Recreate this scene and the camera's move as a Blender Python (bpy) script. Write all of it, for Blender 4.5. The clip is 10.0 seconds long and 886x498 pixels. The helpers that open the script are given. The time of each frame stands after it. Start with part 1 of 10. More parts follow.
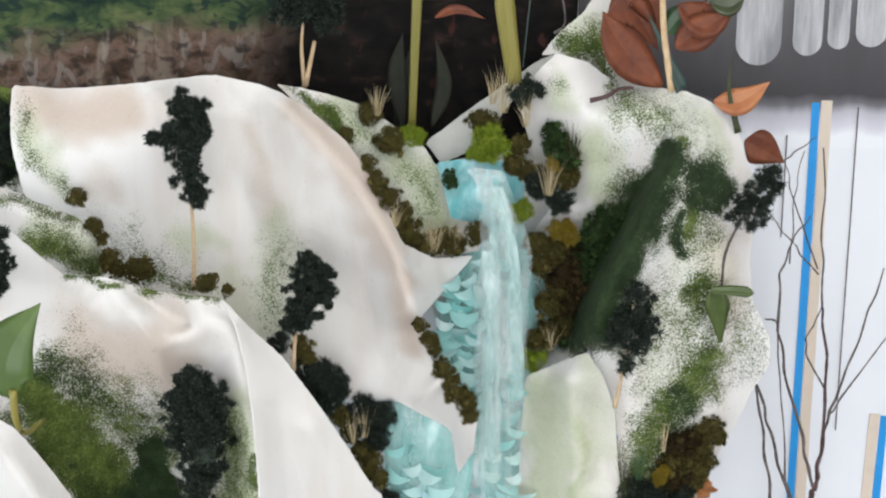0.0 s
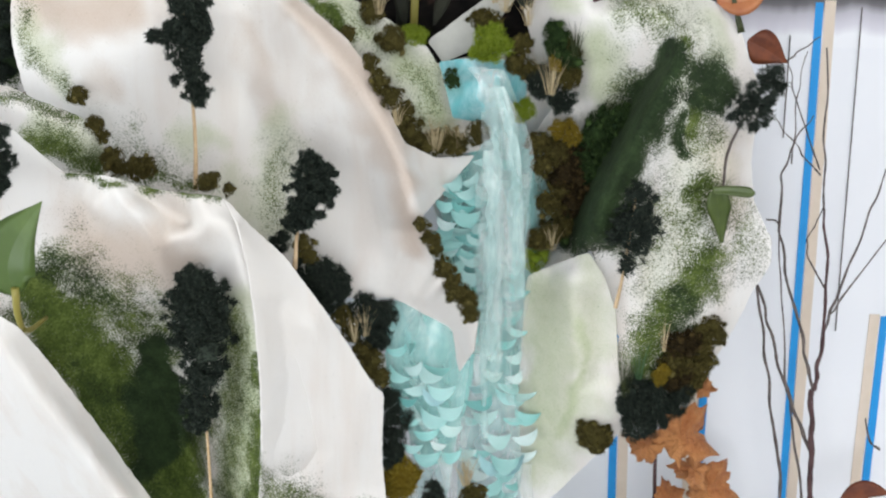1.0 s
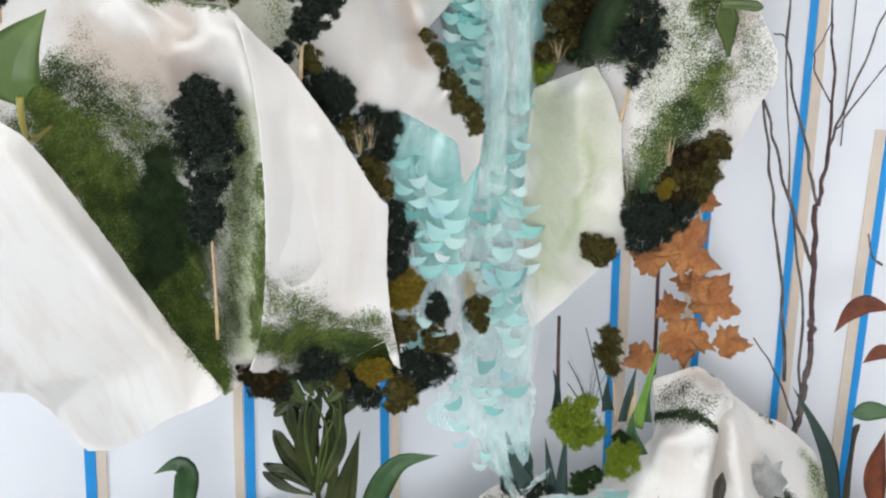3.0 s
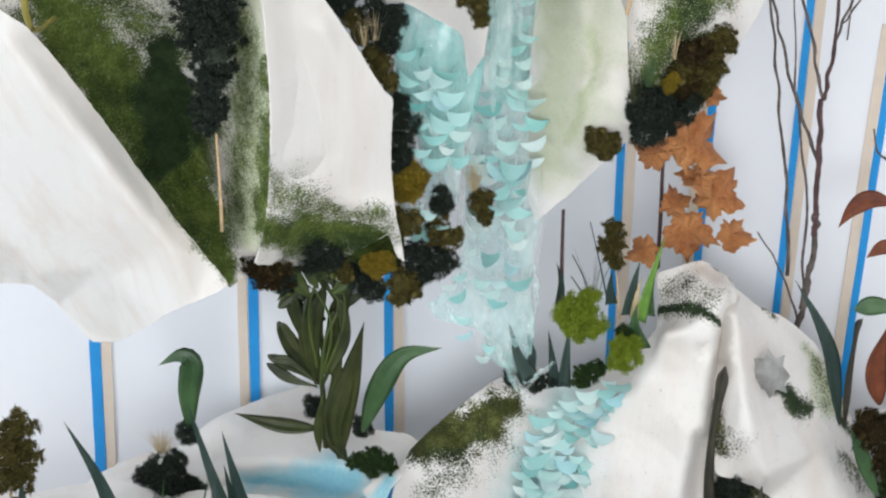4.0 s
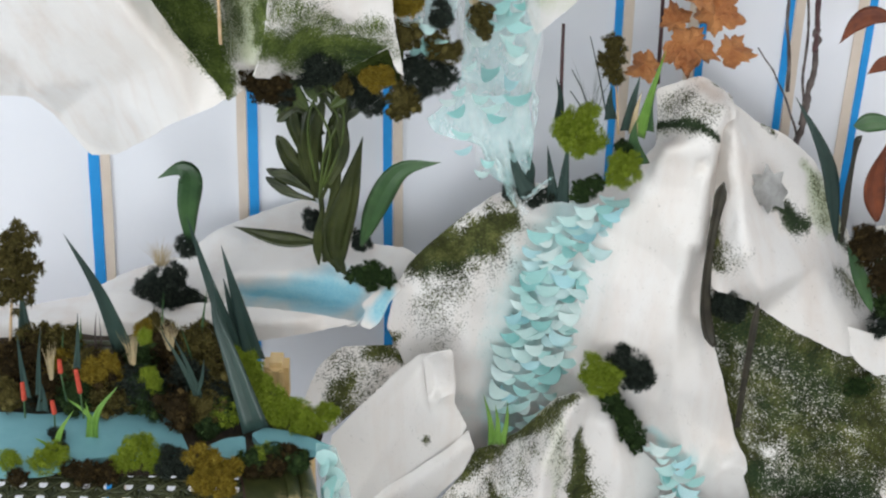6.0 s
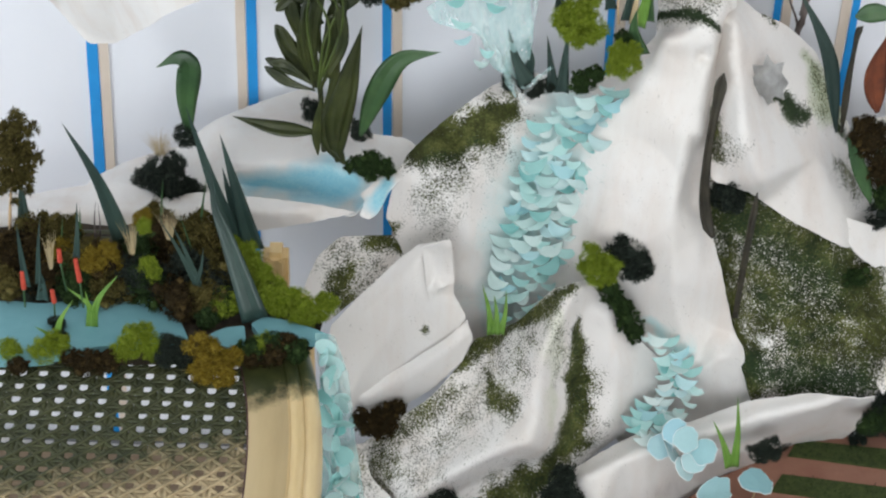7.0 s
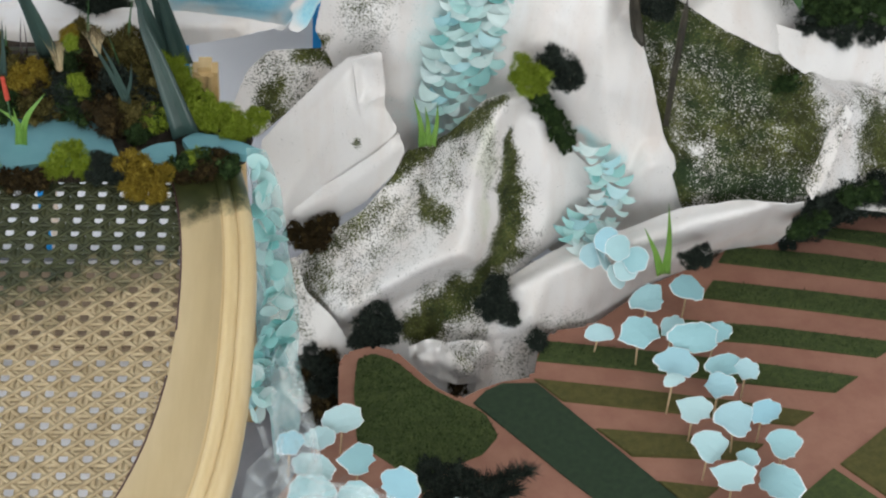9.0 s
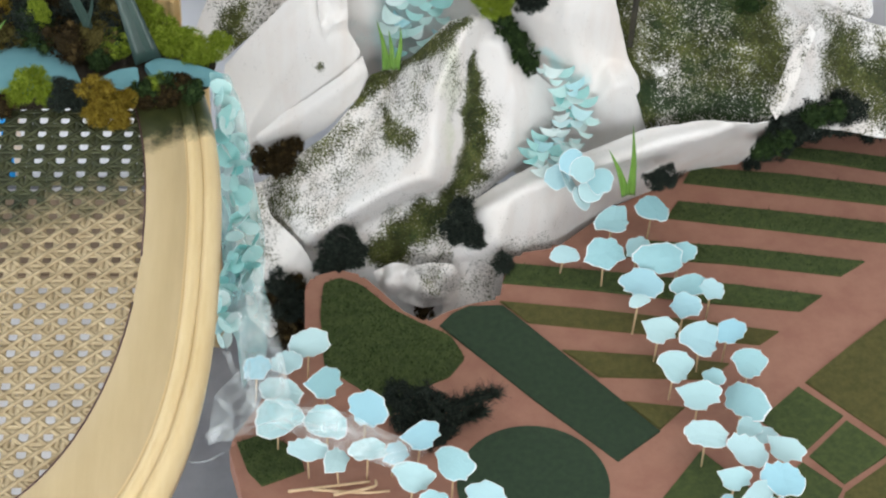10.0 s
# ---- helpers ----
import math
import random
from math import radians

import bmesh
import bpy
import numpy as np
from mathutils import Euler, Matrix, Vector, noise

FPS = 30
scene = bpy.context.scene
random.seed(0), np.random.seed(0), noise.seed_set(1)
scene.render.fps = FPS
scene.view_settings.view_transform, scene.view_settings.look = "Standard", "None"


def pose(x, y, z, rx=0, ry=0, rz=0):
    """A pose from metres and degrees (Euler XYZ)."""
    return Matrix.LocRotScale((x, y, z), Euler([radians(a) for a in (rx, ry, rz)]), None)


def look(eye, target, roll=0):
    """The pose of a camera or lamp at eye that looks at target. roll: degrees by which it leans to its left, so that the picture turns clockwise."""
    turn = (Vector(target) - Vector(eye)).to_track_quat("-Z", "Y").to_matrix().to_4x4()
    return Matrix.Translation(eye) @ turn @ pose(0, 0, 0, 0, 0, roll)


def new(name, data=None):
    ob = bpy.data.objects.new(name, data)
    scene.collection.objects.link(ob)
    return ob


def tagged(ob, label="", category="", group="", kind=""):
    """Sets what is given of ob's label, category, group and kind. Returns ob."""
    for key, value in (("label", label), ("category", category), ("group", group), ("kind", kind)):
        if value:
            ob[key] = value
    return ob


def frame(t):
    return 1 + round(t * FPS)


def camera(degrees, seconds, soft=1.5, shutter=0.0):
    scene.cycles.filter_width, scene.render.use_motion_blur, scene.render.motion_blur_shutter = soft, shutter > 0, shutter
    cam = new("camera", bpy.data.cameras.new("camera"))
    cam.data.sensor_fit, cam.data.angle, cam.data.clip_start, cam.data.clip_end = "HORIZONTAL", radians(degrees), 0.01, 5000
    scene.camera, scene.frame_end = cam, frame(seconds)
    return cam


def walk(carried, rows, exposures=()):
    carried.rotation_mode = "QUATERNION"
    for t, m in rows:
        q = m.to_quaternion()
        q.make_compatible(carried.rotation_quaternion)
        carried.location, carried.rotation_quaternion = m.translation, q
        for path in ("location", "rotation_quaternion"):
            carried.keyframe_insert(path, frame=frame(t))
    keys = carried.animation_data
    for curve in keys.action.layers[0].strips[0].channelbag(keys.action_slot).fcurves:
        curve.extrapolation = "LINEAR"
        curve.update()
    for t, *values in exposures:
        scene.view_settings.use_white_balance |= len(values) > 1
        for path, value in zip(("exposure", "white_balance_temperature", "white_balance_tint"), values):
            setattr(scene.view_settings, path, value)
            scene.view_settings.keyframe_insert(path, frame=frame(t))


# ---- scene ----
# ---- camera: on a tripod, tilting slowly down ----
cam = camera(23.3, 10.0, soft=2.2)
EYE = (0.0, 0.0, 1.72)
TURNS = [
    (0.0, 70.74, -0.29, 0.10), (0.5, 69.48, -0.34, 0.16), (1.0, 68.06, -0.44, 0.20), (1.5, 66.91, -0.50, 0.23),
    (2.0, 65.79, -0.63, 0.32), (2.5, 64.38, -0.69, 0.41), (2.7, 63.87, -0.73, 0.44), (3.8, 60.73, -0.95, 0.71), (4.0, 60.20, -0.97, 0.73), (4.5, 58.99, -1.08, 0.76),
    (5.0, 57.73, -1.07, 0.73), (5.5, 56.59, -1.15, 0.81), (5.7, 56.07, -1.18, 0.83), (6.8, 52.95, -1.33, 0.92), (7.0, 52.33, -1.35, 0.92), (7.5, 50.78, -1.48, 0.70),
    (8.0, 49.67, -1.62, 0.33), (8.5, 48.42, -1.77, -0.38), (9.0, 47.38, -1.83, -1.05), (9.5, 46.37, -1.94, -1.60),
    (10.0, 45.37, -2.04, -2.13),
]
EXPOSURES = [(0.0, 0.06), (2.5, 0.04), (5.5, -0.02), (7.0, -0.07), (9.0, -0.04), (9.5, 0.15), (10.0, 0.24)]
walk(cam, [(t, pose(*EYE, rx, ry, rz)) for t, rx, ry, rz in TURNS], exposures=EXPOSURES)

# ---- light: daylight from a large window, a bright ceiling ----
world = bpy.data.worlds.new("world")
scene.world = world
world.use_nodes = True
sky = world.node_tree.nodes.new("ShaderNodeTexSky")
sky.sky_type, sky.sun_disc, sky.sun_elevation, sky.sun_rotation = "NISHITA", False, radians(40), radians(60)
world.node_tree.links.new(sky.outputs[0], world.node_tree.nodes["Background"].inputs[0])
world.node_tree.nodes["Background"].inputs[1].default_value = 0.1


def lamp(name, at, target, sx, sy, watts, colour):
    data = bpy.data.lights.new(name, "AREA")
    data.shape, data.size, data.size_y, data.energy, data.color = "RECTANGLE", sx, sy, watts, colour
    ob = new(name, data)
    ob.matrix_world = look(at, target)
    return ob


lamp("window_light", (0.0, -2.40, 1.62), (0.0, 1.6, 0.75), 2.6, 1.95, 79, (0.96, 0.98, 1.0))
lamp("ceiling_panel_light", (0.75, 0.25, 2.66), (0.75, 0.25, 0.0), 1.2, 0.9, 15, (1.0, 0.97, 0.92))
lamp("side_window_light", (-2.29, 0.50, 0.75), (0.0, 0.50, 0.75), 1.3, 1.1, 29, (0.90, 0.95, 1.0))
scene.view_settings.exposure = 0.0

# ---- materials ----


def material(name, colour=(0.5, 0.5, 0.5), rough=0.6, metal=0.0):
    m = bpy.data.materials.new(name)
    m.use_nodes = True
    b = m.node_tree.nodes["Principled BSDF"]
    b.inputs["Base Color"].default_value = (*colour, 1)
    b.inputs["Roughness"].default_value = rough
    b.inputs["Metallic"].default_value = metal
    return m


def node(m, kind, **values):
    n = m.node_tree.nodes.new(kind)
    for key, value in values.items():
        n.inputs[key].default_value = value
    return n


def wire(m, a, b):
    m.node_tree.links.new(a, b)


def bsdf(m):
    return m.node_tree.nodes["Principled BSDF"]


def grain(m, scale, detail=4.0, rough=0.6, stretch=None, distortion=0.0):
    """A noise in the object's own metres."""
    c = m.node_tree.nodes.new("ShaderNodeTexCoord")
    n = node(m, "ShaderNodeTexNoise", Scale=scale, Detail=detail, Roughness=rough, Distortion=distortion)
    if stretch:
        k = node(m, "ShaderNodeMapping")
        k.inputs["Scale"].default_value = stretch
        wire(m, c.outputs["Object"], k.inputs["Vector"])
        wire(m, k.outputs["Vector"], n.inputs["Vector"])
    else:
        wire(m, c.outputs["Object"], n.inputs["Vector"])
    return n.outputs["Fac"]


def ramp(m, fac, stops):
    r = m.node_tree.nodes.new("ShaderNodeValToRGB")
    e = r.color_ramp.elements
    while len(e) < len(stops):
        e.new(0.5)
    for el, (p, c) in zip(e, stops):
        el.position, el.color = p, (*c, 1)
    wire(m, fac, r.inputs["Fac"])
    return r.outputs["Color"]


def blend(m, fac, a, b, mode="MIX"):
    x = m.node_tree.nodes.new("ShaderNodeMix")
    x.data_type, x.blend_type = "RGBA", mode
    for sock, v in ((0, fac), (6, a), (7, b)):
        if isinstance(v, (int, float)):
            x.inputs[sock].default_value = v
        elif isinstance(v, tuple):
            x.inputs[sock].default_value = (*v, 1)
        else:
            wire(m, v, x.inputs[sock])
    return x.outputs[2]


def maths(m, op, a, b=0.0, c=0.0, clamp=False):
    x = m.node_tree.nodes.new("ShaderNodeMath")
    x.operation, x.use_clamp = op, clamp
    for i, v in enumerate((a, b, c)):
        if isinstance(v, (int, float)):
            x.inputs[i].default_value = v
        else:
            wire(m, v, x.inputs[i])
    return x.outputs[0]


def bump(m, height, strength=0.3, distance=0.002):
    b = node(m, "ShaderNodeBump", Strength=strength, Distance=distance)
    wire(m, height, b.inputs["Height"])
    wire(m, b.outputs["Normal"], bsdf(m).inputs["Normal"])


def colour(m, out):
    wire(m, out, bsdf(m).inputs["Base Color"])


def two_tone(name, a, b, scale, rough=0.7, bumps=0.3, depth=0.001, stretch=None, third=None):
    m = material(name, a, rough)
    g = grain(m, scale, 5, 0.65, stretch)
    stops = [(0.35, a), (0.65, b)] + ([(0.8, third)] if third else [])
    colour(m, ramp(m, g, stops))
    bump(m, grain(m, scale * 6, 3, 0.6, stretch), bumps, depth)
    return m


def by_random(name, stops, rough=0.6, island=False, bumps=0.2, scale=200.0):
    m = material(name, stops[0][1], rough)
    if rough >= 0.8:
        bsdf(m).inputs["Specular IOR Level"].default_value = 0.12
    if island:
        r = m.node_tree.nodes.new("ShaderNodeNewGeometry").outputs["Random Per Island"]
    else:
        r = m.node_tree.nodes.new("ShaderNodeObjectInfo").outputs["Random"]
    g = grain(m, scale, 4)
    c = ramp(m, r, stops)
    colour(m, blend(m, 0.35, c, ramp(m, g, [(0.3, (0.25, 0.25, 0.25)), (0.7, (1, 1, 1))]), "MULTIPLY"))
    bump(m, g, bumps, 0.0008)
    return m


def canvas_material(name, greens, spatter, spread, blues, ground=(0.765, 0.748, 0.725)):
    """Primed canvas, with sponged green, dark moss and blue paint, and a painted tree shadow, where the mesh's marks
    say so.
    """
    m = material(name, ground, 0.85)
    bsdf(m).inputs["Specular IOR Level"].default_value = 0.25
    stain = grain(m, 7.0, 4, 0.55)
    base = blend(m, ramp(m, stain, [(0.42, (0, 0, 0)), (0.75, (0.5, 0.5, 0.5))]), ground, (0.70, 0.64, 0.57))
    streak = grain(m, 26.0, 5, 0.6, (1, 1, 0.10))
    base = blend(m, ramp(m, streak, [(0.48, (0, 0, 0)), (0.70, (0.55, 0.55, 0.55))]), base, (0.67, 0.59, 0.53))
    fine, wide = grain(m, spatter, 2, 0.6), grain(m, 75.0, 4, 0.7)
    mixed = maths(m, "ADD", maths(m, "MULTIPLY", maths(m, "SUBTRACT", fine, 0.5), 2.9), maths(m, "MULTIPLY", maths(m, "SUBTRACT", wide, 0.5), 1.3))

    def mark(key, gain, soft, start=0.5):
        a = m.node_tree.nodes.new("ShaderNodeAttribute")
        a.attribute_name = key
        v = maths(m, "ADD", a.outputs["Fac"], maths(m, "MULTIPLY", mixed, soft))
        return maths(m, "MULTIPLY", maths(m, "SUBTRACT", v, start), gain, clamp=True)

    tone = maths(m, "ADD", maths(m, "MULTIPLY", grain(m, 40.0, 6, 0.75), 0.6), maths(m, "MULTIPLY", grain(m, 420.0, 4, 0.75), 0.4))
    out = blend(m, mark("rose", 1.4, 0.10, 0.10), base, (0.56, 0.46, 0.385))
    out = blend(m, mark("blue", 1.4, 0.12, 0.15), out, ramp(m, tone, list(zip((0.35, 0.7), blues))))
    out = blend(m, mark("wash", 1.3, 0.2, 0.22), out, ramp(m, tone, [(0.3, (0.39, 0.45, 0.27)), (0.7, (0.57, 0.60, 0.43))]))
    under = maths(m, "MAXIMUM", mark("green", 3.0, spread, 0.33), mark("dark", 4.0, 0.60, 0.42))
    out = blend(m, under, out, ramp(m, tone, list(zip((0.38, 0.5, 0.62), greens))))
    out = blend(m, mark("dark", 3.0, 0.50, 0.42), out, ramp(m, tone, [(0.40, (0.008, 0.016, 0.005)), (0.62, (0.028, 0.052, 0.017))]))
    colour(m, out)
    fold = maths(m, "ABSOLUTE", maths(m, "SUBTRACT", grain(m, 13.0, 2, 0.45, None, 0.6), 0.5))
    small = maths(m, "ABSOLUTE", maths(m, "SUBTRACT", grain(m, 34.0, 3, 0.5, None, 0.5), 0.5))
    h = maths(m, "ADD", maths(m, "MULTIPLY", fold, 1.0), maths(m, "MULTIPLY", small, 0.5))
    bump(m, maths(m, "ADD", h, maths(m, "MULTIPLY", grain(m, 1100.0, 2, 0.6), 0.12)), 0.55, 0.0035)
    return m


CANVAS = canvas_material("canvas_with_grass_green_paint", ((0.020, 0.033, 0.006), (0.060, 0.090, 0.015), (0.135, 0.175, 0.040)), 800.0, 0.55, ((0.20, 0.52, 0.66), (0.42, 0.70, 0.76)))
OLIVE_CANVAS = canvas_material("canvas_with_olive_paint", ((0.015, 0.018, 0.005), (0.045, 0.052, 0.012), (0.12, 0.13, 0.036)), 560.0, 0.62, ((0.32, 0.66, 0.68), (0.52, 0.78, 0.78)))
WALL = two_tone("white_wall_paint", (0.825, 0.845, 0.895), (0.855, 0.87, 0.91), 5.0, 0.6, 0.15, 0.0006)
ROOM = two_tone("room_plaster", (0.80, 0.80, 0.80), (0.84, 0.84, 0.83), 3.0, 0.8, 0.15, 0.001)
FLOOR = two_tone("grey_floor_paint", (0.17, 0.17, 0.185), (0.23, 0.23, 0.245), 14.0, 0.5, 0.2, 0.0005)
BLUE_TAPE = two_tone("blue_masking_tape", (0.010, 0.28, 0.70), (0.016, 0.32, 0.76), 30.0, 0.55, 0.3, 0.0003)
BEIGE_TAPE = two_tone("beige_masking_tape", (0.68, 0.58, 0.48), (0.74, 0.64, 0.54), 30.0, 0.6, 0.3, 0.0003)
BLONDE_WOOD = two_tone("lacquered_blonde_wood", (0.72, 0.54, 0.28), (0.60, 0.41, 0.18), 26.0, 0.38, 0.12, 0.0004, (1, 0.16, 1))
BROWN_STRIP = two_tone("dull_brown_tone", (0.17, 0.115, 0.07), (0.25, 0.18, 0.115), 14.0, 0.7, 0.3, 0.0006, (0.3, 4, 4))
CLOTH = two_tone("unbleached_canvas", (0.60, 0.585, 0.58), (0.68, 0.665, 0.66), 18.0, 0.9, 0.4, 0.001)
STICK = two_tone("pale_wooden_stick", (0.52, 0.36, 0.20), (0.65, 0.48, 0.30), 150.0, 0.7, 0.3, 0.0003)
TWIG = two_tone("grey_brown_bark", (0.045, 0.034, 0.030), (0.16, 0.13, 0.12), 60.0, 0.75, 0.6, 0.0008)
MAROON_TWIG = two_tone("dark_maroon_bark", (0.05, 0.02, 0.022), (0.10, 0.05, 0.05), 60.0, 0.55, 0.4, 0.0006)
CLAY = two_tone("terracotta_clay", (0.275, 0.128, 0.087), (0.335, 0.168, 0.115), 28.0, 0.85, 0.5, 0.0006)
POND = two_tone("matt_blue_card", (0.145, 0.345, 0.385), (0.175, 0.385, 0.425), 40.0, 0.7, 0.2, 0.0003)
RED_FELT = two_tone("red_flock", (0.40, 0.045, 0.025), (0.55, 0.075, 0.04), 300.0, 0.9, 0.5, 0.0006)
SOIL = two_tone("dark_peat", (0.018, 0.013, 0.009), (0.05, 0.036, 0.022), 90.0, 0.95, 0.9, 0.003)
MAPLE = two_tone("dry_orange_leaf", (0.40, 0.135, 0.042), (0.66, 0.30, 0.11), 1.3, 0.55, 0.6, 0.03, None, (0.66, 0.34, 0.15))
MAGNOLIA = two_tone("dry_russet_leaf", (0.10, 0.023, 0.008), (0.20, 0.052, 0.016), 60.0, 0.62, 0.4, 0.0008)
ORANGE_LEAF = two_tone("dry_tan_leaf", (0.34, 0.11, 0.04), (0.45, 0.18, 0.07), 40.0, 0.5, 0.4, 0.0008)
AGAVE = two_tone("blue_green_leaf", (0.018, 0.038, 0.033), (0.042, 0.076, 0.063), 25.0, 0.38, 0.2, 0.0005, (1, 1, 0.3))
OLIVE_LEAF = two_tone("olive_leaf", (0.016, 0.026, 0.007), (0.050, 0.062, 0.017), 30.0, 0.36, 0.2, 0.0005)
# olive leaf near black: the shade behind the ridge is in its colour
SHADE_LEAF = two_tone("shade_darkened_leaf", (0.007, 0.008, 0.004), (0.016, 0.018, 0.007), 30.0, 0.75, 0.2, 0.0005)
DARK_BARK = two_tone("blackish_bark", (0.02, 0.018, 0.013), (0.05, 0.045, 0.03), 60.0, 0.5, 0.4, 0.0006)
GREEN_LEAF = two_tone("mid_green_leaf", (0.026, 0.068, 0.026), (0.058, 0.125, 0.045), 25.0, 0.38, 0.2, 0.0005)
BRIGHT_LEAF = two_tone("fresh_green_leaf", (0.10, 0.22, 0.03), (0.17, 0.32, 0.06), 40.0, 0.4, 0.2, 0.0005)
SAP_LEAF = two_tone("sap_green_leaf", (0.040, 0.066, 0.011), (0.078, 0.112, 0.024), 30.0, 0.42, 0.2, 0.0005)
STEM_LEAF = two_tone("yellow_green_stem", (0.19, 0.17, 0.03), (0.30, 0.26, 0.06), 30.0, 0.45, 0.2, 0.0005, (1, 1, 0.2))
STRAW = two_tone("dry_straw", (0.40, 0.31, 0.17), (0.56, 0.46, 0.28), 90.0, 0.75, 0.3, 0.0004)
FIELD = {
    "mid": two_tone("mid_green_flock", (0.036, 0.058, 0.012), (0.070, 0.098, 0.023), 150.0, 0.95, 1.0, 0.0015),
    "dark": two_tone("dark_green_flock", (0.016, 0.038, 0.017), (0.029, 0.056, 0.025), 160.0, 0.95, 1.0, 0.0015),
    "olive": two_tone("olive_flock", (0.068, 0.066, 0.012), (0.108, 0.096, 0.024), 150.0, 0.95, 1.0, 0.0015),
}
MOSS = {
    "dark": by_random("dark_lichen", [(0.0, (0.008, 0.011, 0.009)), (0.6, (0.026, 0.036, 0.028)), (1.0, (0.062, 0.080, 0.062))], 0.8, True),
    "olive": by_random("olive_moss", [(0.0, (0.030, 0.026, 0.007)), (0.6, (0.088, 0.074, 0.021)), (1.0, (0.155, 0.13, 0.042))], 0.9, True),
    "brown": by_random("brown_moss", [(0.0, (0.009, 0.0065, 0.003)), (0.6, (0.036, 0.025, 0.010)), (1.0, (0.085, 0.058, 0.020))], 0.9, True),
    "lime": by_random("lime_reindeer_moss", [(0.0, (0.10, 0.15, 0.010)), (0.6, (0.23, 0.31, 0.025)), (1.0, (0.36, 0.44, 0.065))], 0.9, True),
    "yellow": by_random("mustard_lichen", [(0.0, (0.10, 0.062, 0.006)), (0.6, (0.25, 0.175, 0.018)), (1.0, (0.40, 0.31, 0.05))], 0.9, True),
    "grass": by_random("dark_grass_moss", [(0.0, (0.0096, 0.0224, 0.0080)), (0.6, (0.0280, 0.0520, 0.0160)), (1.0, (0.0560, 0.0960, 0.0280))], 0.9, True),
}
DEEP_SCALE = by_random("turquoise_tile_paper", [(0.0, (0.24, 0.64, 0.61)), (0.35, (0.38, 0.76, 0.73)), (0.7, (0.52, 0.83, 0.81)), (0.93, (0.64, 0.88, 0.86)), (1.0, (0.20, 0.38, 0.42))], 0.3, False, 0.1, 60.0)


def thin(m, share):
    """Thin paper: part of the light comes through."""
    t = m.node_tree.nodes.new("ShaderNodeBsdfTranslucent")
    wire(m, bsdf(m).inputs["Base Color"].links[0].from_socket, t.inputs["Color"])
    x = m.node_tree.nodes.new("ShaderNodeMixShader")
    x.inputs[0].default_value = share
    wire(m, bsdf(m).outputs[0], x.inputs[1])
    wire(m, t.outputs[0], x.inputs[2])
    wire(m, x.outputs[0], m.node_tree.nodes["Material Output"].inputs["Surface"])


FOIL = two_tone("dull_grey_foil", (0.22, 0.22, 0.21), (0.36, 0.36, 0.35), 60.0, 0.3, 0.6, 0.002)
TORN = two_tone("torn_paper_edge", (0.80, 0.85, 0.85), (0.86, 0.88, 0.87), 200.0, 0.8, 0.3, 0.0005)
FLAKE = by_random("turquoise_painted_paper", [(0.0, (0.29, 0.55, 0.59)), (0.35, (0.40, 0.65, 0.68)), (0.7, (0.48, 0.68, 0.69)), (1.0, (0.33, 0.62, 0.72))], 0.55, False, 0.15, 60.0)
SCALE = by_random("pale_aqua_paper", [(0.0, (0.24, 0.58, 0.56)), (0.25, (0.42, 0.74, 0.71)), (0.5, (0.58, 0.82, 0.79)), (0.8, (0.76, 0.89, 0.87)), (1.0, (0.36, 0.70, 0.76))], 0.35, False, 0.1, 60.0)
thin(SCALE, 0.22)
thin(DEEP_SCALE, 0.28)


def film_material(name, tint, body, rough):
    """Crinkled clear film: partly see-through, glossy."""
    m = material(name, tint, rough)
    b = bsdf(m)
    g = grain(m, 55.0, 4, 0.6, (1, 1, 0.35))
    colour(m, ramp(m, g, [(0.3, tint), (0.7, tuple(0.5 + 0.5 * c for c in tint))]))
    wire(m, maths(m, "MULTIPLY_ADD", g, 0.9, body - 0.45, clamp=True), b.inputs["Alpha"])
    b.inputs["Specular IOR Level"].default_value = 0.9
    b.inputs["Coat Weight"].default_value, b.inputs["Coat Roughness"].default_value = 1.0, 0.04
    bump(m, grain(m, 90.0, 4, 0.6, (1, 1, 0.3)), 0.9, 0.003)
    return m


AQUA_FILM = film_material("aqua_tinted_film", (0.38, 0.82, 0.79), 0.42, 0.06)
MILKY_FILM = film_material("milky_film", (0.54, 0.86, 0.83), 0.36, 0.05)
CLEAR_FILM = film_material("clear_film", (0.80, 0.92, 0.90), 0.17, 0.04)
BLUE_FILM = film_material("turquoise_film", (0.16, 0.72, 0.78), 0.92, 0.08)
AQUA_PAPER = two_tone("aqua_backing_paper", (0.36, 0.74, 0.71), (0.52, 0.83, 0.80), 45.0, 0.5, 0.3, 0.001, None, (0.72, 0.88, 0.86))
TISSUE = two_tone("grey_white_tissue", (0.50, 0.50, 0.46), (0.62, 0.62, 0.57), 20.0, 0.7, 0.3, 0.001)

# ---- builders ----
from mathutils.geometry import delaunay_2d_cdt


def link(name, verts, faces, mat, parent=None, label="", smooth=True):
    me = bpy.data.meshes.new(name)
    me.from_pydata([tuple(v) for v in verts], [], [tuple(f) for f in faces])
    me.materials.append(mat)
    if smooth:
        me.shade_smooth()
    ob = new(name, me)
    ob.parent = parent
    if label:
        tagged(ob, label)
    return ob


def part(name, bm, mat, parent, label="", smooth=True):
    me = bpy.data.meshes.new(name)
    bm.to_mesh(me)
    bm.free()
    me.materials.append(mat)
    if smooth:
        me.shade_smooth()
    ob = new(name, me)
    ob.parent = parent
    if label:
        tagged(ob, label)
    return ob


def thing(name, label, category, group="", kind="", at=(0, 0, 0)):
    ob = new(name)
    ob.empty_display_size = 0.02
    ob.location = at
    return tagged(ob, label, category, group, kind)


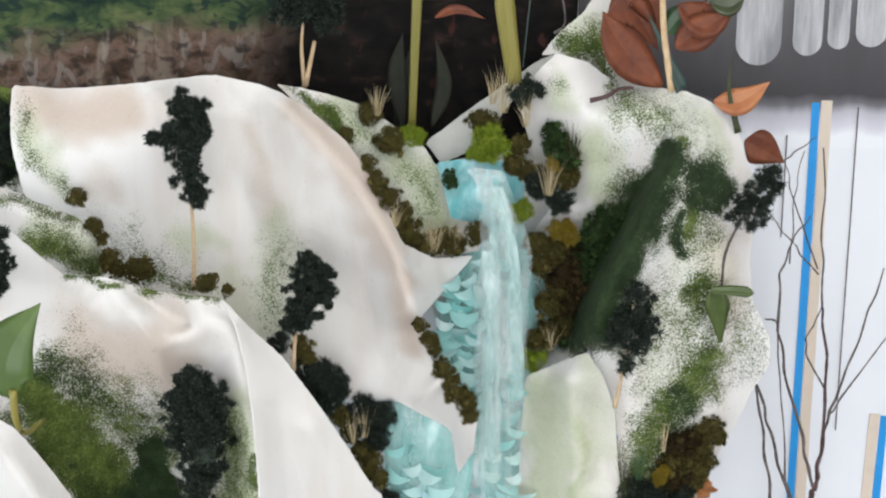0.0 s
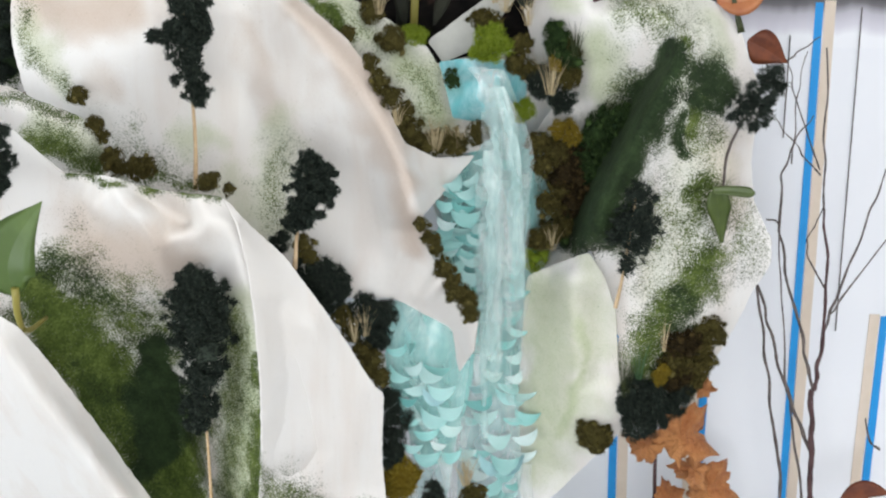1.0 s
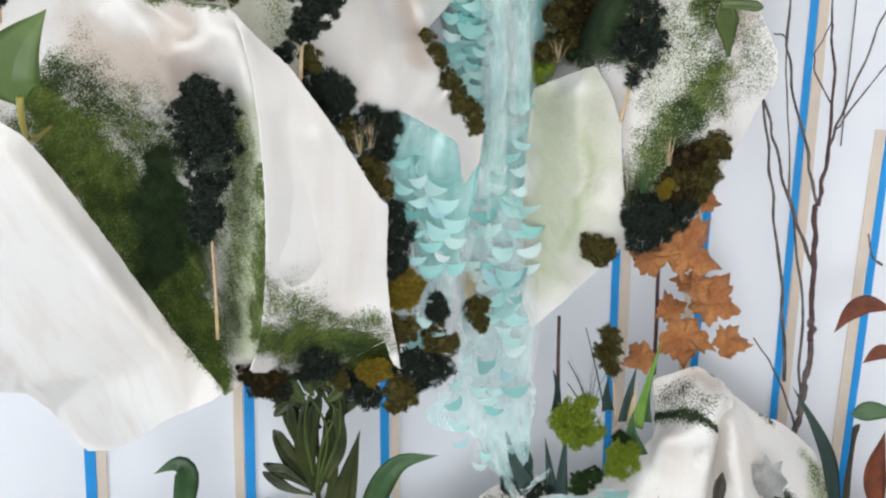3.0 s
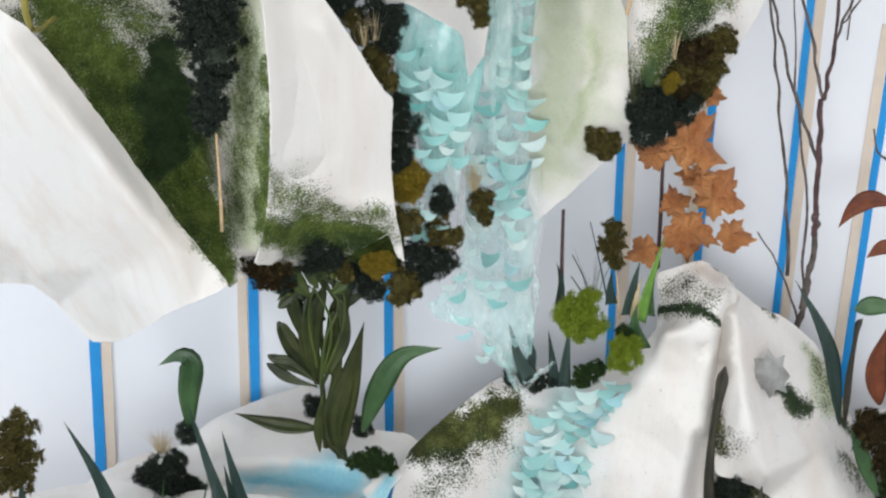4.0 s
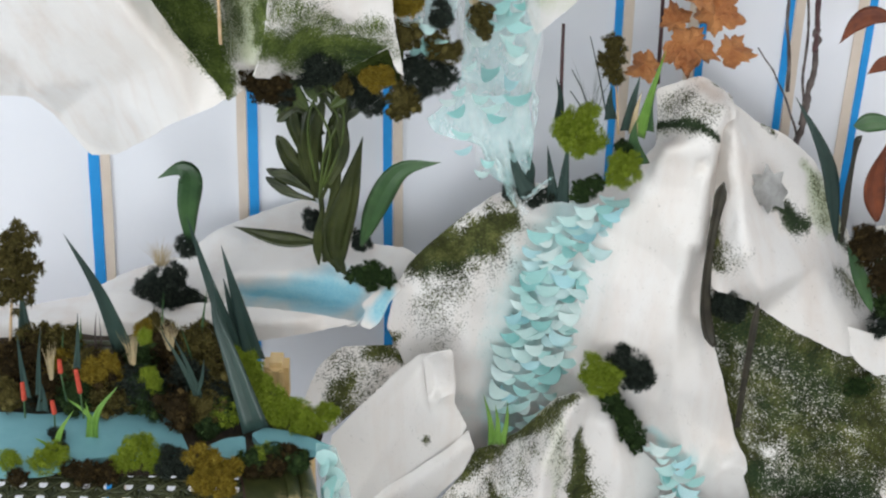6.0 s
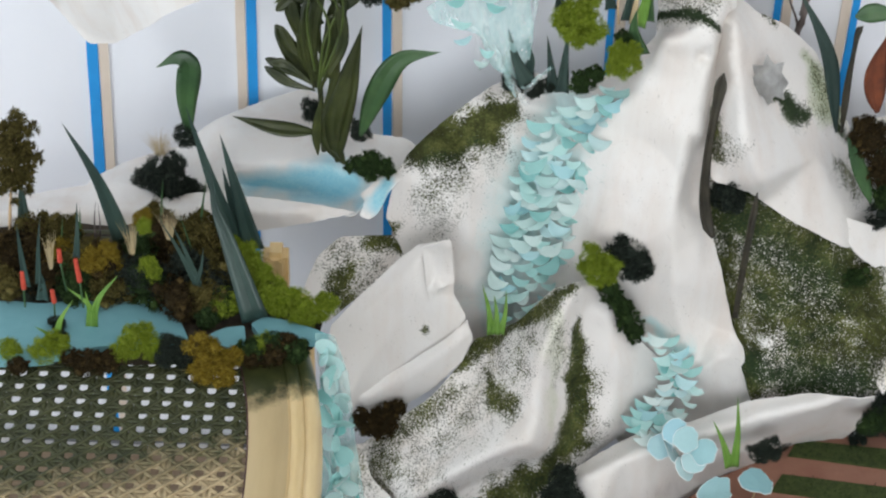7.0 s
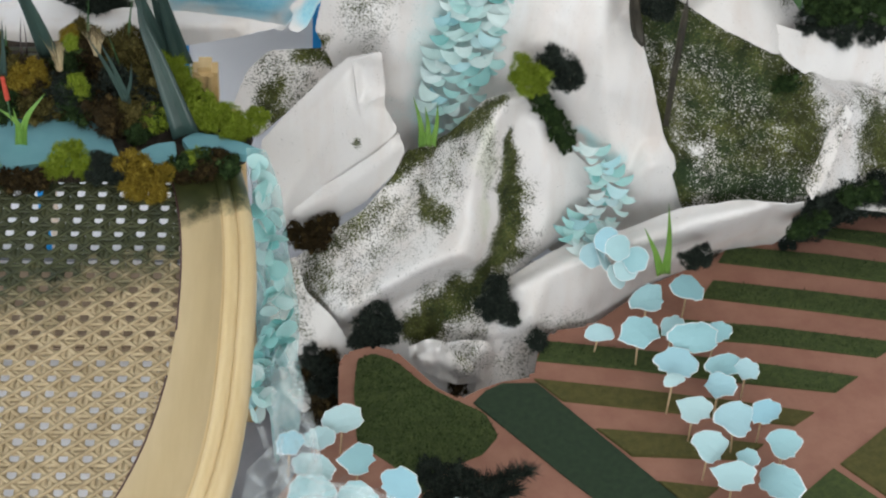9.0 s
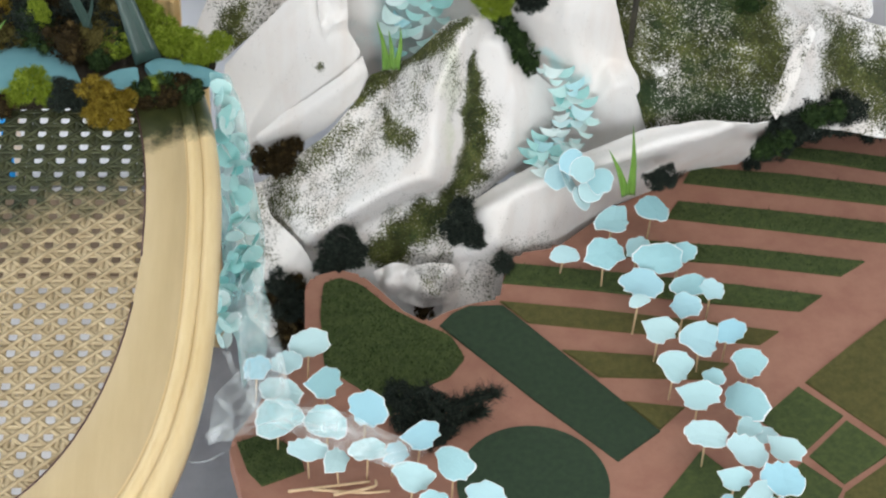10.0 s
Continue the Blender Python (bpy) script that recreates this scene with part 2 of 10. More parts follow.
def box(name, lo, hi, mat, parent=None, bevel=0.0, label=""):
    bm = bmesh.new()
    bmesh.ops.create_cube(bm, size=1.0)
    for v in bm.verts:
        v.co = [lo[i] + (v.co[i] + 0.5) * (hi[i] - lo[i]) for i in range(3)]
    if bevel:
        bmesh.ops.bevel(bm, geom=bm.edges[:], offset=bevel, segments=2, affect="EDGES")
    return part(name, bm, mat, parent, label, smooth=False)


def curve(points, n):
    """n + 1 points along a smooth line through the points given."""
    p = np.array(points, float)
    if len(p) == 2:
        s = np.linspace(0, 1, n + 1)[:, None]
        return p[0] * (1 - s) + p[1] * s
    q = np.vstack([2 * p[0] - p[1], p, 2 * p[-1] - p[-2]])
    out = []
    for k in range(n + 1):
        f = k / n * (len(p) - 1)
        i = min(int(f), len(p) - 2)
        t = f - i
        a, b, c, d = q[i:i + 4]
        out.append(0.5 * (2 * b + (c - a) * t + (2 * a - 5 * b + 4 * c - d) * t * t + (3 * b - a - 3 * c + d) * t ** 3))
    return np.array(out)


def tube_data(points, r0, r1, n=None, sides=7, knobby=0.0, rng=None):
    n = n or max(4, 4 * (len(points) - 1))
    line = curve(points, n)
    verts, faces = [], []
    for k, c in enumerate(line):
        d = Vector(line[min(k + 1, n)] - line[max(k - 1, 0)]).normalized()
        a = d.orthogonal().normalized()
        b = d.cross(a)
        r = r0 + (r1 - r0) * k / n
        if knobby and rng:
            r *= 1 + knobby * rng.uniform(-1, 1)
        for s in range(sides):
            w = 2 * math.pi * s / sides
            verts.append(Vector(c) + (a * math.cos(w) + b * math.sin(w)) * r)
    for k in range(n):
        for s in range(sides):
            t = (s + 1) % sides
            faces.append((k * sides + s, k * sides + t, (k + 1) * sides + t, (k + 1) * sides + s))
    faces.append(tuple(range(sides))[::-1])
    faces.append(tuple(n * sides + s for s in range(sides)))
    return verts, faces


def tube(name, points, r0, r1, mat, parent=None, label="", knobby=0.0, seed=1, n=None):
    v, f = tube_data(points, r0, r1, n, 7, knobby, random.Random(seed))
    return link(name, v, f, mat, parent, label)


def leaf(name, spine, width, mat, parent=None, shape="spike", fold=0.25, face=(0, -1, 0.5), label="", curl=0.0, n=14):
    """A leaf with a folded section along a spine: spike (agave), leaf (lance), strap (even)."""
    line = curve(spine, n)
    verts, faces = [], []
    for k, c in enumerate(line):
        t = k / n
        w = {"spike": (1 - t) ** 0.92, "leaf": math.sin(math.pi * (0.03 + 0.965 * t) ** 0.85) ** 1.15,
             "blade": (0.16 + 0.84 * min(1.0, t / 0.62) ** 1.3) * min(1.0, max(0.0, 1.0 - ((t - 0.62) / 0.385) ** 2 if t > 0.62 else 1.0)) ** 0.5,
             "bark": min(1.0, 3.5 * t + 0.45) * min(1.0, 5.0 * (1 - t) + 0.12) * (0.8 + 0.2 * math.sin(9 * t)),
             "strap": min(1, 6 * (1 - t) + 0.04) ** 0.6 * (0.7 + 0.3 * t)}[shape] * width / 2
        d = Vector(line[min(k + 1, n)] - line[max(k - 1, 0)]).normalized()
        f = Vector(face)
        side = d.cross(f).normalized()
        up = side.cross(d).normalized()
        tw = curl * (t - 0.3)
        side, up = side * math.cos(tw) + up * math.sin(tw), up * math.cos(tw) - side * math.sin(tw)
        thick = 0.0004 + 0.02 * w
        for s in (-1, -0.5, 0, 0.5, 1):
            lift = abs(s) * fold * w + 0.035 * w * s * math.sin(8 * t + 2.5 * s + 9 * width * 100)
            verts.append(Vector(c) + side * (s * w) + up * lift)
        for s in (1, 0.5, 0, -0.5, -1):
            lift = abs(s) * fold * w + 0.035 * w * s * math.sin(8 * t + 2.5 * s + 9 * width * 100)
            verts.append(Vector(c) + side * (s * w * 0.97) + up * (lift - thick * (1 - 0.7 * abs(s))))
    m = 10
    for k in range(n):
        for s in range(m):
            t = (s + 1) % m
            faces.append((k * m + s, k * m + t, (k + 1) * m + t, (k + 1) * m + s))
    faces.append(tuple(range(m))[::-1])
    faces.append(tuple(n * m + s for s in range(m)))
    ob = link(name, verts, faces, mat, parent, label)
    rib = [e.vertices[0] % m in (2, 7) and e.vertices[0] % m == e.vertices[1] % m for e in ob.data.edges]
    ob.data.attributes.new("sharp_edge", "BOOLEAN", "EDGE").data.foreach_set("value", rib)
    return ob


def inside(poly, pts):
    x, y = pts[:, 0], pts[:, 1]
    hit = np.zeros(len(pts), bool)
    for a, b in zip(poly, np.roll(poly, -1, 0)):
        cross = (a[1] > y) != (b[1] > y)
        with np.errstate(divide="ignore", invalid="ignore"):
            at = (b[0] - a[0]) * (y - a[1]) / (b[1] - a[1]) + a[0]
        hit ^= cross & (x < at)
    return hit


def gaps(poly, pts):
    best = np.full(len(pts), 9.0)
    for a, b in zip(poly, np.roll(poly, -1, 0)):
        ab = b - a
        s = np.clip(((pts - a) @ ab) / max(ab @ ab, 1e-12), 0, 1)
        best = np.minimum(best, np.linalg.norm(pts - a - s[:, None] * ab, axis=1))
    return best


def resample(points, step):
    p = np.array(points, float)
    out = []
    for a, b in zip(p[:-1], p[1:]):
        n = max(1, int(round(np.linalg.norm(b - a) / step)))
        out += [a + (b - a) * k / n for k in range(n)]
    return np.array(out + [p[-1]])


def rounded(points, closed=True):
    """Corners of an outline cut twice, so that cloth edges run soft."""
    p = np.array(points, float)
    for _ in range(2):
        q = np.roll(p, -1, 0)
        p = np.stack([0.93 * p + 0.07 * q, 0.07 * p + 0.93 * q], 1).reshape(-1, p.shape[1])
    return p


def facets(p, pitch, height, seed):
    """Heights of a crumpled cloth: flat facets that meet in creases."""
    rng = np.random.default_rng(1000 + seed)
    table = rng.uniform(-0.5, 0.5, (64, 64))
    bend = np.array([[noise.noise(Vector((a * 9 + seed, b * 9, 3.0))), noise.noise(Vector((a * 9 + seed, b * 9, 8.0)))] for a, b in p]) * 0.045
    a = rng.uniform(0, 6.28)
    q = (p + bend) @ np.array([[math.cos(a), -math.sin(a)], [math.sin(a), math.cos(a)]]) / pitch
    q = np.c_[q[:, 0] + 0.5 * q[:, 1], q[:, 1]]
    c = np.floor(q).astype(int)
    f = q - c

    def at(i, j):
        return table[(c[:, 0] + i) % 64, (c[:, 1] + j) % 64]

    low = at(0, 0) + (at(1, 0) - at(0, 0)) * f[:, 0] + (at(1, 1) - at(1, 0)) * f[:, 1]
    high = at(0, 0) + (at(0, 1) - at(0, 0)) * f[:, 1] + (at(1, 1) - at(0, 1)) * f[:, 0]
    return height * np.where(f[:, 0] > f[:, 1], low, high)


def sheet(name, outline, folds=(), marks=(), tilt=25.0, step=0.0044, wrinkle=0.002, parent=None, mat=None, label="", seed=1, thick=0.0016, soft=True, crease=0.009, pleat=0.06):
    """Cloth or film that hangs from its outline and over its fold lines. marks: (kind of paint, strength, line of (x, y, z, reach))."""
    a = radians(tilt)
    ca, sa = math.cos(a), math.sin(a)

    def flat(p):
        p = np.array(p, float)
        return np.stack([p[:, 0], p[:, 2] * ca + p[:, 1] * sa, p[:, 1] * ca - p[:, 2] * sa], 1)

    rng = np.random.default_rng(seed)
    ring = flat(outline)
    if soft:
        ring = rounded(ring)
    ring = resample(np.vstack([ring, ring[:1]]), step)[:-1]
    ring[:, :2] += rng.normal(0, step * 0.05, (len(ring), 2))
    ctrl = [ring[::3]] + [resample(flat(f), 0.007) for f in folds]
    ctrl = np.vstack(ctrl)
    keep = [0]
    for i in range(1, len(ctrl)):
        if np.min(np.linalg.norm(ctrl[keep, :2] - ctrl[i, :2], axis=1)) > 0.006:
            keep.append(i)
    ctrl = ctrl[keep]
    n = len(ctrl)
    K = np.log(np.linalg.norm(ctrl[:, None, :2] - ctrl[None, :, :2], axis=2) ** 2 + 0.0035 ** 2)
    A = np.zeros((n + 3, n + 3))
    A[:n, :n] = K - 0.05 * np.eye(n)
    A[:n, n:] = np.c_[np.ones(n), ctrl[:, :2]]
    A[n:, :n] = A[:n, n:].T
    sol = np.linalg.lstsq(A, np.r_[ctrl[:, 2], 0, 0, 0], rcond=None)[0]
    net = delaunay_2d_cdt([Vector(p[:2]) for p in ctrl], [], [], 0, 1e-6)
    corner_at = np.array([tuple(v) for v in net[0]])
    height_at = np.array([ctrl[o[0], 2] for o in net[3]])
    lo, hi = ring[:, :2].min(0), ring[:, :2].max(0)
    gx, gy = np.meshgrid(np.arange(lo[0], hi[0], step), np.arange(lo[1], hi[1], step * 0.87))
    gx = gx + (np.arange(gx.shape[0]) % 2)[:, None] * step / 2
    grid = np.c_[gx.ravel(), gy.ravel()] + rng.normal(0, step * 0.08, (gx.size, 2))
    grid = grid[inside(ring[:, :2], grid)]
    grid = grid[gaps(ring[:, :2], grid) > step * 0.55]
    pts = np.vstack([ring[:, :2], grid])
    res = delaunay_2d_cdt([Vector(p) for p in pts], [], [list(range(len(ring)))], 1, 1e-6)
    p2 = np.array([tuple(v) for v in res[0]])
    w = np.log(np.linalg.norm(p2[:, None] - ctrl[None, :, :2], axis=2) ** 2 + 0.0035 ** 2) @ sol[:n] + sol[n] + p2 @ sol[n + 1:]
    taut = w.copy()
    for tri in net[2]:
        a0, a1, a2 = corner_at[list(tri)]
        box_lo, box_hi = np.minimum(np.minimum(a0, a1), a2) - 1e-5, np.maximum(np.maximum(a0, a1), a2) + 1e-5
        idx = np.nonzero(((p2 >= box_lo) & (p2 <= box_hi)).all(1))[0]
        det = (a1[0] - a0[0]) * (a2[1] - a0[1]) - (a2[0] - a0[0]) * (a1[1] - a0[1])
        if len(idx) == 0 or abs(det) < 1e-12:
            continue
        d = p2[idx] - a0
        u = (d[:, 0] * (a2[1] - a0[1]) - d[:, 1] * (a2[0] - a0[0])) / det
        v = (d[:, 1] * (a1[0] - a0[0]) - d[:, 0] * (a1[1] - a0[1])) / det
        ok = (u > -0.002) & (v > -0.002) & (u + v < 1.002)
        h = height_at[list(tri)]
        taut[idx[ok]] = (h[0] + u * (h[1] - h[0]) + v * (h[2] - h[0]))[ok]
    w = 0.95 * taut + 0.05 * w
    near = [[] for _ in p2]
    for tri in res[2]:
        for i in range(3):
            near[tri[i]] += [tri[i - 1], tri[i - 2]]
    for _ in range(1):
        w = np.array([0.5 * w[i] + 0.5 * w[q].mean() if q else w[i] for i, q in enumerate(near)])
    off = Vector((seed * 3.1, seed * 1.7, 0.0))
    for i, p in enumerate(p2):
        q = Vector((p[0], p[1], 0)) + off
        w[i] += wrinkle * (0.4 * noise.noise(q * 9) + 0.15 * noise.noise(q * 33))
    w += facets(p2, pleat, crease, seed) + facets(p2, pleat * 0.45, crease * 0.28, seed + 50)
    verts = np.c_[p2[:, 0], p2[:, 1] * sa + w * ca, p2[:, 1] * ca - w * sa]
    ob = link(name, verts, res[2], mat, parent, label)
    me = ob.data
    warp = np.array([[noise.noise(Vector((p[0] * 40, p[1] * 40, 5.0))), noise.noise(Vector((p[0] * 40, p[1] * 40, 9.0)))] for p in p2]) * 0.010
    patch = np.array([1 + 0.55 * noise.noise(Vector((p[0] * 22 + seed, p[1] * 22, 1.0))) + 0.5 * noise.noise(Vector((p[0] * 60 + seed, p[1] * 60, 2.0))) for p in p2])
    for key in ("green", "dark", "blue", "rose", "wash"):
        value = np.zeros(len(p2))
        for kind, strength, line in marks:
            if kind != key:
                continue
            q = np.array(line, float)
            f, r = flat(q[:, :3])[:, :2], q[:, 3]
            segs = [(f[0], f[0], r[0], r[0])] if len(q) == 1 else [(f[i], f[i + 1], r[i], r[i + 1]) for i in range(len(q) - 1)]
            for s0, s1, ra, rb in segs:
                d = s1 - s0
                k = np.clip(((p2 + warp - s0) @ d) / max(d @ d, 1e-12), 0, 1)
                dist = np.linalg.norm(p2 + warp - s0 - k[:, None] * d, axis=1) / ((ra + (rb - ra) * k) * np.clip(patch, 0.35, 1.8))
                value = np.maximum(value, strength * np.exp(-0.5 * dist ** 2))
        if value.max() > 0.02:
            me.attributes.new(key, "FLOAT", "POINT").data.foreach_set("value", value.astype(np.float32))
    count = np.zeros(len(me.edges), int)
    for p in me.polygons:
        for li in p.loop_indices:
            count[me.loops[li].edge_index] += 1
    me.attributes.new("sharp_edge", "BOOLEAN", "EDGE").data.foreach_set("value", count == 1)
    if thick:
        mod = ob.modifiers.new("thickness", "SOLIDIFY")
        mod.thickness, mod.offset = thick, 0.0
    # faces look towards the room
    if sum(p.normal.y for p in me.polygons) > 0:
        me.flip_normals()
    return ob


# ---- setting ----
tagged(box("floor", (-2.3, -2.6, -0.12), (2.3, 2.0, 0.0), FLOOR), "grey painted floor, scuffed", "floor", kind="structure")
tagged(box("wall_north", (-2.3, 1.85, 0.0), (2.3, 2.0, 2.7), WALL), "white wall with strips of tape", "wall", kind="structure")
tagged(box("wall_east", (2.3, -2.6, 0.0), (2.45, 2.0, 2.7), ROOM), "plain plastered wall", "wall", kind="structure")
west = thing("wall_west", "plastered wall with a low window opening", "wall", kind="structure")
for lo, hi in (((-2.45, -2.6, 0.0), (-2.3, 2.0, 0.2)), ((-2.45, -2.6, 1.3), (-2.3, 2.0, 2.7)), ((-2.45, -2.6, 0.2), (-2.3, -0.15, 1.3)), ((-2.45, 1.15, 0.2), (-2.3, 2.0, 1.3))):
    box("wall_piece", lo, hi, ROOM, west)
south = thing("wall_south", "plastered wall with a wide window opening", "wall", kind="structure")
for lo, hi in (((-2.3, -2.6, 0.0), (2.3, -2.45, 0.62)), ((-2.3, -2.6, 2.62), (2.3, -2.45, 2.7)), ((-2.3, -2.6, 0.62), (-1.32, -2.45, 2.62)), ((1.32, -2.6, 0.62), (2.3, -2.45, 2.62))):
    box("wall_piece", lo, hi, ROOM, south)
tagged(box("ceiling", (-2.45, -2.6, 2.7), (2.45, 2.0, 2.82), ROOM), "white plaster ceiling", "ceiling", kind="structure")

# strips of masking tape on the wall, blue and beige in pairs
def tape(name, x0, x1, z0, z1, width, mat, label, group):
    """A strip from the upper to the lower end, its edges a little uneven."""
    rng = random.Random(name + str(x0))
    verts, faces, n = [], [], 24
    for k in range(n + 1):
        s = k / n
        x, z = x0 + (x1 - x0) * s + 0.0006 * math.sin(7 * s + x0 * 40), z0 + (z1 - z0) * s
        for dx in (-width / 2, width / 2):
            verts.append((x + dx + rng.uniform(-0.0003, 0.0003), 1.8485 - 0.0006 * math.sin(5 * s), z))
        for dx in (-width / 2, width / 2):
            verts.append((x + dx, 1.8502, z))
    for k in range(n):
        a, b = 4 * k, 4 * k + 4
        faces += [(a, a + 1, b + 1, b), (a + 1, a + 3, b + 3, b + 1), (a + 2, a, b, b + 2)]
    tagged(link(name, verts, faces, mat, None, "", False), label, "masking tape", group)


def tape_pair(top, low, side, wide, low_end=0.01):
    """Blue strip between two points, with its beige neighbour at the side given."""
    slope = (low[0] - top[0]) / (low[2] - top[2])
    z0, z1 = top[2] + (0.0 if top[0] > 0.2 else 0.12), low_end
    xa, xb = top[0] + slope * (z0 - top[2]), top[0] + slope * (z1 - top[2])
    tape("blue_tape", xa, xb, z0, z1, wide, BLUE_TAPE, "narrow blue masking tape stuck down the white wall", "tape strips on the wall")
    g = (wide + 0.0006 + 0.5 * (0.0095 - wide)) * side + 0.0006 * side
    tape("beige_tape", xa + g, xb + g, z0 + 0.002, z1, 0.0095, BEIGE_TAPE, "beige paper masking tape beside the blue strip", "tape strips on the wall")


LOW_TAPES = (((-0.3586, 1.849, 0.5420), (-0.3626, 1.849, 0.3867), 1, 0.0112), ((-0.195, 1.849, 0.610), (-0.197, 1.849, 0.470), -1, 0.0100), ((-0.059, 1.849, 0.598), (-0.058, 1.849, 0.441), 1, 0.0090), ((0.164, 1.849, 0.770), (0.165, 1.849, 0.640), 1, 0.0075),
             ((0.249, 1.849, 0.838), (0.248, 1.849, 0.661), -1, 0.0075), ((0.331, 1.849, 1.214), (0.331, 1.849, 0.730), 1, 0.0070), ((0.415, 1.849, 0.911), (0.411, 1.849, 0.737), -1, 0.0072))
for top, low, side, wide in LOW_TAPES:
    tape_pair(top, low, side, wide)

# thin pencil lines and hanging threads on the wall
for k, (top, low) in enumerate((((0.369, 1.847, 1.210), (0.369, 1.847, 0.897)), ((0.307, 1.847, 1.184), (0.307, 1.847, 1.088)))):
    tagged(tube("grey_thread", [top, low], 0.0006, 0.0006, TWIG), "thin grey thread hanging down the white wall", "thread", "threads on the wall")

# ---- painted boards behind the top ----
def panel_material():
    """A dark painted landscape: green hillside above, a brown wash with daubs, black undergrowth."""
    m = material("painted_landscape", (0.03, 0.03, 0.03), 0.95)
    bsdf(m).inputs["Specular IOR Level"].default_value = 0.2
    c = m.node_tree.nodes.new("ShaderNodeTexCoord")
    s = m.node_tree.nodes.new("ShaderNodeSeparateXYZ")
    wire(m, c.outputs["Object"], s.inputs[0])
    a, b, d = grain(m, 16.0, 5, 0.6, (1, 1, 2.2)), grain(m, 42.0, 3, 0.55, (1, 1, 1.5), 0.5), grain(m, 8.0, 3, 0.5)
    daub, pale, drip = grain(m, 62.0, 2, 0.5, (1, 1, 1.3), 0.8), grain(m, 48.0, 2, 0.5, (1.6, 1, 0.7), 0.4), grain(m, 55.0, 3, 0.5, (1, 1, 0.25))
    brown = ramp(m, b, [(0.36, (0.055, 0.036, 0.024)), (0.46, (0.115, 0.072, 0.050)), (0.55, (0.16, 0.108, 0.084)), (0.66, (0.095, 0.072, 0.054))])
    brown = blend(m, ramp(m, pale, [(0.58, (0, 0, 0)), (0.63, (0.8, 0.8, 0.8))]), brown, (0.22, 0.185, 0.165))
    brown = blend(m, ramp(m, drip, [(0.57, (0, 0, 0)), (0.64, (0.5, 0.5, 0.5))]), brown, (0.30, 0.25, 0.20))
    brown = blend(m, ramp(m, daub, [(0.52, (0, 0, 0)), (0.66, (0.75, 0.75, 0.75))]), brown, (0.022, 0.018, 0.015))
    green = ramp(m, b, [(0.34, (0.010, 0.022, 0.017)), (0.46, (0.028, 0.052, 0.026)), (0.56, (0.058, 0.086, 0.034)), (0.68, (0.105, 0.125, 0.055))])
    green = blend(m, ramp(m, daub, [(0.54, (0, 0, 0)), (0.60, (0.9, 0.9, 0.9))]), green, (0.012, 0.028, 0.024))
    black = ramp(m, b, [(0.35, (0.003, 0.003, 0.003)), (0.6, (0.010, 0.008, 0.007)), (0.75, (0.04, 0.022, 0.018))])
    black = blend(m, ramp(m, pale, [(0.64, (0, 0, 0)), (0.70, (0.6, 0.6, 0.6))]), black, (0.075, 0.028, 0.022))
    z = maths(m, "ADD", s.outputs["Z"], maths(m, "MULTIPLY", maths(m, "SUBTRACT", a, 0.5), 0.07))
    z = maths(m, "ADD", z, maths(m, "MULTIPLY", s.outputs["X"], -0.10))
    up = maths(m, "MULTIPLY", maths(m, "SUBTRACT", z, 1.300), 50.0, clamp=True)
    mid = blend(m, up, brown, green)
    x = maths(m, "ADD", s.outputs["X"], maths(m, "MULTIPLY", maths(m, "SUBTRACT", d, 0.5), 0.16))
    colour(m, blend(m, maths(m, "MULTIPLY", maths(m, "ADD", x, 0.165), 22.0, clamp=True), mid, black))
    bump(m, b, 0.25, 0.001)
    return m


def grey_material():
    m = material("grey_wash_paint", (0.14, 0.14, 0.15), 0.7)
    c = m.node_tree.nodes.new("ShaderNodeTexCoord")
    s = m.node_tree.nodes.new("ShaderNodeSeparateXYZ")
    wire(m, c.outputs["Object"], s.inputs[0])
    wave = maths(m, "MULTIPLY", maths(m, "SUBTRACT", grain(m, 26.0, 3, 0.5, (1, 1, 0.35)), 0.5), 0.022)
    z = maths(m, "MULTIPLY", maths(m, "SUBTRACT", maths(m, "ADD", s.outputs["Z"], wave), 1.165), 6.0, clamp=True)
    wash = ramp(m, z, [(0.11, (0.85, 0.866, 0.908)), (0.16, (0.66, 0.65, 0.72)), (0.23, (0.50, 0.49, 0.55)), (0.28, (0.16, 0.155, 0.17)), (0.33, (0.050, 0.047, 0.053)), (0.62, (0.085, 0.080, 0.087)), (0.9, (0.14, 0.135, 0.142))])
    streak = ramp(m, grain(m, 30.0, 4, 0.6, (2, 1, 0.3)), [(0.3, (0.86, 0.86, 0.86)), (0.6, (1, 1, 1))])
    colour(m, blend(m, maths(m, "MULTIPLY", maths(m, "SUBTRACT", z, 0.2), 3.0, clamp=True), wash, streak, "MULTIPLY"))
    bump(m, grain(m, 70.0, 4), 0.2, 0.0006)
    return m


PALE = two_tone("pale_grey_brushed_paint", (0.27, 0.27, 0.285), (0.55, 0.55, 0.57), 30.0, 0.7, 0.2, 0.0005, (2.5, 1, 0.3))
tagged(box("landscape_painting", (-0.60, 1.812, 1.10), (0.115, 1.830, 1.75), panel_material(), None, 0.002), "dark painted landscape board with green hills and brown wash", "painting")
board_two = tagged(box("painted_board", (0.118, 1.8490, 1.172), (0.75, 1.8499, 1.75), grey_material(), None, 0.0), "grey painted paper fading to white, with pale brush strokes", "painting")


